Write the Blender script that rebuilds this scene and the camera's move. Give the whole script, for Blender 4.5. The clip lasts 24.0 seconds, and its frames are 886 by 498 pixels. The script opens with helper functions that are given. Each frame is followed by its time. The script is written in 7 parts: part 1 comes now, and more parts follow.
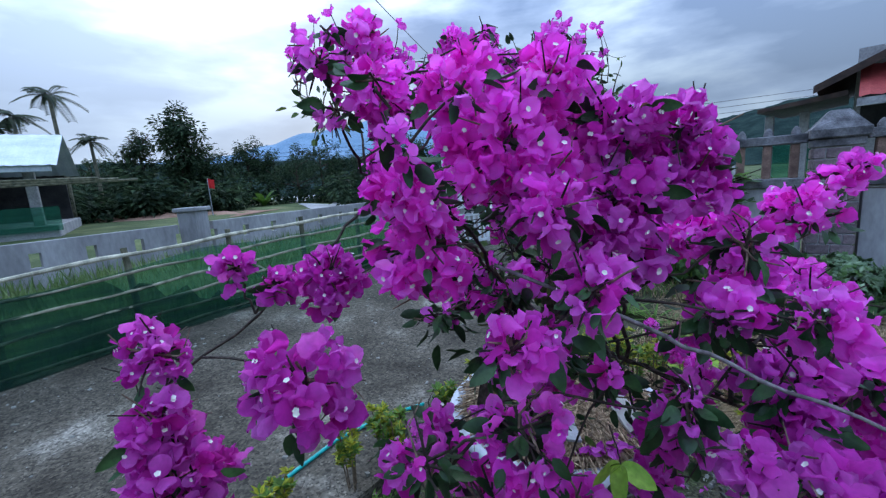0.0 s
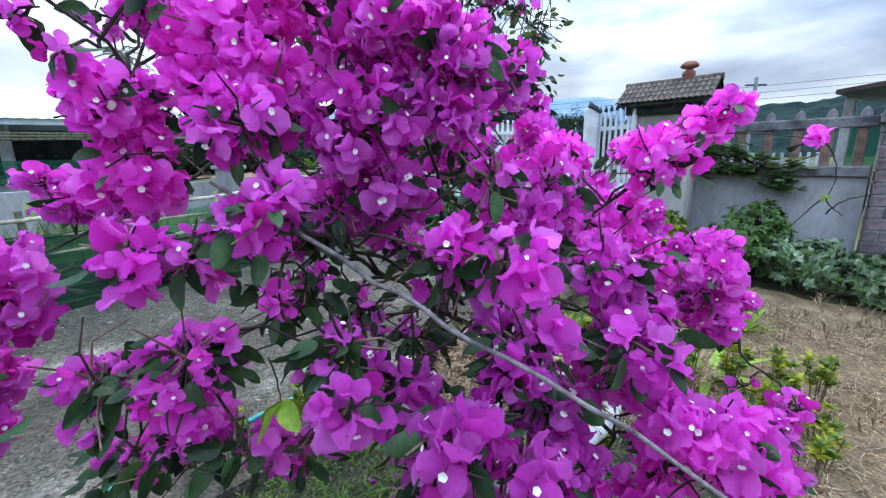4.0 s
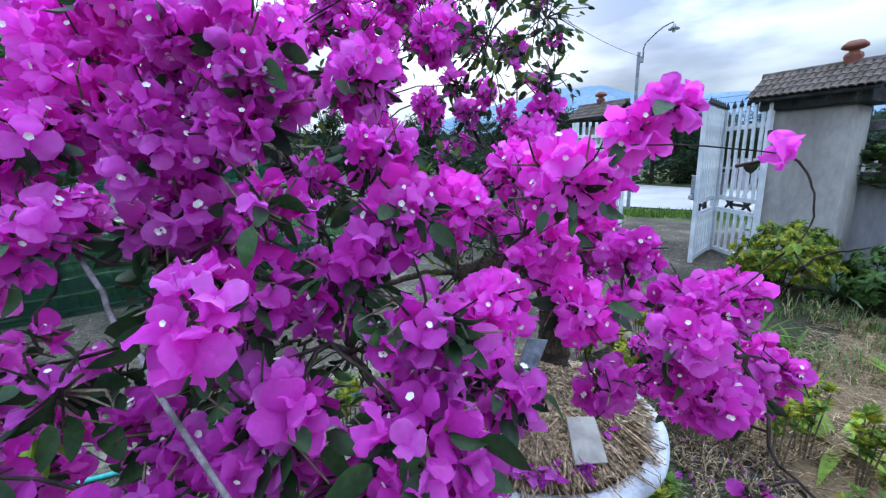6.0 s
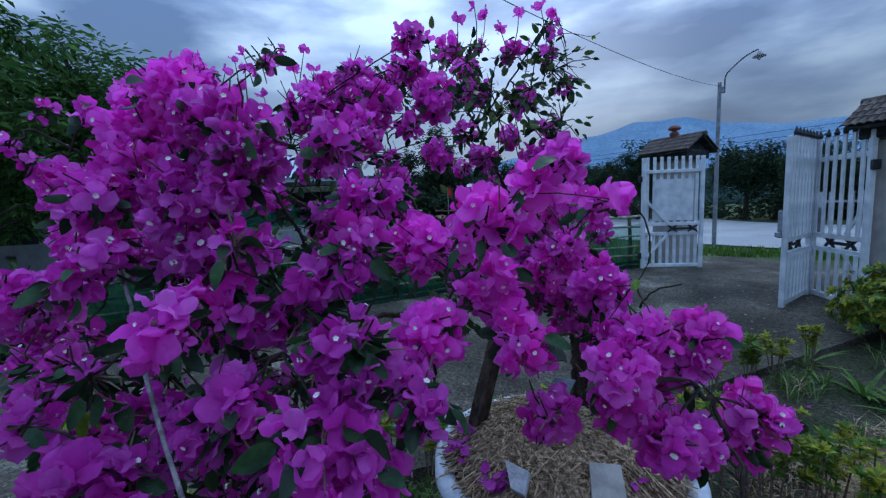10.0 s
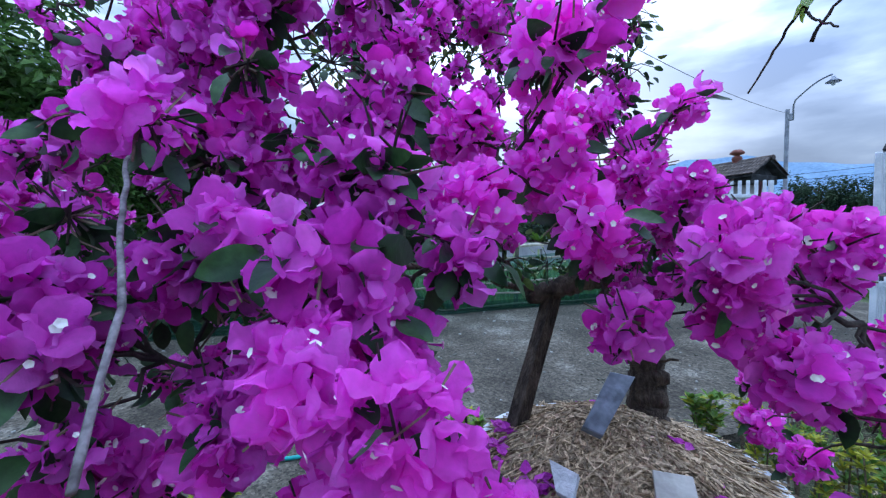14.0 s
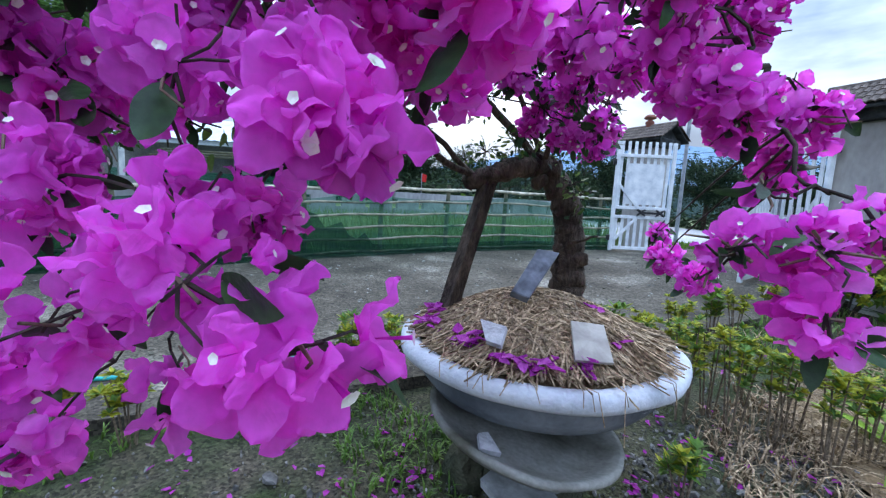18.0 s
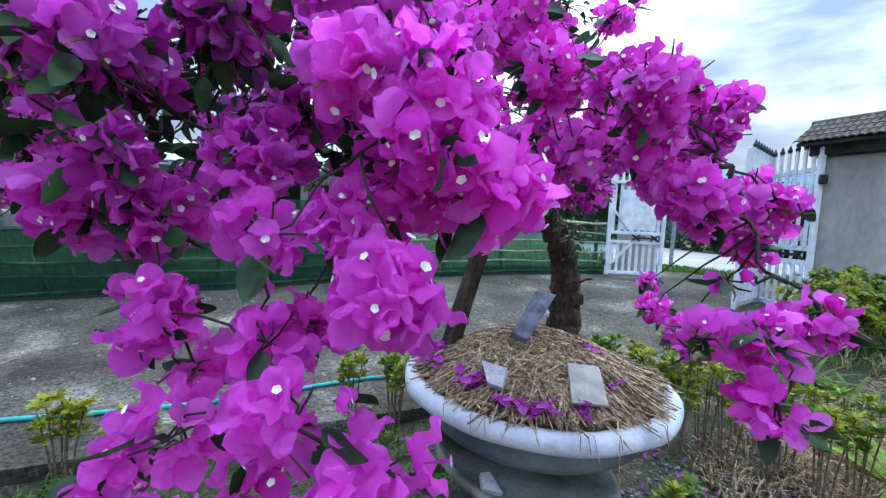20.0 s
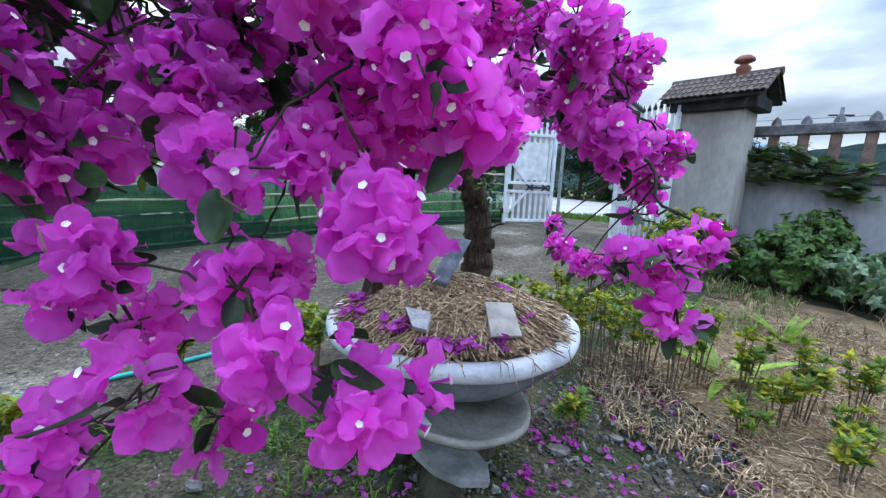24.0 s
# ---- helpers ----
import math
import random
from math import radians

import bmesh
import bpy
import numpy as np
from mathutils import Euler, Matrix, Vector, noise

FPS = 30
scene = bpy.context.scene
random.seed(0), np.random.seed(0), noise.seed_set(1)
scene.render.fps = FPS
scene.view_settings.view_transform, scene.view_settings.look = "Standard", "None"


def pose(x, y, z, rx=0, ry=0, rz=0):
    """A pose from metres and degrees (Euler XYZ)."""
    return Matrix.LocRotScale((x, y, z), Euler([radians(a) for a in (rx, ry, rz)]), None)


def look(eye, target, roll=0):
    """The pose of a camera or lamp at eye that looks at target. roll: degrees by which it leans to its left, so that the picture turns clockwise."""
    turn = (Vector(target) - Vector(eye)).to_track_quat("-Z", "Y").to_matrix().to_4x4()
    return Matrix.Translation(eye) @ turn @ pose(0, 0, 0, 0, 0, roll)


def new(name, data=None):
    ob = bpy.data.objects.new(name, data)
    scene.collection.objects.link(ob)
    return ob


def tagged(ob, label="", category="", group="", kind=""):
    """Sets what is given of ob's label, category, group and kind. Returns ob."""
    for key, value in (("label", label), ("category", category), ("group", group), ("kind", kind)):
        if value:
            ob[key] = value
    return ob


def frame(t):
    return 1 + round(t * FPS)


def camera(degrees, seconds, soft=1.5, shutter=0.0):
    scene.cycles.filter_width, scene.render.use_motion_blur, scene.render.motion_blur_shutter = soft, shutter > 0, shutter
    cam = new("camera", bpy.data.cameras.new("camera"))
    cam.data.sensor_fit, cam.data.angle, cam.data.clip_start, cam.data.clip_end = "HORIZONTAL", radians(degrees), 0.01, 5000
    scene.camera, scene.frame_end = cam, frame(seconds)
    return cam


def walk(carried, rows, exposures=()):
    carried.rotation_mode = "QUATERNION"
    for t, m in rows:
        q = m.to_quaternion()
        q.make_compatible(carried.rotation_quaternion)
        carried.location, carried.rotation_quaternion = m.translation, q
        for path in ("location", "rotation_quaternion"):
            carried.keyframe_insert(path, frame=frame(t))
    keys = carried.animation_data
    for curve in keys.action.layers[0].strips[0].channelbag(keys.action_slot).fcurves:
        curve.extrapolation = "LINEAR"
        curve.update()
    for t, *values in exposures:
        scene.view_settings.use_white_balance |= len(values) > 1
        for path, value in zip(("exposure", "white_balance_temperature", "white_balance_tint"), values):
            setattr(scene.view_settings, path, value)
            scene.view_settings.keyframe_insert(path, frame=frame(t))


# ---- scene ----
cam = camera(95.3, 24.0, 1.3)
PATH = [
    (0, (-0.059, -0.174, 1.539), (-0.164, 1.795, 1.202), -3.9),
    (0.5, (-0.038, -0.15, 1.516), (-0.185, 1.8, 1.095), -5.5),
    (1, (-0.05, -0.138, 1.493), (-0.111, 1.793, 0.977), -4.4),
    (1.5, (-0.032, -0.133, 1.492), (-0.173, 1.78, 0.928), -4.0),
    (3.5, (0.183, -0.048, 1.461), (-0.049, 1.894, 1.043), -2.0),
    (4, (0.353, -0.09, 1.447), (0.028, 1.832, 1.001), -1.0),
    (4.5, (0.481, -0.052, 1.451), (0.029, 1.849, 1.026), -3.6),
    (5, (0.519, 0.031, 1.447), (0.054, 1.939, 1.067), -2.6),
    (5.5, (0.571, 0.091, 1.45), (-0.007, 1.952, 1.003), -2.1),
    (6, (0.655, 0.117, 1.46), (-0.184, 1.884, 1.046), -1.4),
    (6.5, (0.721, 0.146, 1.461), (-0.423, 1.724, 1.015), -2.6),
    (7, (0.774, 0.17, 1.471), (-0.526, 1.638, 1.082), -3.1),
    (7.5, (0.811, 0.157, 1.486), (-0.499, 1.649, 1.25), -1.9),
    (8, (0.835, 0.132, 1.509), (-0.463, 1.648, 1.388), -1.2),
    (8.5, (0.859, 0.127, 1.516), (-0.401, 1.678, 1.438), -1.8),
    (9, (0.881, 0.148, 1.509), (-0.314, 1.747, 1.39), -2.8),
    (9.5, (0.878, 0.151, 1.492), (-0.261, 1.785, 1.31), -2.6),
    (10, (0.852, 0.13, 1.466), (-0.305, 1.746, 1.243), -2.2),
    (10.5, (0.838, 0.115, 1.464), (-0.311, 1.735, 1.233), -1.3),
    (11, (0.826, 0.094, 1.463), (-0.402, 1.657, 1.237), -1.1),
    (11.5, (0.798, 0.074, 1.454), (-0.475, 1.601, 1.233), -0.4),
    (13.5, (0.767, 0.191, 1.301), (-0.627, 1.624, 1.256), -0.0),
    (14, (0.781, 0.207, 1.241), (-0.539, 1.708, 1.172), 0.2),
    (14.5, (0.804, 0.195, 1.209), (-0.475, 1.732, 1.184), -2.0),
    (15, (0.82, 0.196, 1.181), (-0.457, 1.734, 1.134), -1.7),
    (15.5, (0.848, 0.168, 1.156), (-0.399, 1.723, 1.321), -0.9),
    (16, (0.843, 0.153, 1.119), (-0.316, 1.779, 1.221), 1.3),
    (16.5, (0.822, 0.17, 1.08), (-0.275, 1.843, 1.06), 2.5),
    (17, (0.802, 0.184, 1.029), (-0.258, 1.877, 0.933), 3.9),
    (17.5, (0.781, 0.186, 0.977), (-0.21, 1.913, 0.786), 3.7),
    (18, (0.771, 0.171, 0.938), (-0.252, 1.872, 0.699), 3.0),
    (18.5, (0.738, 0.13, 0.932), (-0.296, 1.823, 0.676), 3.8),
    (20.5, (0.794, 0.097, 1.051), (-0.223, 1.815, 0.929), 2.9),
    (21, (0.793, 0.097, 1.052), (-0.219, 1.816, 0.905), 2.5),
    (21.5, (0.791, 0.102, 1.057), (-0.174, 1.848, 0.914), 1.5),
    (22, (0.777, 0.104, 1.06), (-0.123, 1.884, 0.914), 0.8),
    (22.5, (0.808, 0.106, 1.052), (0.022, 1.936, 0.865), 1.0),
    (23, (0.835, 0.099, 1.025), (0.042, 1.907, 0.706), 3.5),
    (23.5, (0.808, 0.101, 1.015), (0.151, 1.962, 0.693), 2.5),
    (24, (0.732, 0.068, 1.012), (0.172, 1.956, 0.664), 2.6),
]
EXPOSURE = [
    (0, 0.28, 6250, 9), (1.0, 0.55, 6700, 9), (1.5, 0.65, 6800, 9), (3.5, 1.05, 7250, 9), (4.2, 1.05, 7250, 9), (5.0, 0.85, 7000, 9), (6.2, 0.85, 6900, 9), (7.2, 0.95, 6900, 9), (8.0, 0.15, 6300, 8), (9.0, -0.40, 5700, 8), (9.8, -0.55, 5600, 7), (10.5, -0.45, 5700, 7), (11.5, 0.0, 5900, 9),
    (13.5, 0.40, 6050, 10), (15, 0.68, 6100, 11), (16, 0.36, 5900, 11), (17, 0.84, 6400, 11), (18.5, 0.90, 6800, 10), (22, 0.95, 6900, 10), (24, 0.98, 7200, 9),
]
walk(cam, [(t, look(eye, target, roll)) for t, eye, target, roll in PATH], EXPOSURE)

SKY_LOW, SKY_HIGH = 0.45, 2.3

# world and sun: a cloudy evening, brightest low over the road
world = bpy.data.worlds.new("evening_sky")
scene.world = world
world.use_nodes = True
wn, wl = world.node_tree.nodes, world.node_tree.links
wn.clear()
w_out = wn.new("ShaderNodeOutputWorld")
w_bg = wn.new("ShaderNodeBackground")
w_sky = wn.new("ShaderNodeTexSky")
w_sky.sky_type, w_sky.sun_disc = "NISHITA", False
w_sky.sun_elevation, w_sky.sun_rotation = radians(14), radians(-18)
w_sky.air_density, w_sky.dust_density = 1.0, 2.0
w_tc = wn.new("ShaderNodeTexCoord")
w_map = wn.new("ShaderNodeMapping")
w_map.inputs["Scale"].default_value = (1.0, 1.0, 3.2)
w_map.inputs["Location"].default_value = (0.9, 0.5, 0.3)
w_n1 = wn.new("ShaderNodeTexNoise")
w_n1.inputs["Scale"].default_value, w_n1.inputs["Detail"].default_value, w_n1.inputs["Roughness"].default_value = 3.0, 6.0, 0.5
w_ramp = wn.new("ShaderNodeValToRGB")
cr = w_ramp.color_ramp
cr.elements[0].position, cr.elements[0].color = 0.40, (0.22, 0.34, 0.62, 1)
cr.elements[1].position, cr.elements[1].color = 0.62, (0.92, 1.14, 1.42, 1)
e = cr.elements.new(0.5)
e.color = (0.44, 0.60, 0.94, 1)
w_sep = wn.new("ShaderNodeSeparateXYZ")
w_low = wn.new("ShaderNodeMapRange")
w_low.inputs["From Min"].default_value, w_low.inputs["From Max"].default_value = 0.02, 0.40
w_low.inputs["To Min"].default_value, w_low.inputs["To Max"].default_value = 0.60, 0.0
w_mix = wn.new("ShaderNodeMixRGB")
w_mix.inputs["Color2"].default_value = (0.70, 0.90, 1.16, 1)
w_skm = wn.new("ShaderNodeMixRGB")
w_skm.blend_type = "ADD"
w_skm.inputs["Fac"].default_value = 0.004
wl.new(w_tc.outputs["Generated"], w_map.inputs["Vector"])
wl.new(w_map.outputs["Vector"], w_n1.inputs["Vector"])
wl.new(w_n1.outputs["Fac"], w_ramp.inputs["Fac"])
wl.new(w_tc.outputs["Generated"], w_sep.inputs["Vector"])
wl.new(w_sep.outputs["Z"], w_low.inputs["Value"])
wl.new(w_low.outputs["Result"], w_mix.inputs["Fac"])
wl.new(w_ramp.outputs["Color"], w_mix.inputs["Color1"])
wl.new(w_mix.outputs["Color"], w_skm.inputs["Color1"])
wl.new(w_sky.outputs["Color"], w_skm.inputs["Color2"])
# the low sun behind the cloud makes the sky glow over the road
w_dot = wn.new("ShaderNodeVectorMath")
w_dot.operation = "DOT_PRODUCT"
w_dot.inputs[1].default_value = (-0.560, 0.818, 0.130)
w_glow = wn.new("ShaderNodeMapRange")
w_glow.interpolation_type = "SMOOTHSTEP"
w_glow.inputs["From Min"].default_value, w_glow.inputs["From Max"].default_value = 0.84, 1.0
w_glow.inputs["To Min"].default_value, w_glow.inputs["To Max"].default_value = 0.0, 1.0
w_tint = wn.new("ShaderNodeMixRGB")
w_tint.blend_type = "ADD"
w_tint.inputs["Color2"].default_value = (0.40, 0.46, 0.54, 1)
wl.new(w_tc.outputs["Generated"], w_dot.inputs[0])
wl.new(w_dot.outputs["Value"], w_glow.inputs["Value"])
wl.new(w_glow.outputs["Result"], w_tint.inputs["Fac"])
wl.new(w_skm.outputs["Color"], w_tint.inputs["Color1"])
wl.new(w_tint.outputs["Color"], w_bg.inputs["Color"])
# an overcast sky grows brighter towards the zenith
w_up = wn.new("ShaderNodeMapRange")
w_up.inputs["From Min"].default_value, w_up.inputs["From Max"].default_value = 0.15, 1.0
w_up.inputs["To Min"].default_value, w_up.inputs["To Max"].default_value = SKY_LOW, SKY_HIGH
wl.new(w_sep.outputs["Z"], w_up.inputs["Value"])
wl.new(w_up.outputs["Result"], w_bg.inputs["Strength"])
wl.new(w_bg.outputs["Background"], w_out.inputs["Surface"])

sun = new("sun", bpy.data.lights.new("sun", "SUN"))
sun.data.energy, sun.data.angle, sun.data.color = 0.6, radians(25), (1.0, 0.93, 0.86)
sun.matrix_world = look((-10, 30, 24), (0, 0, 0))


# ---------- materials ----------
def mat(name, c1, c2, scale=8.0, fine=60.0, rough=0.8, bump=0.2, metal=0.0, c3=None, spread=(0.35, 0.65), vary=0.0, stretch=(1, 1, 1), transl=0.0, bump_dist=0.02, spec=0.3, speck=0.0, grain=0.55):
    """Two-scale noise colour, fine relief, optional light passing through and object-to-object variation."""
    m = bpy.data.materials.new(name)
    m.use_nodes = True
    n, l = m.node_tree.nodes, m.node_tree.links
    bs = n["Principled BSDF"]
    tc = n.new("ShaderNodeTexCoord")
    mp = n.new("ShaderNodeMapping")
    mp.inputs["Scale"].default_value = stretch
    l.new(tc.outputs["Object"], mp.inputs["Vector"])
    n1, n2 = n.new("ShaderNodeTexNoise"), n.new("ShaderNodeTexNoise")
    n1.inputs["Scale"].default_value, n1.inputs["Detail"].default_value = scale, 5
    n2.inputs["Scale"].default_value, n2.inputs["Detail"].default_value = fine, 4
    l.new(mp.outputs["Vector"], n1.inputs["Vector"])
    l.new(mp.outputs["Vector"], n2.inputs["Vector"])
    rp = n.new("ShaderNodeValToRGB")
    rp.color_ramp.elements[0].position, rp.color_ramp.elements[0].color = spread[0], (*c1[:3], 1)
    rp.color_ramp.elements[1].position, rp.color_ramp.elements[1].color = spread[1], (*c2[:3], 1)
    if c3:
        el = rp.color_ramp.elements.new(min(0.95, spread[1] + 0.12))
        el.color = (*c3[:3], 1)
    l.new(n1.outputs["Fac"], rp.inputs["Fac"])
    fn = n.new("ShaderNodeMixRGB")
    fn.blend_type, fn.inputs["Fac"].default_value = "OVERLAY", grain
    l.new(rp.outputs["Color"], fn.inputs["Color1"])
    l.new(n2.outputs["Fac"], fn.inputs["Color2"])
    col = fn.outputs["Color"]
    if speck:
        # pale and dark grit, each grain its own shade
        vo, vr, vm = n.new("ShaderNodeTexVoronoi"), n.new("ShaderNodeValToRGB"), n.new("ShaderNodeMixRGB")
        vo.inputs["Scale"].default_value = speck
        l.new(mp.outputs["Vector"], vo.inputs["Vector"])
        vs = n.new("ShaderNodeSeparateColor")
        l.new(vo.outputs["Color"], vs.inputs["Color"])
        vr.color_ramp.elements[0].position, vr.color_ramp.elements[0].color = 0.1, (0.16, 0.16, 0.16, 1)
        vr.color_ramp.elements[1].position, vr.color_ramp.elements[1].color = 0.97, (0.92, 0.92, 0.92, 1)
        mid = vr.color_ramp.elements.new(0.4)
        mid.color = (0.5, 0.5, 0.5, 1)
        mid = vr.color_ramp.elements.new(0.8)
        mid.color = (0.58, 0.58, 0.58, 1)
        l.new(vs.outputs["Red"], vr.inputs["Fac"])
        vm.blend_type, vm.inputs["Fac"].default_value = "OVERLAY", 0.8
        l.new(col, vm.inputs["Color1"])
        l.new(vr.outputs["Color"], vm.inputs["Color2"])
        col = vm.outputs["Color"]
    if vary:
        oi, hs = n.new("ShaderNodeObjectInfo"), n.new("ShaderNodeHueSaturation")
        mr = n.new("ShaderNodeMapRange")
        mr.inputs["To Min"].default_value, mr.inputs["To Max"].default_value = 1 - vary, 1 + vary
        isl, sm, fr = n.new("ShaderNodeNewGeometry"), n.new("ShaderNodeMath"), n.new("ShaderNodeMath")
        fr.operation = "FRACT"
        l.new(oi.outputs["Random"], sm.inputs[0])
        l.new(isl.outputs["Random Per Island"], sm.inputs[1])
        l.new(sm.outputs["Value"], fr.inputs[0])
        l.new(fr.outputs["Value"], mr.inputs["Value"])
        l.new(mr.outputs["Result"], hs.inputs["Value"])
        l.new(col, hs.inputs["Color"])
        col = hs.outputs["Color"]
    l.new(col, bs.inputs["Base Color"])
    bs.inputs["Roughness"].default_value, bs.inputs["Metallic"].default_value = rough, metal
    bs.inputs["Specular IOR Level"].default_value = spec
    bp = n.new("ShaderNodeBump")
    bp.inputs["Strength"].default_value, bp.inputs["Distance"].default_value = bump, bump_dist
    l.new(n2.outputs["Fac"], bp.inputs["Height"])
    l.new(bp.outputs["Normal"], bs.inputs["Normal"])
    if transl:
        tr, mx = n.new("ShaderNodeBsdfTranslucent"), n.new("ShaderNodeMixShader")
        l.new(col, tr.inputs["Color"])
        mx.inputs["Fac"].default_value = transl
        l.new(bs.outputs["BSDF"], mx.inputs[1])
        l.new(tr.outputs["BSDF"], mx.inputs[2])
        l.new(mx.outputs["Shader"], n["Material Output"].inputs["Surface"])
    return m


def petal_mat(name, c1, c2, deep, vary, transl):
    """Papery bract: colour changes from bract to bract and along its veins."""
    m = bpy.data.materials.new(name)
    m.use_nodes = True
    n, l = m.node_tree.nodes, m.node_tree.links
    bs = n["Principled BSDF"]
    geo, oi = n.new("ShaderNodeNewGeometry"), n.new("ShaderNodeObjectInfo")
    rp = n.new("ShaderNodeValToRGB")
    rp.color_ramp.elements[0].color, rp.color_ramp.elements[1].color = (*deep, 1), (*c2, 1)
    el = rp.color_ramp.elements.new(0.35)
    el.color = (*c1, 1)
    l.new(geo.outputs["Random Per Island"], rp.inputs["Fac"])
    tc, ns = n.new("ShaderNodeTexCoord"), n.new("ShaderNodeTexNoise")
    ns.inputs["Scale"].default_value, ns.inputs["Detail"].default_value = 170.0, 7
    l.new(tc.outputs["Object"], ns.inputs["Vector"])
    hs, mr = n.new("ShaderNodeHueSaturation"), n.new("ShaderNodeMapRange")
    ad = n.new("ShaderNodeMath")
    ad.operation = "ADD"
    l.new(oi.outputs["Random"], ad.inputs[0])
    l.new(ns.outputs["Fac"], ad.inputs[1])
    mr.inputs["From Min"].default_value, mr.inputs["From Max"].default_value = 0.2, 1.8
    mr.inputs["To Min"].default_value, mr.inputs["To Max"].default_value = 1 - vary, 1 + vary
    l.new(ad.outputs["Value"], mr.inputs["Value"])
    l.new(mr.outputs["Result"], hs.inputs["Value"])
    # along the bract: a deeper throat, a paler rim; side veins run forward from the midrib
    uv, sp = n.new("ShaderNodeUVMap"), n.new("ShaderNodeSeparateXYZ")
    uv.uv_map = "bract"
    l.new(uv.outputs["UV"], sp.inputs["Vector"])
    throat, tm = n.new("ShaderNodeValToRGB"), n.new("ShaderNodeMixRGB")
    throat.color_ramp.elements[0].color, throat.color_ramp.elements[1].color = (0.40, 0.34, 0.40, 1), (0.60, 0.62, 0.60, 1)
    te = throat.color_ramp.elements.new(0.45)
    te.color = (0.50, 0.50, 0.50, 1)
    l.new(sp.outputs["X"], throat.inputs["Fac"])
    tm.blend_type, tm.inputs["Fac"].default_value = "OVERLAY", 0.9
    l.new(rp.outputs["Color"], tm.inputs["Color1"])
    l.new(throat.outputs["Color"], tm.inputs["Color2"])
    l.new(tm.outputs["Color"], hs.inputs["Color"])
    side, lean, wave, thin = (n.new("ShaderNodeMath") for _ in range(4))
    side.operation, lean.operation, wave.operation, thin.operation = "ABSOLUTE", "MULTIPLY_ADD", "SINE", "POWER"
    l.new(sp.outputs["Y"], side.inputs[0])
    freq, mid = n.new("ShaderNodeMath"), n.new("ShaderNodeMath")
    freq.operation, freq.inputs[1].default_value = "MULTIPLY", 34.0
    l.new(sp.outputs["X"], freq.inputs[0])
    lean.inputs[1].default_value = -15.0
    l.new(side.outputs["Value"], lean.inputs[0])
    l.new(freq.outputs["Value"], lean.inputs[2])
    l.new(lean.outputs["Value"], wave.inputs[0])
    mid.operation, mid.inputs[1].default_value = "ABSOLUTE", 0.0
    l.new(wave.outputs["Value"], mid.inputs[0])
    thin.inputs[1].default_value = 5.0
    l.new(mid.outputs["Value"], thin.inputs[0])
    hgt = n.new("ShaderNodeMath")
    hgt.operation, hgt.inputs[1].default_value = "MULTIPLY_ADD", 0.05
    l.new(thin.outputs["Value"], hgt.inputs[0])
    l.new(ns.outputs["Fac"], hgt.inputs[2])
    l.new(hs.outputs["Color"], bs.inputs["Base Color"])
    bs.inputs["Roughness"].default_value = 0.62
    bs.inputs["Specular IOR Level"].default_value = 0.25
    bp = n.new("ShaderNodeBump")
    bp.inputs["Strength"].default_value, bp.inputs["Distance"].default_value = 0.6, 0.004
    l.new(hgt.outputs["Value"], bp.inputs["Height"])
    l.new(bp.outputs["Normal"], bs.inputs["Normal"])
    tr, mx = n.new("ShaderNodeBsdfTranslucent"), n.new("ShaderNodeMixShader")
    l.new(hs.outputs["Color"], tr.inputs["Color"])
    mx.inputs["Fac"].default_value = transl
    l.new(bs.outputs["BSDF"], mx.inputs[1])
    l.new(tr.outputs["BSDF"], mx.inputs[2])
    l.new(mx.outputs["Shader"], n["Material Output"].inputs["Surface"])
    return m


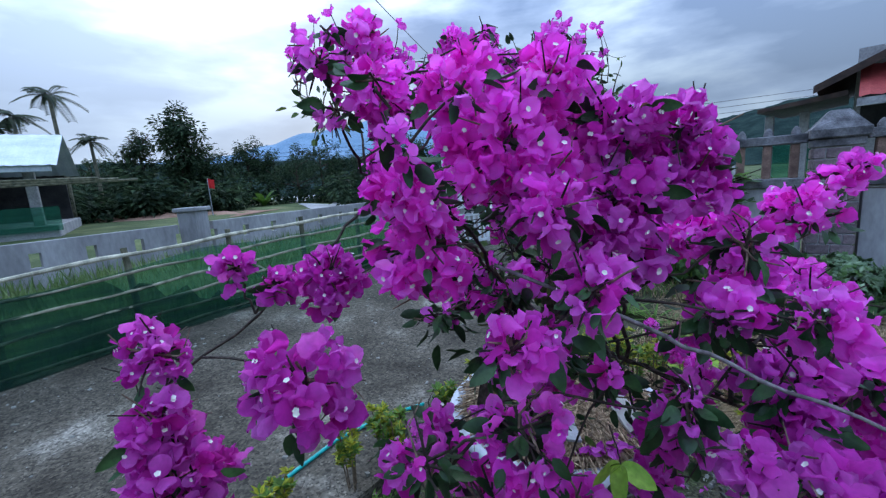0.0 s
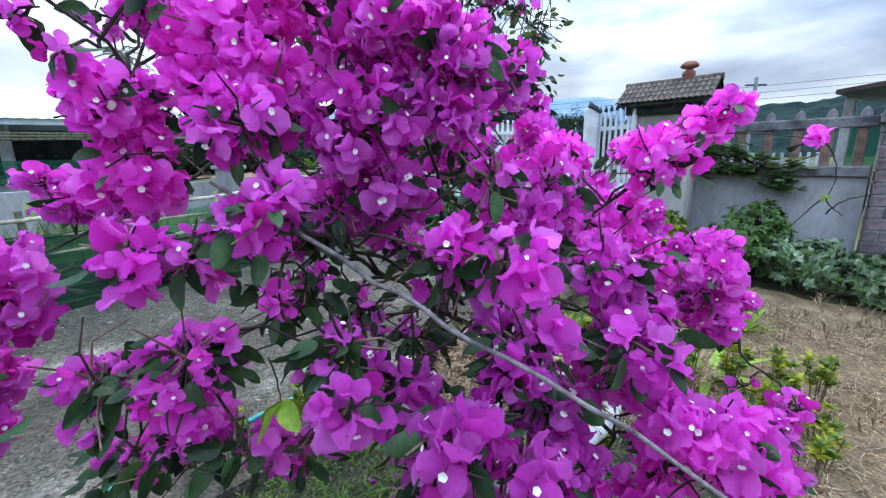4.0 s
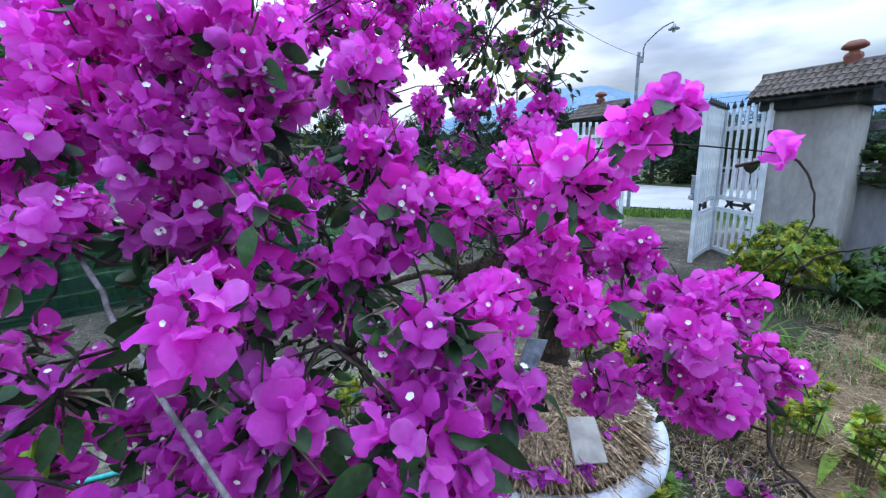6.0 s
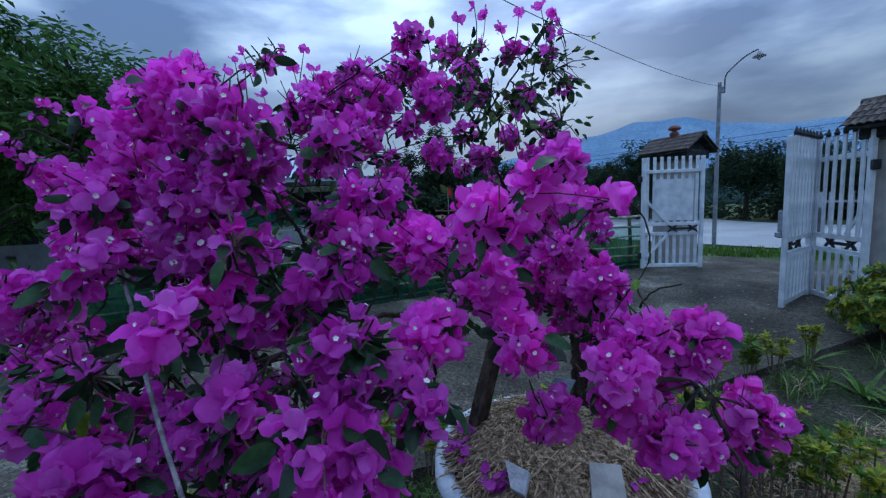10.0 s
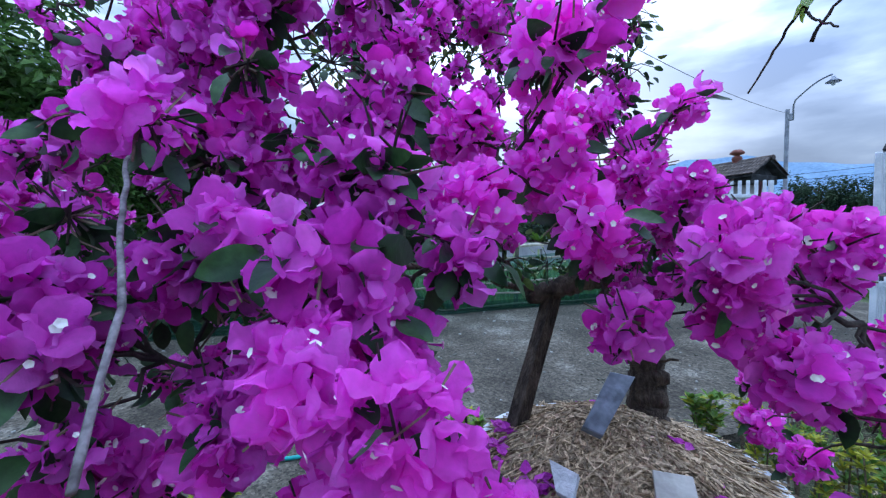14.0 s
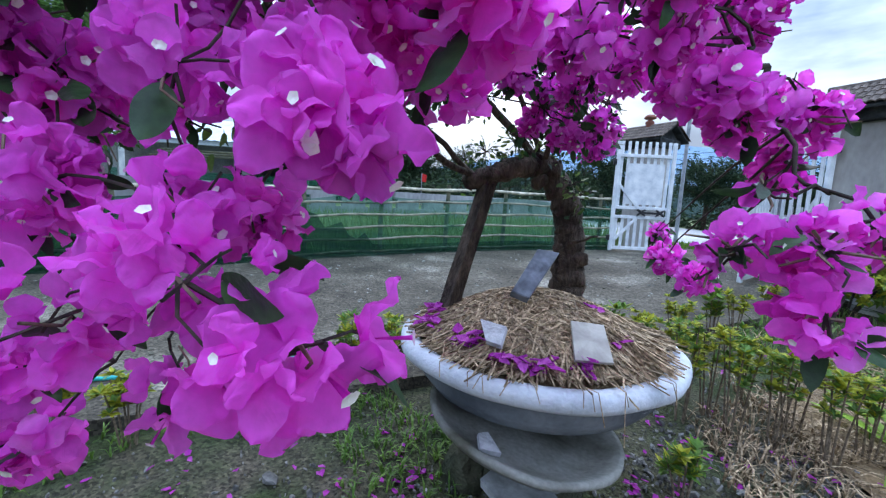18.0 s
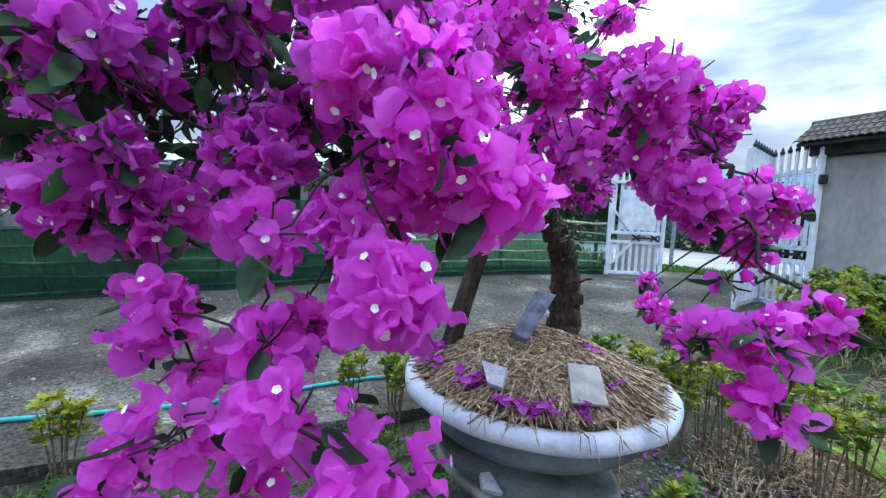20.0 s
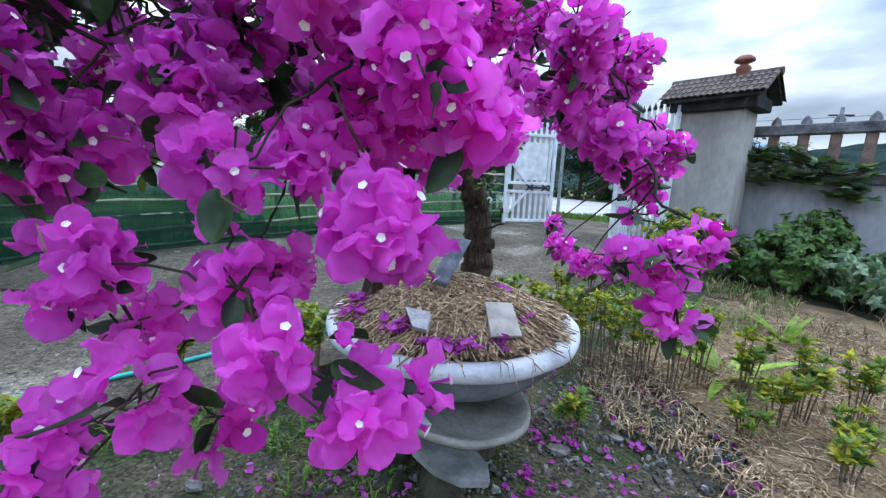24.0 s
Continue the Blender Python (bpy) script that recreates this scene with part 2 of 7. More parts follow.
M = {
    "bract": petal_mat("bract_magenta", (0.88, 0.085, 0.73), (0.96, 0.23, 0.89), (0.70, 0.028, 0.47), 0.28, 0.66),
    "fallen": petal_mat("fallen_bract", (0.56, 0.05, 0.50), (0.66, 0.16, 0.62), (0.40, 0.02, 0.36), 0.25, 0.25),
    "floret": mat("cream_floret", (0.84, 0.85, 0.76), (0.90, 0.91, 0.86), 200, 400, 0.6, 0.1, transl=0.2),
    "leaf": mat("bougainvillea_leaf", (0.010, 0.032, 0.012), (0.038, 0.092, 0.028), 22, 160, 0.38, 0.25, vary=0.5, transl=0.22, bump_dist=0.003),
    "leaf_mid": mat("olive_leaf", (0.05, 0.10, 0.02), (0.14, 0.20, 0.05), 22, 160, 0.42, 0.25, vary=0.35, transl=0.3, bump_dist=0.003),
    "leaf_young": mat("young_leaf", (0.16, 0.30, 0.03), (0.30, 0.44, 0.06), 22, 160, 0.4, 0.2, vary=0.25, transl=0.35, bump_dist=0.003),
    "bark": mat("dark_bark", (0.022, 0.015, 0.011), (0.10, 0.072, 0.054), 30, 110, 0.9, 1.0, c3=(0.17, 0.135, 0.105), stretch=(1, 1, 0.4), bump_dist=0.015, grain=0.75),
    "twig": mat("grey_twig", (0.10, 0.085, 0.085), (0.27, 0.24, 0.25), 60, 250, 0.85, 0.5, bump_dist=0.003),
    "twig_tan": mat("tan_twig", (0.09, 0.066, 0.045), (0.24, 0.18, 0.125), 60, 250, 0.85, 0.5, bump_dist=0.003),
    "twig_dark": mat("brown_twig", (0.018, 0.014, 0.012), (0.06, 0.045, 0.036), 60, 250, 0.85, 0.5, bump_dist=0.003),
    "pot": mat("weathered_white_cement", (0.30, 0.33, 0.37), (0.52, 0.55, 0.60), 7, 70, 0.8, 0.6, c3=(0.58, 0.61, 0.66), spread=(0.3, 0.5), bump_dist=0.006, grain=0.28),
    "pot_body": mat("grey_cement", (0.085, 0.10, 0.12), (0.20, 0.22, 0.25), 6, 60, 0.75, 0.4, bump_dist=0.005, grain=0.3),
    "dish": mat("stained_cement", (0.085, 0.082, 0.060), (0.29, 0.288, 0.262), 4, 70, 0.8, 0.5, spread=(0.36, 0.60), bump_dist=0.006, grain=0.4),
    "straw": mat("rice_straw", (0.13, 0.084, 0.046), (0.48, 0.355, 0.225), 60, 300, 0.7, 0.3, vary=0.5, bump_dist=0.002),
    "straw_bed": mat("straw_litter", (0.13, 0.088, 0.048), (0.29, 0.205, 0.12), 4, 60, 0.95, 1.0, spread=(0.3, 0.62), bump_dist=0.02),
    "soil": mat("gravelly_soil", (0.034, 0.050, 0.016), (0.082, 0.070, 0.050), 3.2, 60, 0.95, 1.0, c3=(0.15, 0.13, 0.105), bump_dist=0.025, speck=85, grain=0.8),
    "grass_ground": mat("grassy_earth", (0.035, 0.06, 0.02), (0.12, 0.15, 0.06), 0.6, 14, 0.95, 0.8, c3=(0.2, 0.15, 0.09), bump_dist=0.04),
    "drive": mat("old_concrete", (0.040, 0.034, 0.025), (0.098, 0.086, 0.066), 1.5, 26, 0.9, 1.0, c3=(0.235, 0.215, 0.18), spread=(0.36, 0.57), bump_dist=0.012, speck=75, grain=0.85),
    "road": mat("concrete_road", (0.30, 0.305, 0.31), (0.42, 0.425, 0.43), 0.5, 20, 0.75, 0.3),
    "plaster": mat("stained_plaster", (0.27, 0.25, 0.24), (0.47, 0.45, 0.43), 1.6, 22, 0.9, 0.3, c3=(0.52, 0.50, 0.48), spread=(0.28, 0.6), stretch=(1, 1, 0.45), grain=0.3),
    "plaster_wall": mat("grey_wall_plaster", (0.22, 0.22, 0.235), (0.40, 0.40, 0.42), 1.8, 20, 0.9, 0.3, spread=(0.28, 0.62), stretch=(1, 1, 0.35), grain=0.35),
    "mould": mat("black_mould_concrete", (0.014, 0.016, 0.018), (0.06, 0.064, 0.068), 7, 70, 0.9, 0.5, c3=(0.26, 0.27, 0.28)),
    "tile": mat("brown_roof_tile", (0.055, 0.042, 0.036), (0.17, 0.135, 0.115), 9, 90, 0.8, 0.6, vary=0.25),
    "red": mat("red_clay", (0.20, 0.07, 0.05), (0.33, 0.13, 0.10), 12, 90, 0.75, 0.4, vary=0.15),
    "red_sheet": mat("red_ribbed_sheet", (0.26, 0.035, 0.04), (0.40, 0.075, 0.07), 3, 30, 0.6, 0.2),
    "baluster": mat("terracotta_baluster", (0.16, 0.10, 0.085), (0.30, 0.20, 0.165), 10, 80, 0.85, 0.4, vary=0.15),
    "coping": mat("dirty_concrete_coping", (0.07, 0.07, 0.08), (0.23, 0.23, 0.25), 6, 60, 0.9, 0.6),
    "white": mat("white_gate_paint", (0.58, 0.63, 0.68), (0.82, 0.85, 0.88), 7, 80, 0.5, 0.15, c3=(0.86, 0.88, 0.9), vary=0.05),
    "black": mat("black_iron_paint", (0.012, 0.013, 0.016), (0.035, 0.036, 0.04), 20, 90, 0.5, 0.2),
    "steel": mat("grey_steel", (0.22, 0.24, 0.27), (0.36, 0.38, 0.42), 12, 90, 0.5, 0.15, metal=0.3),
    "brick": mat("mauve_brick", (0.14, 0.105, 0.115), (0.25, 0.20, 0.215), 14, 100, 0.85, 0.5, vary=0.22),
    "mortar": mat("light_mortar", (0.36, 0.36, 0.38), (0.50, 0.50, 0.52), 30, 90, 0.9, 0.3, grain=0.25),
    "bamboo": mat("weathered_bamboo", (0.25, 0.24, 0.18), (0.55, 0.52, 0.40), 9, 120, 0.6, 0.2, stretch=(1, 1, 0.2), vary=0.25),
    "bamboo_mid": mat("grey_bamboo", (0.14, 0.14, 0.10), (0.34, 0.32, 0.24), 9, 120, 0.65, 0.2, vary=0.25),
    "bamboo_dark": mat("old_bamboo", (0.07, 0.075, 0.05), (0.20, 0.19, 0.13), 9, 120, 0.7, 0.2, vary=0.25),
    "hose": mat("turquoise_hose", (0.02, 0.33, 0.32), (0.03, 0.46, 0.42), 20, 90, 0.35, 0.05),
    "slate": mat("blue_grey_slate", (0.085, 0.095, 0.115), (0.20, 0.22, 0.26), 14, 60, 0.8, 0.4, bump_dist=0.004, grain=0.35),
    "tilepiece": mat("beige_tile_piece", (0.30, 0.28, 0.25), (0.44, 0.415, 0.37), 18, 90, 0.6, 0.15, bump_dist=0.003, grain=0.15),
    "stone": mat("grey_stone", (0.07, 0.07, 0.066), (0.24, 0.23, 0.22), 10, 60, 0.9, 0.5, vary=0.55, grain=0.35),
    "mortar_old": mat("weathered_slab", (0.16, 0.17, 0.165), (0.34, 0.35, 0.35), 9, 60, 0.9, 0.4, bump_dist=0.004, grain=0.35),
    "moss": mat("mossy_stone", (0.018, 0.026, 0.010), (0.075, 0.075, 0.048), 9, 70, 0.95, 0.8),
    "shrub": mat("shrub_leaf_dark", (0.03, 0.08, 0.022), (0.09, 0.17, 0.045), 12, 90, 0.5, 0.2, vary=0.3, transl=0.2),
    "near_tree": mat("near_tree_leaf", (0.040, 0.105, 0.028), (0.14, 0.26, 0.07), 3, 40, 0.5, 0.2, vary=0.5, transl=0.42),
    "shrub_yellow": mat("shrub_leaf_gold", (0.22, 0.26, 0.02), (0.45, 0.43, 0.04), 9, 90, 0.45, 0.2, vary=0.3, transl=0.3),
    "shrub_green": mat("shrub_leaf_mid", (0.06, 0.14, 0.02), (0.14, 0.24, 0.04), 9, 90, 0.45, 0.2, vary=0.3, transl=0.25),
    "meadow": mat("meadow_blade", (0.11, 0.19, 0.06), (0.23, 0.31, 0.13), 1.2, 30, 0.6, 0.1, transl=0.3),
    "sage": mat("grey_green_leaf", (0.09, 0.155, 0.085), (0.24, 0.33, 0.20), 10, 90, 0.6, 0.2, vary=0.3, transl=0.2),
    "tree_leaf": mat("far_tree_leaf", (0.020, 0.042, 0.026), (0.060, 0.095, 0.045), 1.5, 20, 0.7, 0.3, vary=0.45, transl=0.3, spec=0.15),
    "palm_leaf": mat("palm_frond", (0.02, 0.03, 0.02), (0.05, 0.075, 0.04), 2, 20, 0.6, 0.3, transl=0.2),
    "forest": mat("far_forest", (0.014, 0.030, 0.030), (0.036, 0.064, 0.058), 0.25, 3.0, 1.0, 1.0, bump_dist=0.6, spec=0.02),
    # the blue of distant haze is put into the slopes' base colour
    "mountain": mat("hazed_mountain", (0.17, 0.27, 0.38), (0.23, 0.34, 0.46), 0.02, 0.3, 1.0, 0.4, spec=0.0),
    "roof_sheet": mat("pale_blue_sheet_roof", (0.50, 0.58, 0.68), (0.66, 0.73, 0.82), 1.5, 20, 0.45, 0.1),
    "house_wall": mat("grey_house_wall", (0.26, 0.26, 0.27), (0.42, 0.42, 0.43), 1.5, 25, 0.9, 0.3),
    "dark_in": mat("dark_interior", (0.02, 0.02, 0.022), (0.05, 0.05, 0.05), 2, 20, 0.9, 0.2),
    "wood_dark": mat("dark_wood", (0.03, 0.02, 0.018), (0.08, 0.05, 0.04), 6, 60, 0.7, 0.3),
    "redsoil": mat("red_earth", (0.22, 0.12, 0.085), (0.36, 0.22, 0.16), 1.2, 20, 0.95, 0.8),
    "flag": mat("red_cloth", (0.5, 0.015, 0.02), (0.62, 0.03, 0.03), 6, 60, 0.8, 0.2),
}


def net_mat(name, c1, c2, thin, dense):
    """Green shade net: a fine open weave that lets part of the view through."""
    m = mat(name, c1, c2, 1.4, 60, 0.7, 0.2, transl=0.35)
    n, l = m.node_tree.nodes, m.node_tree.links
    out = n["Material Output"]
    last = out.inputs["Surface"].links[0].from_socket
    tp, mx, ns = n.new("ShaderNodeBsdfTransparent"), n.new("ShaderNodeMixShader"), n.new("ShaderNodeTexNoise")
    tp.inputs["Color"].default_value = (0.70, 0.90, 0.82, 1)
    ns.inputs["Scale"].default_value, ns.inputs["Detail"].default_value = 1.3, 5
    tc, mp = n.new("ShaderNodeTexCoord"), n.new("ShaderNodeMapping")
    mp.inputs["Scale"].default_value = (1, 1, 9)
    l.new(tc.outputs["Object"], mp.inputs["Vector"])
    l.new(mp.outputs["Vector"], ns.inputs["Vector"])
    mr = n.new("ShaderNodeMapRange")
    mr.inputs["From Min"].default_value, mr.inputs["From Max"].default_value = 0.3, 0.7
    mr.inputs["To Min"].default_value, mr.inputs["To Max"].default_value = thin, dense
    l.new(ns.outputs["Fac"], mr.inputs["Value"])
    l.new(mr.outputs["Result"], mx.inputs["Fac"])
    l.new(tp.outputs["BSDF"], mx.inputs[1])
    l.new(last, mx.inputs[2])
    l.new(mx.outputs["Shader"], out.inputs["Surface"])
    return m


M["net"] = net_mat("green_shade_net", (0.014, 0.13, 0.085), (0.04, 0.20, 0.13), 0.22, 0.48)
M["net_dense"] = net_mat("doubled_shade_net", (0.004, 0.026, 0.020), (0.012, 0.056, 0.040), 0.30, 0.86)


# ---------- mesh building ----------
def lay_uv(me, uv, loops):
    me.uv_layers.new(name="bract").data.foreach_set("uv", uv[loops].astype(np.float32).ravel())


class Geo:
    """Collects vertices and faces of one mesh."""

    def __init__(self):
        self.v, self.f, self.mi, self.uv = [], [], [], []

    def add(self, verts, faces, m=None, mi=0):
        b = len(self.v)
        self.v += [tuple(m @ Vector(p)) for p in verts] if m is not None else [tuple(p) for p in verts]
        self.f += [tuple(b + i for i in face) for face in faces]
        self.mi += [mi] * len(faces)
        return self

    def box(self, size, m=None, bevel=0.0, mi=0):
        x, y, z = (s / 2 for s in size)
        if bevel <= 0:
            vs = [(sx * x, sy * y, sz * z) for sx in (-1, 1) for sy in (-1, 1) for sz in (-1, 1)]
            fs = [(0, 1, 3, 2), (4, 6, 7, 5), (0, 4, 5, 1), (2, 3, 7, 6), (0, 2, 6, 4), (1, 5, 7, 3)]
            return self.add(vs, fs, m, mi)
        bm = bmesh.new()
        bmesh.ops.create_cube(bm, size=1)
        bmesh.ops.scale(bm, vec=size, verts=bm.verts)
        bmesh.ops.bevel(bm, geom=list(bm.edges), offset=bevel, segments=1, affect="EDGES")
        bm.verts.index_update()
        self.add([v.co[:] for v in bm.verts], [[v.index for v in f.verts] for f in bm.faces], m, mi)
        bm.free()
        return self

    def tube(self, pts, radii, n=8, cap=True, mi=0, wob=0.0):
        pts = [Vector(p) for p in pts]
        rings, up = [], Vector((0.31, 0.17, 0.93))
        for i, p in enumerate(pts):
            d = (pts[min(i + 1, len(pts) - 1)] - pts[max(i - 1, 0)]).normalized()
            a = d.cross(up)
            if a.length < 1e-3:
                a = d.cross(Vector((1, 0, 0)))
            a.normalize()
            b = d.cross(a)
            r = radii[i] if hasattr(radii, "__len__") else radii
            rings.append([p + (a * math.cos(2 * math.pi * k / n) + b * math.sin(2 * math.pi * k / n)) * r * (1 + wob * random.uniform(-1, 1)) for k in range(n)])
        vs = [q for ring in rings for q in ring]
        fs = [(i * n + k, i * n + (k + 1) % n, (i + 1) * n + (k + 1) % n, (i + 1) * n + k) for i in range(len(pts) - 1) for k in range(n)]
        if cap:
            fs += [tuple(range(n - 1, -1, -1)), tuple((len(pts) - 1) * n + k for k in range(n))]
        return self.add(vs, fs, None, mi)

    def lathe(self, prof, n=48, m=None, mi=0, wob=0.0):
        vs, fs = [], []
        for r, z in prof:
            for k in range(n):
                a = 2 * math.pi * k / n
                w = 1 + wob * noise.noise((math.cos(a) * 2.3, math.sin(a) * 2.3, z * 9))
                vs.append((r * w * math.cos(a), r * w * math.sin(a), z + wob * 0.15 * noise.noise((math.cos(a) * 3, math.sin(a) * 3, r * 5))))
        for i in range(len(prof) - 1):
            for k in range(n):
                fs.append((i * n + k, i * n + (k + 1) % n, (i + 1) * n + (k + 1) % n, (i + 1) * n + k))
        return self.add(vs, fs, m, mi)

    def rock(self, size, m=None, rough=0.22, seg=8, mi=0):
        bm = bmesh.new()
        bmesh.ops.create_icosphere(bm, subdivisions=2, radius=0.5)
        o = Vector((random.random() * 50, random.random() * 50, 3))
        vs = []
        for v in bm.verts:
            p = v.co * (1 + rough * 2 * noise.noise(v.co * 2.4 + o))
            vs.append((p.x * size[0], p.y * size[1], p.z * size[2]))
        bm.verts.index_update()
        self.add(vs, [[q.index for q in f.verts] for f in bm.faces], m, mi)
        bm.free()
        return self

    def rock_chip(self, s, m):
        """A small broken chip: six-sided, uneven, thin."""
        vs = []
        for z, q in ((-0.25, 0.8), (0.25, 0.7)):
            for k in range(5):
                a, r = k * 1.2566 + random.uniform(-0.3, 0.3), s * q * random.uniform(0.55, 1.1)
                vs.append((r * math.cos(a) * 1.2, r * math.sin(a), z * s * random.uniform(0.6, 1.2)))
        return self.add(vs, [(k, (k + 1) % 5, 5 + (k + 1) % 5, 5 + k) for k in range(5)] + [(4, 3, 2, 1, 0), (5, 6, 7, 8, 9)], m)

    def mesh(self, name, mats, smooth=False):
        me = bpy.data.meshes.new(name)
        me.from_pydata(self.v, [], self.f)
        for mt in mats if isinstance(mats, (list, tuple)) else [mats]:
            me.materials.append(mt)
        if any(self.mi):
            me.polygons.foreach_set("material_index", self.mi)
        if smooth:
            me.polygons.foreach_set("use_smooth", [True] * len(me.polygons))
        if self.uv:
            lay_uv(me, np.array(self.uv), np.array([i for face in self.f for i in face]))
        me.update()
        return me


def part(name, g, mats, parent=None, label="", smooth=False, m=None):
    """Links a Geo (or a ready mesh) as one mesh object, under a thing or a part."""
    me = g if isinstance(g, bpy.types.Mesh) else g.mesh(name, mats, smooth)
    ob = new(name, me)
    if parent is not None:
        ob.parent = parent
    if m is not None:
        ob.matrix_basis = m
    if label:
        ob["label"] = label
    return ob


def thing(name, m, label, category, group="", kind=""):
    ob = new(name)
    ob.empty_display_size = 0.05
    ob.matrix_basis = m
    return tagged(ob, label, category, group, kind)


def joined(name, items, mats, parent, label="", smooth=False):
    """Many placed copies of small Geo shapes as ONE mesh of kind stuff."""
    vs, loops, starts, totals, mi, uv, base, off = [], [], [], [], [], [], 0, 0
    for geo, m in items:
        a = np.array(geo.v)
        mm = np.array(m)
        vs.append(a @ mm[:3, :3].T + mm[:3, 3])
        for face_ in geo.f:
            loops += [base + q for q in face_]
            starts.append(off)
            totals.append(len(face_))
            off += len(face_)
        mi += geo.mi
        uv += geo.uv
        base += len(geo.v)
    me = bpy.data.meshes.new(name)
    co = np.concatenate(vs)
    me.vertices.add(len(co))
    me.vertices.foreach_set("co", co.ravel())
    me.loops.add(len(loops))
    me.loops.foreach_set("vertex_index", loops)
    me.polygons.add(len(starts))
    me.polygons.foreach_set("loop_start", starts)
    me.polygons.foreach_set("loop_total", totals)
    for mt in mats if isinstance(mats, (list, tuple)) else [mats]:
        me.materials.append(mt)
    me.polygons.foreach_set("material_index", mi)
    me.polygons.foreach_set("use_smooth", [smooth] * len(starts))
    if uv:
        lay_uv(me, np.array(uv), np.array(loops))
    me.update(calc_edges=True)
    ob = part(name, me, None, parent, label)
    ob["kind"] = "stuff"
    return ob


def T(x, y, z):
    return Matrix.Translation((x, y, z))


def smooth01(t):
    t = max(0.0, min(1.0, t))
    return t * t * (3 - 2 * t)


def gz(x, y):
    """Height of the ground: it climbs from the garden to the gate and the road."""
    rise = smooth01((y - 0.3 * x - 2.0) / 5.0)
    return -0.15 + 0.27 * rise + 0.5 * smooth01((-x - 5.5) / 7.0)


# the drive runs along U; N points to the garden
U, N = Vector((0.575, 0.818, 0)), Vector((0.818, -0.575, 0))


def un(u, n, z=0.0):
    p = U * u + N * n
    return Vector((p.x, p.y, gz(p.x, p.y) + z))




def face(p, yaw, z=None):
    """Pose with local x along yaw (degrees from +x)."""
    return pose(p[0], p[1], p[2] if z is None else z, 0, 0, yaw)

# ---------- plan ----------
P1, P1_YAW = (0.0, 8.75), -30.0
P2, P2_YAW = (2.44, 6.06), -33.4
G1_H, G1_YAW, G1_W, G1_HT = (-0.39, 7.68, 0.20), 28.6, 0.985, 1.94
G2_H, G2_YAW = (2.00, 5.97, 0.15), 113.5
G3_H, G3_YAW = (1.64, 6.71, 0.15), -109.2
POT_XY, POT_R = (0.33, 1.61), 0.505
TR_B, TR_T = (0.38, 1.82, 0.55), (0.28, 1.78, 1.06)
ST_B, ST_T = (0.0, 1.54, 0.56), (0.10, 1.60, 1.02)
KNOT, FORK = (0.26, 1.76, 1.06), (0.06, 1.60, 1.03)
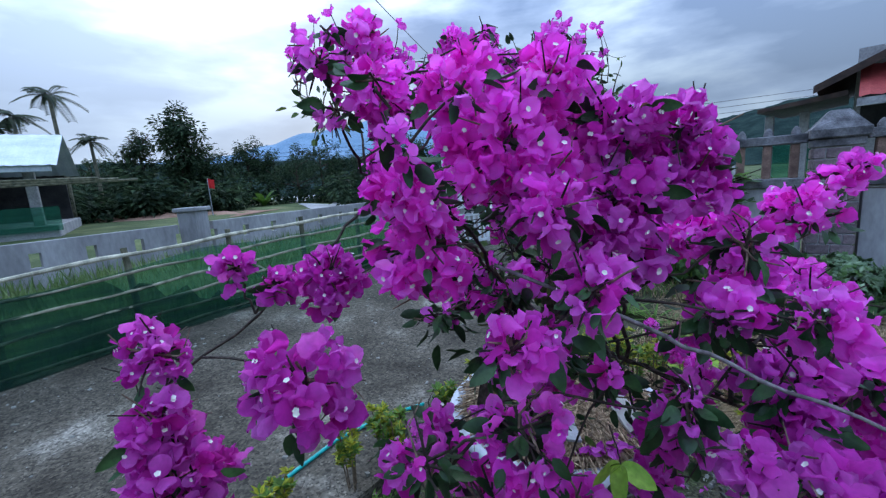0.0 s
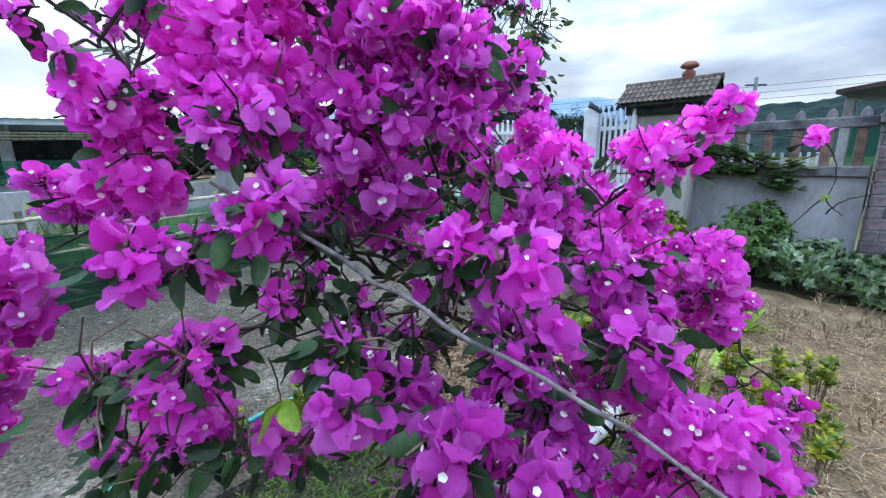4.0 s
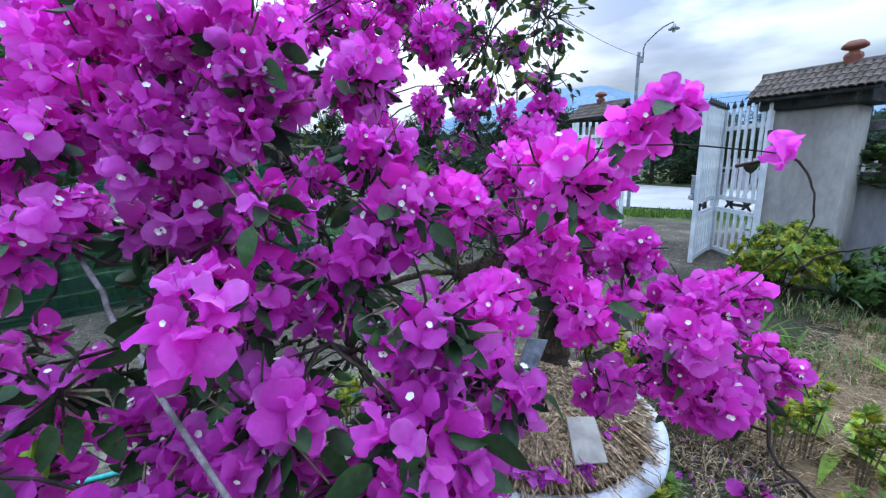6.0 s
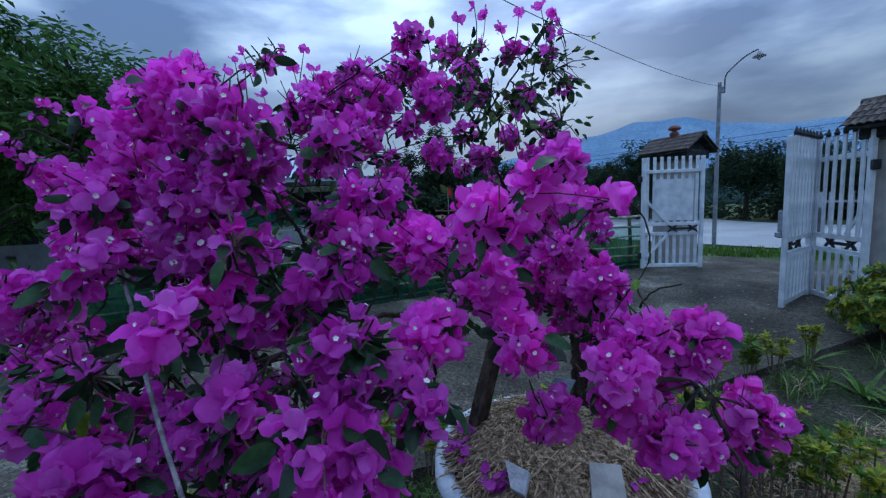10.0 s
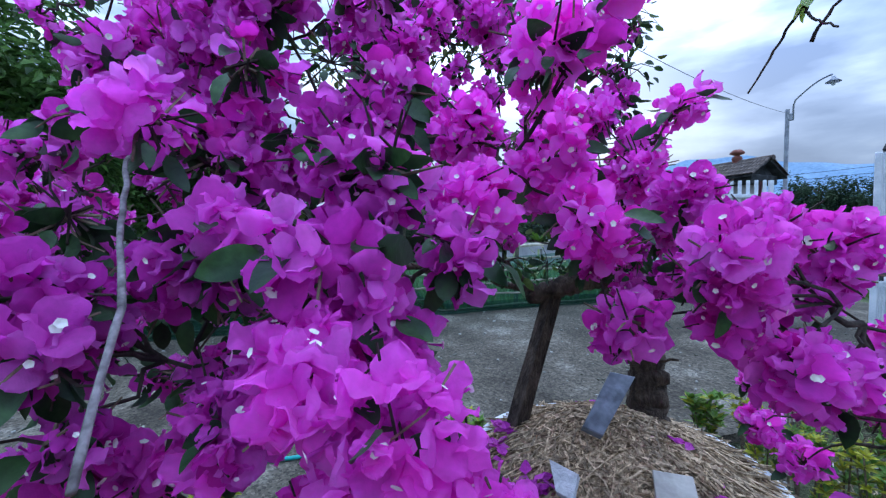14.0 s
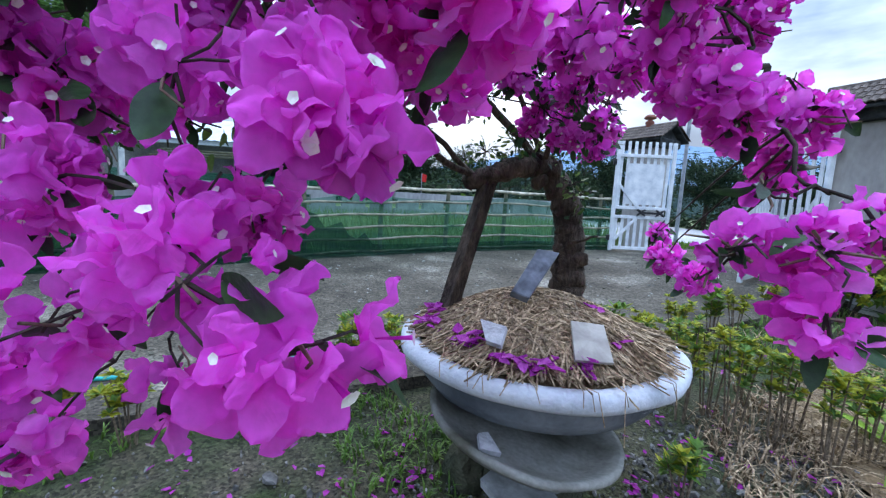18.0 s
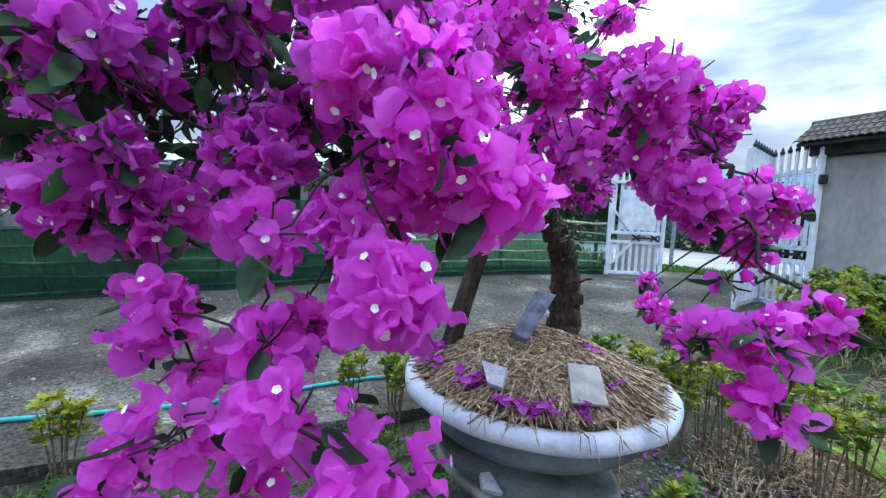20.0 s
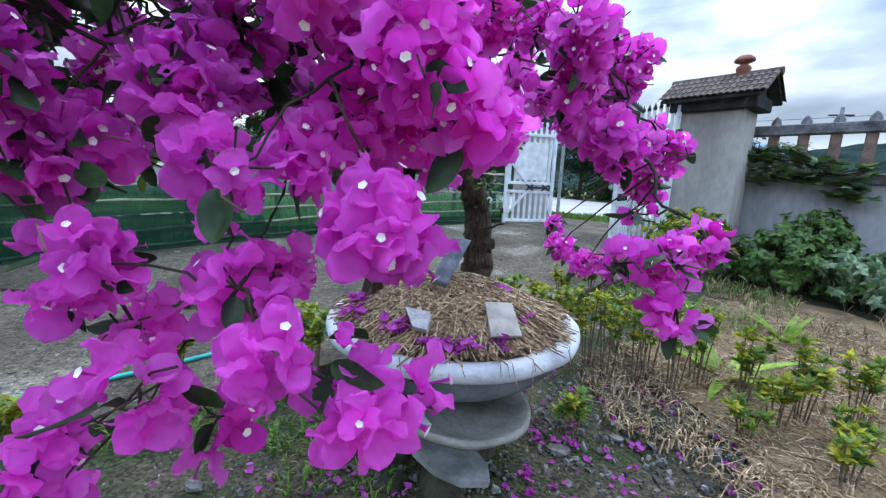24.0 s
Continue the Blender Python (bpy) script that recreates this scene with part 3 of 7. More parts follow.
# branches with the round masses of bloom they carry
CROWN = [
    ((FORK, (-0.1, 1.1, 1.15), (-0.25, 0.7, 1.35), (-0.54, 0.40, 1.25)), [(-0.56, 0.41, 1.30, 0.060), (-0.54, 0.37, 1.20, 0.065), (-0.51, 0.35, 1.11, 0.085), (-0.47, 0.33, 1.03, 0.05), (-0.47, 0.52, 1.41, 0.035), (-0.27, 0.29, 1.30, 0.075), (-0.30, 0.51, 1.38, 0.06), (-0.38, 0.48, 1.38, 0.035)], 15, 0.25, 0.15, 0),
    ((FORK, (0.0, 1.2, 1.3), (-0.1, 0.8, 1.45), (-0.14, 0.40, 1.55)), [(-0.12, 0.35, 1.52, 0.055), (-0.12, 0.37, 1.44, 0.075), (0.0, 0.42, 1.58, 0.085), (-0.05, 0.46, 1.66, 0.07), (-0.18, 0.50, 1.68, 0.055), (-0.22, 0.62, 1.80, 0.045), (0.07, 0.44, 1.66, 0.06), (0.05, 0.40, 1.52, 0.07)], 15, 0.7, 0.1, 0),
    ((KNOT, (0.25, 1.3, 1.3), (0.25, 0.9, 1.5), (0.20, 0.46, 1.60)), [(0.17, 0.45, 1.60, 0.07), (0.27, 0.45, 1.58, 0.065), (0.16, 0.42, 1.49, 0.075), (0.18, 0.45, 1.40, 0.07), (0.28, 0.44, 1.52, 0.06), (0.34, 0.56, 1.56, 0.05)], 12, 0.8, 0.1, 0),
    ((KNOT, (0.2, 1.2, 1.15), (0.1, 0.7, 1.2), (-0.06, 0.28, 1.22)), [(0.0, 0.27, 1.23, 0.07), (-0.12, 0.27, 1.19, 0.075), (-0.05, 0.30, 1.10, 0.07), (0.06, 0.27, 1.12, 0.045), (0.19, 0.27, 1.26, 0.045), (0.28, 0.38, 1.32, 0.065), (-0.16, 0.32, 1.05, 0.06)], 7, 2.6, 0.15, 0.16),
    ((KNOT, (0.35, 1.2, 1.2), (0.4, 0.8, 1.3), (0.38, 0.42, 1.28)), [(0.37, 0.35, 1.23, 0.065), (0.36, 0.46, 1.33, 0.065), (0.40, 0.53, 1.40, 0.06), (0.48, 0.45, 1.30, 0.065), (0.50, 0.39, 1.22, 0.06), (0.42, 0.40, 1.14, 0.06), (0.22, 0.34, 1.18, 0.055), (0.54, 0.50, 1.23, 0.05)], 7.5, 2.4, 0.15, 0.16),
    ((KNOT, (0.45, 1.3, 1.25), (0.5, 0.9, 1.35), (0.52, 0.66, 1.36)), [(0.41, 0.69, 1.39, 0.07), (0.58, 0.61, 1.43, 0.065), (0.54, 0.70, 1.34, 0.065), (0.60, 0.69, 1.25, 0.06), (0.50, 0.58, 1.28, 0.05), (0.46, 0.85, 1.44, 0.06), (0.65, 0.63, 1.49, 0.03), (0.685, 0.62, 1.51, 0.022)], 15, 0.55, 0.2, 0),
    ((KNOT, (0.5, 1.4, 1.2), (0.6, 1.0, 1.25), (0.82, 0.86, 1.16)), [(0.74, 0.80, 1.25, 0.06), (0.73, 0.71, 1.21, 0.055), (0.81, 0.90, 1.22, 0.055), (0.90, 0.96, 1.09, 0.055), (0.82, 0.84, 1.07, 0.05), (0.88, 1.0, 1.02, 0.045), (0.66, 0.90, 1.30, 0.05), (0.718, 0.761, 1.163, 0.05), (0.739, 0.887, 1.128, 0.045), (0.785, 0.90, 1.165, 0.042), (0.78, 0.79, 1.10, 0.042), (0.632, 0.691, 1.147, 0.045), (0.65, 0.966, 1.181, 0.045)], 15, 0.35, 0.15, 0),
    ((KNOT, (0.5, 1.6, 0.98), (0.75, 1.2, 0.95), (0.94, 0.78, 0.94)), [(0.81, 0.67, 0.90, 0.04), (0.88, 0.69, 0.91, 0.042), (0.94, 0.75, 0.925, 0.035), (0.89, 0.66, 0.845, 0.028), (0.84, 0.76, 0.97, 0.025), (0.73, 1.36, 0.82, 0.05), (0.70, 1.46, 0.88, 0.035), (0.80, 1.30, 0.78, 0.035)], 15, 0.35, 0.3, 0),
    ((FORK, (0.1, 1.4, 1.4), (0.0, 1.0, 1.6), (0.03, 0.92, 1.80)), [(0.03, 0.92, 1.82, 0.06), (0.0, 0.75, 1.70, 0.07), (0.14, 0.85, 1.70, 0.07), (0.20, 0.75, 1.62, 0.06), (-0.10, 0.95, 1.78, 0.06), (0.10, 1.05, 1.84, 0.05), (0.25, 0.95, 1.72, 0.06)], 13, 0.8, 0.4, 0),
    ((FORK, (-0.1, 1.4, 1.4), (-0.3, 1.2, 1.7), (-0.40, 1.17, 1.92)), [(-0.40, 1.17, 1.92, 0.06), (-0.32, 1.10, 1.82, 0.06), (-0.22, 1.10, 1.88, 0.05), (-0.30, 1.20, 1.70, 0.06), (-0.12, 1.25, 1.92, 0.05)], 13, 0.5, 0.4, 0),
    ((KNOT, (0.1, 1.6, 1.4), (-0.05, 1.5, 1.8), (-0.06, 1.50, 2.08)), [(-0.06, 1.51, 2.06, 0.05), (0.04, 1.45, 1.95, 0.055), (-0.02, 1.40, 1.85, 0.06), (0.12, 1.35, 1.82, 0.05), (0.10, 1.45, 2.02, 0.035)], 12, 0.9, 0.6, 0),
    ((KNOT, (0.4, 1.6, 1.4), (0.3, 1.4, 1.8), (0.38, 1.39, 2.02)), [(0.38, 1.39, 1.99, 0.035), (0.28, 1.34, 1.92, 0.05), (0.40, 1.33, 1.68, 0.06), (0.42, 1.30, 1.58, 0.06), (0.30, 1.35, 1.78, 0.06), (0.42, 1.42, 1.82, 0.045), (0.36, 1.42, 1.92, 0.04)], 11, 1.6, 0.7, 0),
    ((KNOT, (0.45, 1.5, 1.3), (0.5, 1.3, 1.4), (0.55, 1.02, 1.38)), [(0.50, 1.19, 1.45, 0.065), (0.55, 1.02, 1.36, 0.065), (0.60, 1.12, 1.28, 0.05), (0.42, 1.15, 1.52, 0.06), (0.62, 0.98, 1.45, 0.05), (0.48, 1.05, 1.28, 0.05)], 13, 0.5, 0.25, 0),
    ((FORK, (0.3, 1.2, 1.1), (0.45, 0.7, 1.1), (0.56, 0.34, 1.08)), [(0.61, 0.36, 1.13, 0.045), (0.55, 0.34, 1.15, 0.045), (0.612, 0.323, 0.976, 0.032), (0.50, 0.30, 1.01, 0.03), (0.511, 0.296, 0.927, 0.03), (0.58, 0.265, 0.895, 0.03), (0.63, 0.285, 0.868, 0.03), (0.403, 0.261, 0.937, 0.036), (0.43, 0.34, 1.08, 0.045), (0.34, 0.30, 1.02, 0.045)], 15, 0.45, 0, 0.9),
    ((KNOT, (0.35, 1.6, 1.2), (0.35, 1.45, 1.3), (0.38, 1.3, 1.4)), [(0.42, 1.50, 1.25, 0.065), (0.52, 1.48, 1.14, 0.05), (0.35, 1.35, 1.38, 0.065), (0.12, 1.38, 1.38, 0.065), (0.45, 1.60, 1.12, 0.045), (0.55, 1.35, 1.22, 0.05), (0.25, 1.45, 1.48, 0.06), (0.0, 1.5, 1.5, 0.06), (0.42, 1.45, 1.45, 0.06), (0.2, 1.3, 1.6, 0.06), (0.15, 1.62, 1.38, 0.06), (0.30, 1.62, 1.34, 0.055), (0.05, 1.60, 1.55, 0.06), (0.24, 1.58, 1.60, 0.06), (0.38, 1.6, 1.5, 0.06), (-0.1, 1.5, 1.35, 0.05), (-0.08, 1.62, 1.62, 0.05), (0.14, 1.6, 1.72, 0.05), (0.50, 1.5, 1.34, 0.05), (0.32, 1.66, 1.2, 0.035), (0.48, 1.62, 1.22, 0.04)], 10, 1.0, 0.6, 0),
    ((FORK, (-0.05, 1.5, 1.15), (-0.1, 1.2, 1.25), (-0.12, 0.9, 1.35)), [(-0.15, 1.25, 1.45, 0.07), (-0.10, 0.95, 1.40, 0.08), (0.05, 0.75, 1.45, 0.08), (0.12, 0.95, 1.50, 0.08), (-0.05, 0.62, 1.35, 0.07), (0.25, 0.72, 1.48, 0.07), (-0.22, 0.80, 1.50, 0.07), (0.18, 0.62, 1.28, 0.05), (-0.28, 1.0, 1.60, 0.06), (0.3, 0.9, 1.35, 0.06)], 6.5, 2.6, 0.35, 0),
    ((FORK, (-0.1, 1.3, 1.15), (0.0, 0.8, 1.2), (0.2, 0.5, 1.2)), [(0.20, 0.55, 1.14, 0.07), (0.05, 0.5, 1.12, 0.07), (0.34, 0.55, 1.12, 0.06), (0.22, 0.42, 1.04, 0.06), (0.05, 0.4, 1.02, 0.06), (-0.12, 0.45, 1.12, 0.06)], 4.5, 3.0, 0.6, 0),
    ((FORK, (-0.1, 1.0, 1.3), (-0.15, 0.6, 1.5), (-0.14, 0.31, 1.62)), [(-0.127, 0.274, 1.589, 0.022), (-0.156, 0.334, 1.663, 0.022), (-0.12, 0.30, 1.565, 0.012), (-0.05, 0.36, 1.645, 0.03)], 15, 0.3, 0.9, 0),
    ((FORK, (0.25, 1.1, 1.05), (0.35, 0.7, 0.95), (0.40, 0.30, 0.80)), [(0.471, 0.249, 0.86, 0.03), (0.311, 0.278, 0.714, 0.03), (0.36, 0.25, 0.80, 0.03), (0.40, 0.30, 0.88, 0.03), (0.48, 0.365, 0.92, 0.032), (0.302, 0.256, 1.025, 0.045), (0.45, 0.33, 0.79, 0.025)], 15, 0.5, 0.1, 0.6),
    ((FORK, (0.2, 1.0, 1.1), (0.3, 0.7, 1.1), (0.33, 0.32, 1.12)), [(0.32, 0.264, 1.18, 0.045), (0.36, 0.34, 1.20, 0.045), (0.22, 0.20, 1.24, 0.024), (0.30, 0.22, 1.19, 0.042), (0.36, 0.235, 1.15, 0.04), (0.293, 0.247, 1.139, 0.045), (0.364, 0.239, 1.077, 0.045), (0.383, 0.353, 1.091, 0.05), (0.463, 0.493, 1.101, 0.045)], 9, 1.5, 0.15, 0.1),
    ((KNOT, (0.2, 1.1, 1.25), (0.15, 0.7, 1.35), (0.11, 0.33, 1.38)), [(0.095, 0.30, 1.395, 0.05), (0.02, 0.27, 1.35, 0.04), (0.124, 0.409, 1.385, 0.045), (0.056, 0.325, 1.491, 0.045), (0.108, 0.289, 1.294, 0.024), (-0.015, 0.24, 1.357, 0.035), (0.331, 0.396, 1.424, 0.045), (0.349, 0.30, 1.34, 0.04)], 9, 1.5, 0.15, 0.05),
    ((FORK, (0.05, 1.2, 1.15), (0.0, 0.8, 1.25), (0.02, 0.55, 1.30)), [(-0.109, 0.533, 1.293, 0.06), (0.017, 0.542, 1.327, 0.06), (0.067, 0.43, 1.275, 0.05), (-0.02, 0.5, 1.22, 0.06), (0.12, 0.52, 1.2, 0.06)], 6, 3, 0.8, 0),
    ((FORK, (-0.05, 1.1, 1.4), (-0.2, 0.7, 1.6), (-0.28, 0.52, 1.74)), [(-0.278, 0.512, 1.735, 0.05), (-0.25, 0.5, 1.66, 0.04), (-0.27, 0.56, 1.80, 0.03), (0.202, 0.945, 1.87, 0.04), (0.1, 0.6, 1.75, 0.035), (0.0, 0.7, 1.82, 0.03)], 12, 0.8, 0.7, 0),
    ((KNOT, (0.4, 1.0, 1.2), (0.5, 0.7, 1.15), (0.58, 0.46, 1.10)), [(0.619, 0.357, 1.086, 0.042), (0.591, 0.456, 1.041, 0.042), (0.517, 0.423, 1.158, 0.045), (0.56, 0.40, 1.07, 0.042), (0.66, 0.40, 1.06, 0.035), (0.53, 0.37, 1.03, 0.04)], 14, 0.4, 0, 0.35),
    ((KNOT, (0.3, 1.5, 1.15), (0.35, 1.35, 1.18), (0.40, 1.26, 1.2)), [(0.364, 1.283, 1.162, 0.05), (0.486, 1.254, 1.127, 0.05), (0.183, 1.135, 1.234, 0.05), (0.418, 1.27, 1.239, 0.05), (0.335, 1.269, 1.296, 0.05), (0.51, 1.243, 1.219, 0.045), (0.512, 1.42, 1.113, 0.04), (0.374, 1.142, 1.251, 0.045), (0.327, 1.053, 1.332, 0.05), (0.495, 1.185, 1.20, 0.045), (0.56, 1.30, 1.16, 0.04), (0.44, 1.36, 1.18, 0.045), (0.55, 1.15, 1.24, 0.045)], 14, 1.2, 0.4, 0),
    ((KNOT, (0.1, 1.4, 1.5), (-0.05, 1.2, 1.65), (-0.1, 1.15, 1.75)), [(-0.136, 0.906, 1.795, 0.05), (-0.097, 1.006, 1.796, 0.05), (-0.052, 1.115, 1.86, 0.05), (0.031, 1.186, 1.857, 0.05), (0.129, 1.199, 1.79, 0.05), (-0.057, 0.964, 1.676, 0.05), (0.038, 1.115, 1.714, 0.05), (-0.053, 0.835, 1.664, 0.05), (0.055, 0.989, 1.602, 0.05), (0.165, 1.084, 1.615, 0.05), (0.199, 1.182, 1.669, 0.05), (0.246, 1.167, 1.79, 0.05)], 10, 1.3, 0.6, 0),
]
SLATE = [(0.29, 1.42, 0.642), (0.345, 1.439, 0.623), (0.38, 1.633, 0.762), (0.309, 1.603, 0.771)]
TILE = [(0.492, 1.424, 0.586), (0.580, 1.476, 0.578), (0.635, 1.345, 0.512), (0.543, 1.288, 0.516)]
CHIP = [(0.236, 1.318, 0.562), (0.333, 1.304, 0.560), (0.345, 1.238, 0.522), (0.294, 1.242, 0.524)]
CHIP2 = [(0.31, 1.189, 0.262), (0.328, 1.217, 0.258), (0.39, 1.177, 0.236), (0.339, 1.143, 0.248)]
SHRUBS = [(0.70, 2.58, 0.50), (0.84, 2.50, 0.54), (0.96, 2.64, 0.52), (1.05, 2.46, 0.54), (1.20, 2.46, 0.52), (1.30, 2.64, 0.48), (1.38, 2.40, 0.50), (1.55, 2.60, 0.44), (1.72, 2.44, 0.42), (1.62, 2.09, 0.20), (1.80, 2.24, 0.30), (1.93, 2.33, 0.42), (2.20, 2.42, 0.36), (2.02, 2.13, 0.24), (1.86, 1.85, 0.26), (0.86, 1.86, 0.19), (0.80, 2.80, 0.44), (1.12, 2.88, 0.40), (-0.73, 1.73, 0.42), (-0.50, 1.84, 0.44), (-0.98, 1.42, 0.38), (-0.60, 1.95, 0.40)]
BUSH_G = (2.10, 5.30)
BUSHES = [(-5.6, 0.75, 1.5, 0.95, 0), (2.95, 5.05, 0.95, 0.72, 0), (3.55, 4.75, 0.95, 0.60, 1), (4.05, 4.35, 0.9, 0.55, 1), (3.35, 5.35, 0.8, 0.9, 0), (4.6, 3.8, 1.0, 0.7, 0), (5.1, 3.2, 0.9, 0.6, 0)]
BLADES = [(2.62, 5.45, 30, 0.70, 0.05, "sage"), (2.41, 3.61, 11, 0.36, 0.055, "leaf_young"), (1.77, 2.80, 11, 0.46, 0.065, "leaf_young"), (1.7, 4.2, 16, 0.35, 0.03, "shrub_green"), (1.9, 4.0, 16, 0.3, 0.03, "shrub_green"), (4.2, 3.5, 20, 0.5, 0.04, "shrub"), (3.9, 3.8, 18, 0.45, 0.04, "shrub"), (1.4, 4.6, 14, 0.4, 0.03, "shrub_green")]
LAMP = (0.525, 12.26)
HOUSE = (-12.9, 11.85, 40.0)
RHOUSE = (8.05, 8.8, -42.0)
COTTAGE = (-13.5, 1.6, 85.0)
TREES = [(-7.7, 0.2, 5.2, 3.8, 330, 1), (-9.6, 2.6, 4.8, 3.6, 260, 1), (-8.8, -2.0, 5.0, 4.0, 240, 1),
         (-17.2, 24.6, 6.6, 2.7, 70, 0), (-20.2, 25.2, 5.4, 2.4, 44, 0), (-16.8, 31.8, 5.2, 3.6, 60, 0), (-15.2, 33.0, 4.2, 5.5, 110, 0), (-13.0, 37.8, 5.0, 6.0, 110, 0), (-22.5, 24.0, 3.6, 6.0, 90, 0), (-19.0, 28.0, 3.8, 6.0, 100, 0), (-10.5, 40.0, 4.4, 6.0, 100, 0), (-24.5, 27.0, 4.0, 6.0, 90, 0), (-12.2, 30.0, 3.2, 4.0, 70, 0), (-17.5, 27.5, 4.2, 4.5, 90, 0), (-8.5, 38.0, 4.2, 5.0, 80, 0),
         (-2.8, 24.0, 4.1, 3.2, 150, 0), (-5.2, 27.0, 3.8, 4.0, 130, 0), (1.4, 25.0, 3.8, 3.4, 150, 0), (3.6, 24.0, 3.7, 3.6, 150, 0), (6.5, 25.0, 3.7, 4.5, 130, 0), (9.5, 24.0, 3.6, 5.0, 120, 0)]
PALMS = [(-17.8, 17.6, 5.7), (-18.6, 16.6, 4.7), (-19.4, 16.6, 4.3), (-18.0, 16.9, 3.6), (-19.0, 20.5, 4.1)]
BANANAS = [(-10.0, 32.0, 2.2), (-8.8, 31.5, 2.0), (-11.5, 33.5, 2.2), (7.5, 11.5, 1.9), (8.5, 11.0, 1.8), (6.4, 12.2, 1.7), (9.5, 12.0, 2.0), (-13.5, 27.0, 2.0)]
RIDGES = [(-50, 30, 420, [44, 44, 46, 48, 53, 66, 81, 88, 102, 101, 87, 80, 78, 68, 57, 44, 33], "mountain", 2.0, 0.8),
          (-85, 22, 60, [8.6, 8.4, 8.0, 7.6, 7.2, 5.8, 5.0], "forest", 0.5, 0.9),
          (15, 85, 110, [9, 15, 18.5, 17, 14, 12], "forest", 1.2, 1.2)]
SHOOTS = [((0.60, 0.64, 1.47), (0.66, 0.60, 1.48), (0.72, 0.57, 1.47), (0.77, 0.56, 1.46)), ((0.77, 0.56, 1.46), (0.79, 0.555, 1.45), (0.80, 0.55, 1.41), (0.781, 0.545, 1.385)), ((0.781, 0.545, 1.385), (0.78, 0.545, 1.375), (0.787, 0.54, 1.37), (0.795, 0.53, 1.36)), ((0.784, 0.545, 1.36), (0.79, 0.54, 1.38), (0.805, 0.535, 1.383), (0.82, 0.525, 1.39)), ((0.781, 0.545, 1.385), (0.772, 0.55, 1.375), (0.765, 0.555, 1.36), (0.752, 0.56, 1.34)),
          ((0.38, 1.39, 1.95), (0.46, 1.36, 1.97), (0.50, 1.36, 1.90), (0.54, 1.35, 1.92)), ((0.36, 1.38, 1.9), (0.42, 1.37, 1.9), (0.47, 1.36, 1.83), (0.50, 1.36, 1.78)), ((-0.54, 0.36, 1.05), (-0.52, 0.35, 1.0), (-0.47, 0.34, 0.96), (-0.46, 0.33, 0.92)),
          ((0.10, 0.27, 1.24), (0.11, 0.27, 1.21), (0.11, 0.265, 1.2), (0.112, 0.265, 1.19))]
YOUNG = [(0.112, 0.265, 1.191), (0.52, 1.36, 1.92), (0.781, 0.545, 1.387)]

BOUGHS = [((0.10, 0.70, 1.20), (0.25, 0.62, 1.16), (0.40, 0.52, 1.12), (0.50, 0.42, 1.07), 0.005, 0.003), (KNOT, (0.15, 1.60, 1.25), (0.05, 1.35, 1.40), (-0.05, 1.10, 1.48), 0.017, 0.008), (KNOT, (0.32, 1.60, 1.25), (0.40, 1.40, 1.30), (0.46, 1.12, 1.33), 0.012, 0.0045),
         (KNOT, (0.20, 1.65, 1.35), (0.12, 1.55, 1.55), (0.08, 1.45, 1.75), 0.012, 0.005), (FORK, (0.0, 1.30, 1.10), (0.05, 0.95, 1.15), (0.10, 0.70, 1.20), 0.014, 0.006), (FORK, (-0.08, 1.40, 1.20), (-0.20, 1.10, 1.40), (-0.30, 0.90, 1.50), 0.012, 0.005),
         ((0.46, 1.12, 1.33), (0.60, 1.05, 1.30), (0.72, 0.98, 1.24), (0.84, 0.88, 1.14), 0.0028, 0.0014)]
# leafy sprouts over the arch: x, y, z, spread, leaves
SINGLES = [(0.267, 1.135, 1.993), (0.233, 1.103, 1.955), (0.407, 1.255, 1.989), (0.438, 1.28, 1.976), (0.433, 1.27, 1.904), (0.45, 1.286, 1.918), (0.422, 1.258, 1.873), (0.381, 1.224, 1.882), (0.291, 1.154, 1.969), (0.321, 1.177, 1.937), (0.361, 1.214, 1.975), (0.356, 1.188, 1.698), (0.048, 1.212, 1.993), (0.0, 1.169, 1.976), (0.071, 1.226, 1.929), (-0.027, 1.144, 1.959), (0.083, 1.24, 1.974), (-0.191, 0.923, 1.935), (-0.217, 0.897, 1.884), (-0.327, 0.797, 1.823), (-0.28, 0.835, 1.799), (-0.387, 0.747, 1.837), (-0.17, 0.936, 1.874), (-0.331, 0.813, 1.928), (-0.371, 0.808, 1.911), (-0.417, 0.801, 1.889), (-0.433, 0.793, 1.846), (-0.315, 0.806, 1.882), (-0.408, 0.791, 1.825), (0.668, 0.635, 1.505), (0.675, 0.63, 1.525), (0.685, 0.625, 1.515), (0.692, 0.62, 1.502), (0.695, 0.617, 1.522), (0.772, 0.56, 1.463)]
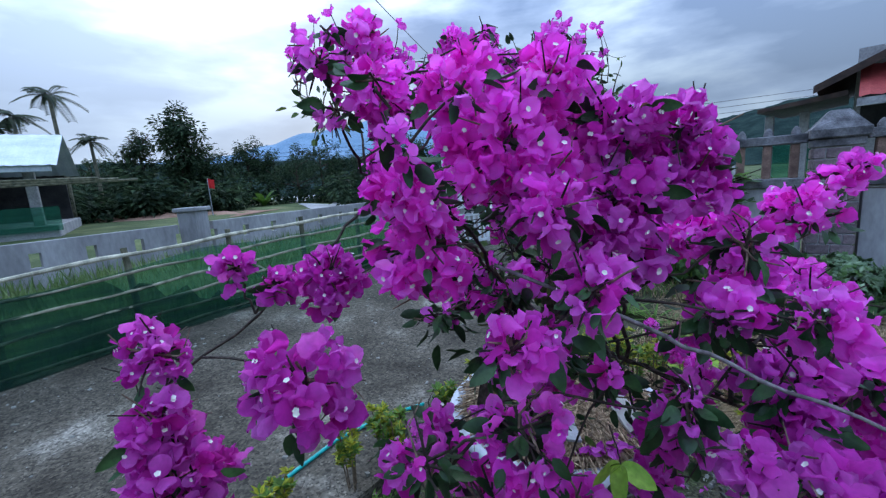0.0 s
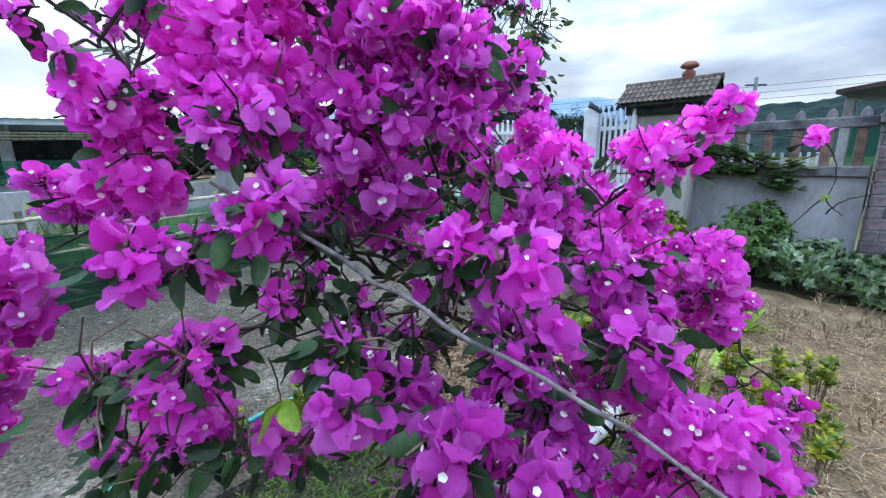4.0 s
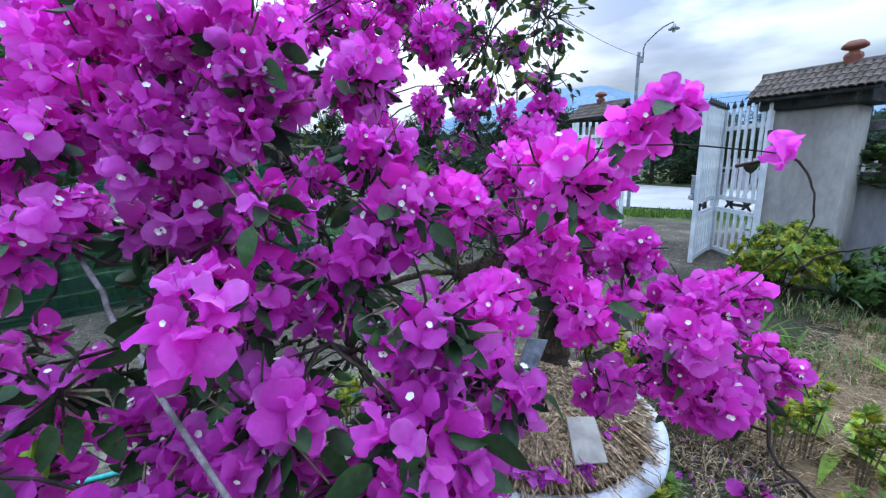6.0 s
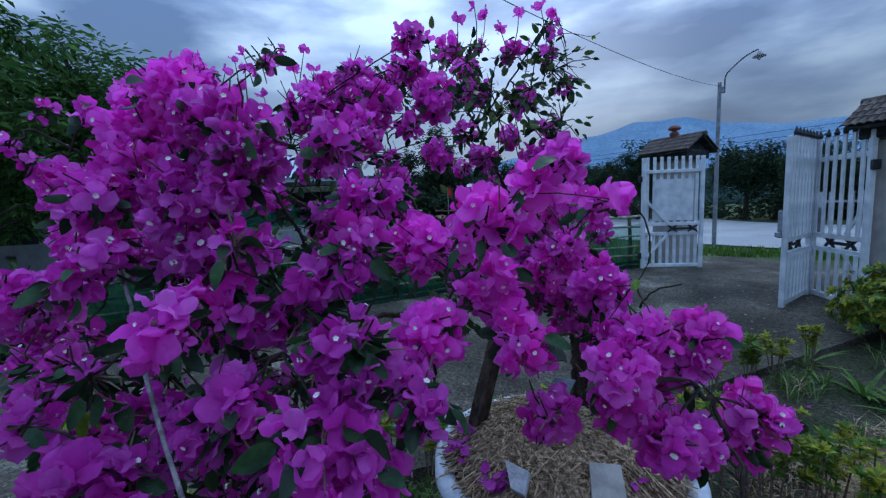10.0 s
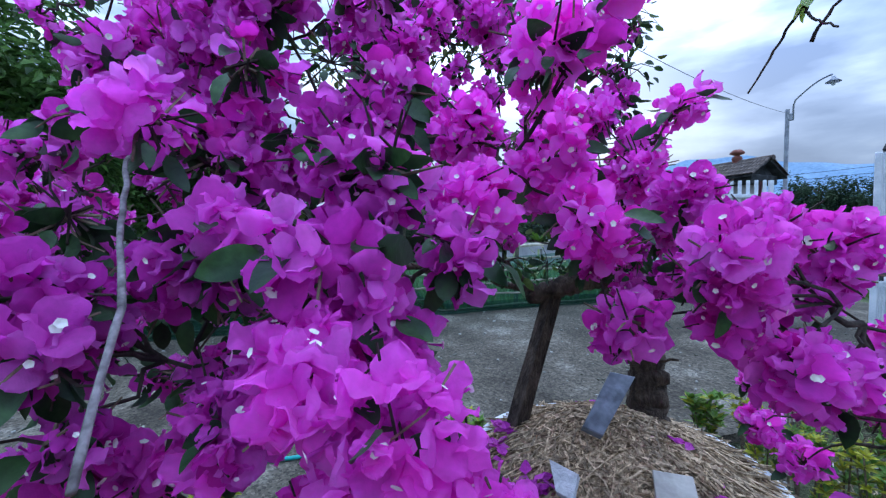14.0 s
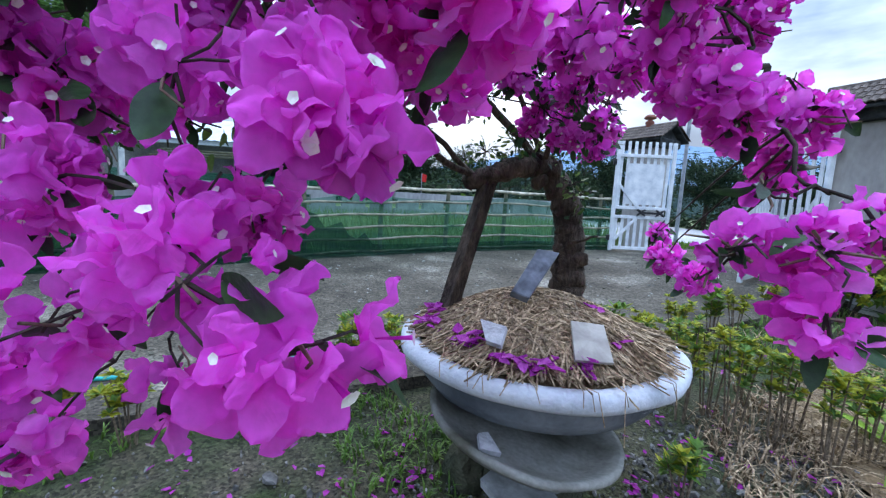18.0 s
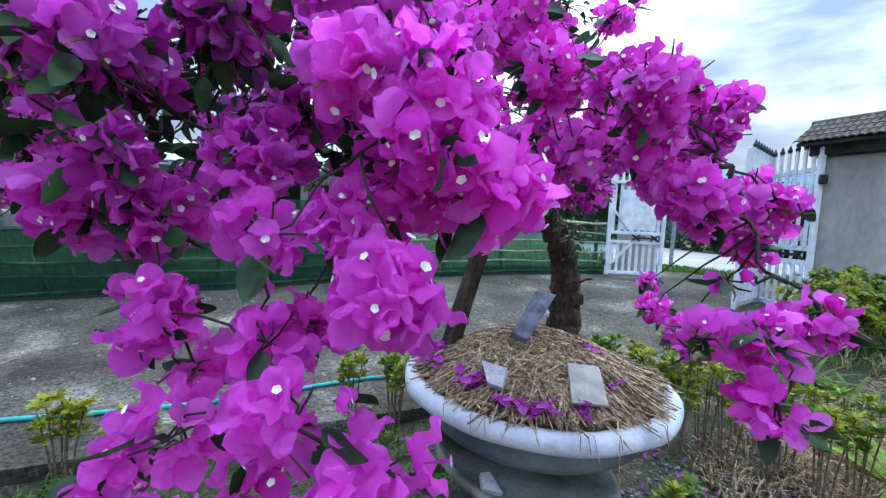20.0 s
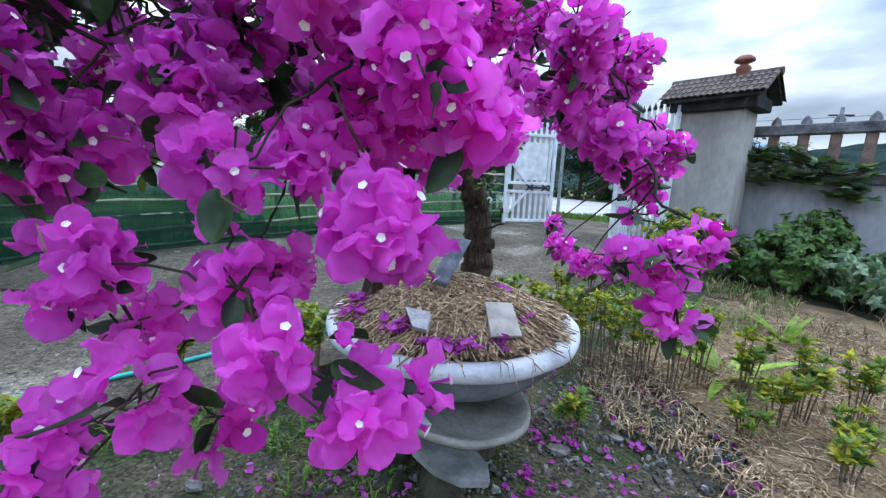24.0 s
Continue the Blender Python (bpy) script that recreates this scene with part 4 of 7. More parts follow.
SPROUTS = [(0.029, 0.702, 1.604, 0.09, 44), (0.038, 0.627, 1.386, 0.09, 44), (0.155, 0.794, 1.402, 0.09, 44), (0.125, 0.697, 1.334, 0.09, 44), (0.294, 0.962, 1.182, 0.09, 44), (0.09, 0.58, 1.073, 0.09, 44), (0.234, 1.061, 1.426, 0.09, 44), (0.031, 0.546, 1.276, 0.09, 44), (0.218, 0.839, 1.294, 0.09, 44), (0.215, 0.692, 1.128, 0.09, 44), (0.24, 1.72, 1.14, 0.08, 60), (0.18, 1.66, 1.16, 0.08, 50), (0.42, 1.72, 0.98, 0.05, 26), (0.08, 1.60, 1.13, 0.08, 44), (0.37, 1.76, 1.02, 0.06, 36), (0.33, 1.74, 1.10, 0.06, 20), (0.0, 1.58, 1.10, 0.06, 14), (0.40, 1.76, 0.90, 0.03, 8), (0.30, 1.55, 1.22, 0.09, 24), (0.12, 1.50, 1.30, 0.10, 26), (0.0, 0.85, 1.60, 0.2, 30), (0.40, 1.36, 1.85, 0.12, 60), (0.42, 1.38, 1.70, 0.10, 50), (0.16, 1.10, 1.80, 0.15, 40), (-0.05, 1.30, 1.85, 0.14, 40), (0.30, 1.2, 1.7, 0.12, 60), (0.30, 1.15, 1.75, 0.10, 60), (0.42, 1.15, 1.75, 0.09, 26), (0.23, 1.15, 1.86, 0.09, 40), (-0.04, 1.15, 1.83, 0.10, 50), (-0.42, 0.95, 1.74, 0.10, 40)]


# ---------- ground, drive, road ----------
def sheet(name, xs, ys, zf, mt, label, category, kind="structure", thick=0.0):
    g = Geo()
    vs = [(x, y, zf(x, y)) for y in ys for x in xs]
    w = len(xs)
    fs = [(j * w + i, j * w + i + 1, (j + 1) * w + i + 1, (j + 1) * w + i) for j in range(len(ys) - 1) for i in range(w - 1)]
    g.add(vs, fs)
    ob = part(name, g, mt, smooth=True)
    return tagged(ob, label, category, "", kind)


def graded(lo, hi, near_lo, near_hi, step, far_steps):
    a = [near_lo + (near_hi - near_lo) * i / int((near_hi - near_lo) / step) for i in range(int((near_hi - near_lo) / step) + 1)]
    left = [near_lo + (lo - near_lo) * (i / far_steps) ** 3 for i in range(far_steps, 0, -1)]
    right = [near_hi + (hi - near_hi) * (i / far_steps) ** 3 for i in range(1, far_steps + 1)]
    return left + a + right


def ground_z(x, y):
    far = smooth01((abs(x) + abs(y) - 18) / 30)
    return gz(x, y) - 0.012 + (0.02 * noise.noise((x * 2.1, y * 2.1, 0)) + 0.012 * noise.noise((x * 7, y * 7, 3))) * (1 - far)


sheet("ground", graded(-900, 900, -9, 8, 0.25, 14), graded(-300, 1400, -4, 14, 0.25, 14), ground_z, M["grass_ground"], "grassy reddish earth ground reaching the hills", "ground")


def slab(name, us, ns, lift, thick, mt, label, category):
    """A slab laid on the ground in the drive's own axes, with a real edge."""
    g = Geo()
    top = [un(u, n, lift) for u in us for n in ns]
    low = [Vector((p.x, p.y, p.z - thick)) for p in top]
    w, h = len(ns), len(us)
    fs = [(j * w + i, j * w + i + 1, (j + 1) * w + i + 1, (j + 1) * w + i) for j in range(h - 1) for i in range(w - 1)]
    b = w * h
    for j in range(h - 1):
        fs += [(j * w, (j + 1) * w, b + (j + 1) * w, b + j * w), ((j + 1) * w + w - 1, j * w + w - 1, b + j * w + w - 1, b + (j + 1) * w + w - 1)]
    for i in range(w - 1):
        fs += [(i + 1, i, b + i, b + i + 1), ((h - 1) * w + i, (h - 1) * w + i + 1, b + (h - 1) * w + i + 1, b + (h - 1) * w + i)]
    g.add(top + low, fs)
    return tagged(part(name, g, mt, smooth=False), label, category, "", "structure")


def span(a, b, k):
    return [a + (b - a) * i / k for i in range(k + 1)]


slab("drive", span(-8, 8.6, 60), span(-5.05, -1.52, 10), 0.085, 0.16, M["drive"], "old stained grey concrete driveway slab", "driveway")

# the road comes along the gate and bends away behind the plots
LINE = [(40, 7.5), (20, 9.6), (9, 11.2), (2.5, 11.9), (-2.0, 13.6), (-6.0, 18.0), (-10.5, 26.0), (-17, 37), (-30, 58), (-60, 95)]
g = Geo()
rp = [Vector((x, y, 0)) for x, y in LINE]
for i, p in enumerate(rp):
    d = (rp[min(i + 1, len(rp) - 1)] - rp[max(i - 1, 0)]).normalized()
    side = Vector((d.y, -d.x, 0))
    for k in range(5):
        q = p + side * (k * 2.2)
        g.v.append((q.x, q.y, max(gz(q.x, q.y), 0.12) + 0.03))
g.f += [(i * 5 + k, i * 5 + 5 + k, i * 5 + 6 + k, i * 5 + 1 + k) for i in range(len(rp) - 1) for k in range(4)]
g.mi += [0] * len(g.f)
tagged(part("road", g, M["road"]), "pale concrete village road", "road", "", "structure")


# ---------- gate pillars ----------
def tiled_cap(parent, w, d, z, knob=-0.05, over=0.14, h=0.25, low=0.15):
    """Small gabled roof: a dark concrete band, gable ends, and rows of tiles along the ridge axis x."""
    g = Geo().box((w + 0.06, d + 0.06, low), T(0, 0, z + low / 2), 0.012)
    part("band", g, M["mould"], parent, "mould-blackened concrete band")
    L, hw = w / 2 + 0.05, d / 2 + over
    g = Geo()
    for s in (-1, 1):
        x = s * (w / 2 - 0.02)
        g.add([(x, -d / 2, z + low), (x, d / 2, z + low), (x, 0, z + low + h * d / 2 / hw + 0.04), (x - s * 0.06, -d / 2, z + low), (x - s * 0.06, d / 2, z + low), (x - s * 0.06, 0, z + low + h * d / 2 / hw + 0.04)],
              [(0, 1, 2), (3, 5, 4), (0, 3, 4, 1), (1, 4, 5, 2), (2, 5, 3, 0)])
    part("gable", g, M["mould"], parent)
    ridge, eave = z + low + h, z + low - 0.03
    cols, rows_n = 17, 4
    tw, tl = 2 * (L + 0.08) / cols, math.hypot(hw, ridge - eave) / rows_n
    ang = math.atan2(ridge - eave, hw)
    g = Geo()
    k = 6
    for j in (0, 1):
        for i in range(k + 1):
            a = math.pi * i / k
            g.v.append((-math.cos(a) * tw * 0.52, (j - 0.5) * tl * 1.18, math.sin(a) * 0.026 + (0.010 if j == 0 else 0.0)))
    g.f += [(i, i + 1, k + 2 + i, k + 1 + i) for i in range(k)]
    g.mi += [0] * k
    g.v += [(x, y, zz - 0.014) for x, y, zz in g.v[:]]
    b = 2 * (k + 1)
    g.f += [(i + 1, i, b + i, b + i + 1) for i in range(k)]
    g.mi += [0] * k
    tile_me = g.mesh("roof_tile", M["tile"])
    for s in (-1, 1):
        sl = Geo().box((2 * L + 0.1, math.hypot(hw, ridge - eave), 0.03), T(0, s * hw / 2, (ridge + eave) / 2 - 0.01) @ Matrix.Rotation(-s * ang, 4, "X"))
        part("roof_slope", sl, M["mould"], parent)
        for r in range(rows_n):
            for c in range(cols):
                q = (r + 0.5) / rows_n
                m = T(-L - 0.08 + (c + 0.5) * tw, s * hw * (1 - q), eave + (ridge - eave) * q + 0.018) @ Matrix.Rotation(-s * ang, 4, "X") @ Matrix.Rotation(math.pi if s > 0 else 0, 4, "Z")
                part("roof_tile", tile_me, None, parent, m=m)
    g = Geo().tube([(-L - 0.1, 0, ridge + 0.01), (L + 0.1, 0, ridge + 0.01)], 0.045, 10)
    part("ridge", g, M["tile"], parent)
    g = Geo().lathe([(0.001, 0.30), (0.08, 0.29), (0.13, 0.245), (0.135, 0.215), (0.10, 0.195), (0.055, 0.185), (0.05, 0.165), (0.09, 0.14), (0.10, 0.10), (0.08, 0.05), (0.075, 0.0)], 20, T(knob, 0, ridge) @ Matrix.Scale(0.8, 4))
    part("finial", g, M["red"], parent, "round red clay finial", True)


def gate_pillar(p, yaw, w, d, h, label, knob=-0.05):
    th = thing("gate_pillar", face((p[0], p[1], gz(p[0], p[1]) - 0.1), yaw), label, "gate pillar", "gate pillars", "structure")
    part("shaft", Geo().box((w, d, h), T(0, 0, h / 2), 0.02), M["plaster"], th)
    tiled_cap(th, w + 0.16, d + 0.10, h, knob)
    return th


# ---------- gate leaves ----------
def gate_leaf(hinge, yaw, width, height, name, label, lock, n=7, sheet_panel=False, tips=True):
    """Leaf of vertical white bars: post, rails, pickets with black spear tips, sheet panels and diagonal braces. Local x runs from the hinge to the free end."""
    th = thing(name, pose(hinge[0], hinge[1], hinge[2], 0, 0, yaw), label, "gate", "gate leaves")
    for x in (0.03, width - 0.03):
        part("stile", Geo().box((0.06, 0.05, height - 0.08), T(x, 0, (height - 0.08) / 2 + 0.03), 0.006), M["white"], th)
    for z in (0.08, 0.62, 0.78, height - 0.28):
        part("rail", Geo().box((width - 0.12, 0.04, 0.055), T(width / 2, 0, z), 0.005), M["white"], th)
    pk = Geo().box((0.05, 0.018, height - 0.84), T(0, 0, (height - 0.84) / 2 + 0.80), 0.003).mesh("picket", M["white"])
    lo = Geo().box((0.05, 0.018, 0.5), T(0, 0, 0.36), 0.003).mesh("short_picket", M["white"])
    tip = Geo().lathe([(0.028, 0), (0.02, 0.012), (0.028, 0.03), (0.012, 0.07), (0.001, 0.10)], 8).mesh("spear_tip", M["black"])
    for i in range(n):
        x = 0.10 + (width - 0.2) * i / (n - 1)
        part("picket", pk, None, th, m=T(x, 0.028, 0))
        part("short_picket", lo, None, th, m=T(x, 0.028, 0))
        if tips:
            part("spear_tip", tip, None, th, m=T(x, 0.028, height - 0.045))
    for s in (-1, 1):
        a = Vector((0.08, -0.026, 0.22 if s < 0 else height * 0.60))
        c = Vector((width * 0.42, -0.026, 0.60 if s < 0 else 0.80))
        dlt = c - a
        part("brace", Geo().box((dlt.length, 0.016, 0.045), T(*((a + c) / 2)) @ Matrix.Rotation(-math.atan2(dlt.z, dlt.x), 4, "Y"), 0.003), M["white"], th)
    # black scrolled ornament between the middle rails
    g = Geo()
    mid = width * (0.66 if sheet_panel else 0.5)
    for s in (-1, 1):
        cx = mid + s * 0.16
        for a0 in (45, 135, 225, 315):
            e2 = Vector((cx + math.cos(radians(a0)) * 0.10, -0.03, 0.70 + math.sin(radians(a0)) * 0.075))
            g.tube([(cx, -0.03, 0.70), ((cx + e2.x) / 2, -0.03, (0.70 + e2.z) / 2 + 0.008), e2], [0.020, 0.019, 0.014], 6)
    g.box((0.36, 0.014, 0.036), T(mid, -0.03, 0.70))
    part("ornament", g, M["black"], th, "black scrolled iron ornament")
    for z in (0.25, height - 0.4):
        part("hinge", Geo().box((0.05, 0.07, 0.10), T(-0.02, 0, z), 0.008), M["black"], th)
    if sheet_panel:
        part("sheet_panel", Geo().box((width * 0.62, 0.006, height - 1.25), T(width * 0.52, -0.004, 0.84 + (height - 1.25) / 2)), M["white"], th, "white sheet-metal panel")
    if lock:
        part("bolt", Geo().box((0.035, 0.05, 0.30), T(width - 0.05, -0.05, 0.95), 0.005).box((0.10, 0.05, 0.05), T(width - 0.0, -0.05, 0.84), 0.005), M["steel"], th)
    return th


pillar_b = gate_pillar(P2, P2_YAW, 0.70, 0.48, 2.00, "tall grey plastered gate pillar with a tiled gabled cap", 0.19)
pillar_a = gate_pillar(P1, P1_YAW, 0.60, 0.44, 2.06, "grey plastered gate pillar with a small tiled roof")
gate_leaf(G1_H, G1_YAW, G1_W, G1_HT, "gate_leaf", "open white-painted metal gate leaf with sheet panel", False, 8, True, False)
gate_leaf(G2_H, G2_YAW, 0.85, G1_HT, "gate_leaf", "white-painted metal gate leaf with black spear tips", True, 6)
gate_leaf(G3_H, G3_YAW, 0.94, G1_HT, "gate_leaf", "folded white metal gate leaf standing edge on", True, 7)


# ---------- garden wall with balusters, brick pillar ----------
W_A, W_DIR = Vector((2.86, 6.28, 0)), Vector((0.835, -0.55, 0))
W_LEN, W_YAW = 1.95, math.degrees(math.atan2(-0.55, 0.835))
wz = -0.35


def garden_wall(name, start, length, nbal, label, first=0.12):
    th = thing(name, pose(start.x, start.y, wz, 0, 0, W_YAW), label, "garden wall", "", "structure")
    part("wall_base", Geo().box((length, 0.16, 1.14 - wz), T(length / 2, 0, (1.14 - wz) / 2), 0.006), M["plaster_wall"], th, "grey plastered wall base")
    part("coping", Geo().box((length, 0.26, 0.12), T(length / 2, 0, 1.20 - wz), 0.012), M["coping"], th)
    part("top_rail", Geo().box((length, 0.15, 0.12), T(length / 2, 0, 1.75 - wz), 0.012), M["coping"], th)
    post = Geo().box((0.095, 0.095, 0.44), T(0, 0, 0.22), 0.012).mesh("baluster", M["baluster"])
    tip = Geo().lathe([(0.05, 0), (0.052, 0.03), (0.035, 0.07), (0.012, 0.10), (0.001, 0.105)], 10).mesh("rail_knob", M["coping"], True)
    for i in range(nbal):
        x = first + 0.28 * i
        part("baluster", post, None, th, m=T(x, 0, 1.255 - wz))
        part("rail_knob", tip, None, th, m=T(x, 0, 1.81 - wz))
    return th


garden_wall("garden_wall", W_A - W_DIR * 0.4, W_LEN + 0.25, 8, "grey garden wall topped by terracotta balusters and concrete rail", 0.12)
bp = W_A + W_DIR * (W_LEN + 0.11)
th = thing("brick_pillar", pose(bp.x, bp.y, wz, 0, 0, W_YAW) @ Matrix.Diagonal((0.87, 0.87, 1, 1)), "mauve brick pillar with pale mortar and concrete cap", "brick pillar", "", "structure")
part("core", Geo().box((0.47, 0.47, 1.98), T(0, 0, 0.99)), M["mortar"], th)
part("cap", Geo().box((0.62, 0.62, 0.12), T(0, 0, 2.13), 0.015).box((0.54, 0.54, 0.10), T(0, 0, 2.02), 0.01), M["coping"], th, "stepped concrete cap")
g = Geo()
g.add([(-0.29, -0.29, 2.19), (0.29, -0.29, 2.19), (0.29, 0.29, 2.19), (-0.29, 0.29, 2.19), (-0.10, -0.10, 2.40), (0.10, -0.10, 2.40), (0.10, 0.10, 2.40), (-0.10, 0.10, 2.40)],
      [(0, 1, 5, 4), (1, 2, 6, 5), (2, 3, 7, 6), (3, 0, 4, 7), (4, 5, 6, 7)])
part("cap_top", g, M["coping"], th)
brick_me = Geo().box((0.235, 0.03, 0.115), None, 0.006).mesh("brick", M["brick"])
half_me = Geo().box((0.115, 0.03, 0.115), None, 0.006).mesh("half_brick", M["brick"])
for r in range(15):
    z = 0.06 + r * 0.131
    for s in range(4):
        rot = Matrix.Rotation(s * math.pi / 2, 4, "Z")
        if (r + s) % 2:
            spots = [(-0.125, brick_me), (0.125, brick_me)]
        else:
            spots = [(-0.19, half_me), (0.0, brick_me), (0.19, half_me)]
        for x, me in spots:
            part("brick", me, None, th, m=rot @ T(x, -0.24 - random.uniform(0, 0.004), z))
garden_wall("garden_wall", bp + W_DIR * 0.27, 5.0, 17, "grey garden wall with balusters beyond the brick pillar")


# ---------- fence with bamboo rails and green net ----------
F_A, F_B = Vector((-5.9, 0.33, 0)), Vector((-0.45, 8.05, 0))
f_len = (F_B - F_A).length
f_dir = (F_B - F_A) / f_len
f_side = Vector((f_dir.y, -f_dir.x, 0))
fence = thing("fence", Matrix.Identity(4), "bamboo rail fence hung with torn green shade net", "fence", "", "structure")


def on_fence(s, z, off=0.0):
    p = F_A + f_dir * s + f_side * off
    return Vector((p.x, p.y, gz(p.x, p.y) + 0.05 + z))


for i in range(10):
    s = f_len * (i + 0.15) / 9.4
    part("post", Geo().tube([on_fence(s, -0.15), on_fence(s, 0.5, 0.01), on_fence(s + random.uniform(-0.03, 0.03), 1.02)], [0.035, 0.033, 0.03], 8), M["bamboo_dark"], fence)
for k, z in enumerate((0.10, 0.27, 0.43, 0.60, 0.77, 0.95)):
    pts = [on_fence(f_len * i / 24, z + 0.012 * math.sin(i * 1.7 + k * 2), 0.045 if k == 5 else 0.088) for i in range(25)]
    part("rail", Geo().tube(pts, [0.022 + 0.004 * math.sin(i * 2.1) for i in range(25)] if k == 5 else 0.016, 8, wob=0.06), M["bamboo"] if k == 5 else M["bamboo_mid"], fence, "pale bamboo top rail" if k == 5 else "")
g = Geo()
cols, rws = 90, 10
for i in range(cols + 1):
    for j in range(rws + 1):
        s, q = f_len * i / cols, j / rws
        sag = 0.025 * noise.noise((s * 0.9, q * 2, 5)) + 0.02 * noise.noise((s * 3, q * 5, 8)) + 0.012 * abs(math.sin(q * 16))
        top = 0.86 + 0.05 * noise.noise((s * 0.7, 0, 2)) - 0.06 * abs(math.sin(s * 1.3))
        g.v.append(tuple(on_fence(s, 0.0 + top * q, 0.075 + sag)))
g.f += [(i * (rws + 1) + j, (i + 1) * (rws + 1) + j, (i + 1) * (rws + 1) + j + 1, i * (rws + 1) + j + 1) for i in range(cols) for j in range(rws)]
g.mi += [0] * (cols * rws)
part("net", g, M["net"], fence, "green shade net", True)
half = Geo()
for i in range(cols + 1):
    low = g.v[i * (rws + 1)][2]
    fac = max(0.22, min(1.0, 1 - (i - 36) / 16 + 0.10 * math.sin(i * 1.9)))
    half.v += [(p[0] + f_side.x * 0.03, p[1] + f_side.y * 0.03, low + (p[2] - low) * fac) for p in g.v[i * (rws + 1):(i + 1) * (rws + 1)]]
half.f = list(g.f)
half.mi = [0] * len(half.f)
part("net", half, M["net_dense"], fence, "second layer of dark green net", True)


# ---------- bonsai pot ----------
POT = Vector((POT_XY[0], POT_XY[1], 0))
RIM = 0.46
pot = thing("bonsai_pot", T(POT.x, POT.y, 0), "round white-rimmed cement bonsai pot, weathered grey body", "plant pot")
R = POT_R
prof = [(R - 0.075, RIM - 0.10), (R - 0.075, RIM - 0.018), (R - 0.064, RIM + 0.003), (R - 0.04, RIM + 0.011), (R - 0.016, RIM + 0.008), (R - 0.003, RIM - 0.006), (R, RIM - 0.022), (R - 0.006, RIM - 0.038), (R - 0.022, RIM - 0.050), (R - 0.05, RIM - 0.056)]
part("rim", Geo().lathe(prof, 96, wob=0.022), M["pot"], pot, "chipped white cement rim", True)
prof = [(R - 0.05, RIM - 0.052), (R - 0.066, RIM - 0.075), (R - 0.078, RIM - 0.115), (R - 0.12, RIM - 0.165), (R - 0.17, RIM - 0.19), (R - 0.24, RIM - 0.205), (R - 0.30, RIM - 0.22), (0.01, RIM - 0.22)]
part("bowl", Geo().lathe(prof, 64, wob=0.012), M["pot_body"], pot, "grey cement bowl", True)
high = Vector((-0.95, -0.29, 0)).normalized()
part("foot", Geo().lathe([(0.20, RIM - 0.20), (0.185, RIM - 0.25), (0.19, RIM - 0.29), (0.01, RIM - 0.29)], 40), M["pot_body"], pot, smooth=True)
dish = thing("dish", T(0.362, 1.41, 0.205) @ Matrix.Rotation(radians(11), 4, high.cross(Vector((0, 0, 1)))), "broad stained cement dish under the pot", "dish")
prof = [(0.01, 0.0), (0.22, 0.004), (0.265, 0.022), (0.30, 0.045), (0.316, 0.046), (0.32, 0.03), (0.28, -0.005), (0.21, -0.03), (0.01, -0.03)]
part("basin", Geo().lathe(prof, 56, wob=0.02), M["dish"], dish, smooth=True)
part("bottom", Geo().lathe([(0.01, -0.03), (0.13, -0.03), (0.135, -0.05), (0.11, -0.06), (0.01, -0.06)], 40), M["dish"], dish, smooth=True)
g_z = gz(POT.x, POT.y)
ped = thing("stone_stand", T(POT.x, POT.y, g_z), "low stack of rough mossy stones under the dish", "stone stand")
for x, y, z, s, mk, turn in ((-0.02, -0.05, 0.08, (0.24, 0.26, 0.30), "moss", 0.4), (-0.20, -0.12, 0.06, (0.22, 0.18, 0.22), "moss", 1.9), (0.13, 0.02, 0.07, (0.20, 0.22, 0.27), "moss", 2.6), (0.02, 0.12, 0.06, (0.26, 0.22, 0.26), "stone", 0.9), (0.04, -0.24, 0.03, (0.24, 0.16, 0.14), "moss", 2.2), (-0.12, -0.28, 0.0, (0.16, 0.13, 0.10), "moss", 0.2)):
    part("stone", Geo().rock(s, T(x, y, z) @ Matrix.Rotation(turn, 4, "Z"), 0.3), M[mk], ped, smooth=False)
# flat pieces of broken slab wedged under the dish
for x, y, z, sx, sy, turn, tilt in ((0.10, -0.32, 0.20, 0.30, 0.20, -0.35, 0.10), (0.16, -0.24, 0.245, 0.13, 0.11, 0.6, -0.06)):
    g = Geo()
    rim = [(0.5 * sx * random.uniform(0.82, 1.1) * math.cos(k * 0.785), 0.5 * sy * random.uniform(0.82, 1.1) * math.sin(k * 0.785)) for k in range(8)]
    g.add([(px, py, 0.014) for px, py in rim] + [(px * 0.97, py * 0.97, -0.014) for px, py in rim], [tuple(range(8)), tuple(range(15, 7, -1))] + [((k + 1) % 8, k, 8 + k, 8 + (k + 1) % 8) for k in range(8)], T(x, y, z) @ Matrix.Rotation(turn, 4, "Z") @ Matrix.Rotation(tilt, 4, "Y"))
    part("slab_stone", g, M["mortar_old"], ped, "flat piece of broken grey slab")


def mound_z(x, y):
    """Top of the straw heap in the pot, in world metres."""
    dx, dy = x - POT.x, y - POT.y
    r = math.hypot(dx, dy) / (R - 0.08)
    return RIM - 0.010 + 0.150 * max(0.0, 1 - r * r) ** 0.9 * math.exp(-((dx + 0.05) ** 2 + (dy - 0.05) ** 2) * 1.6)


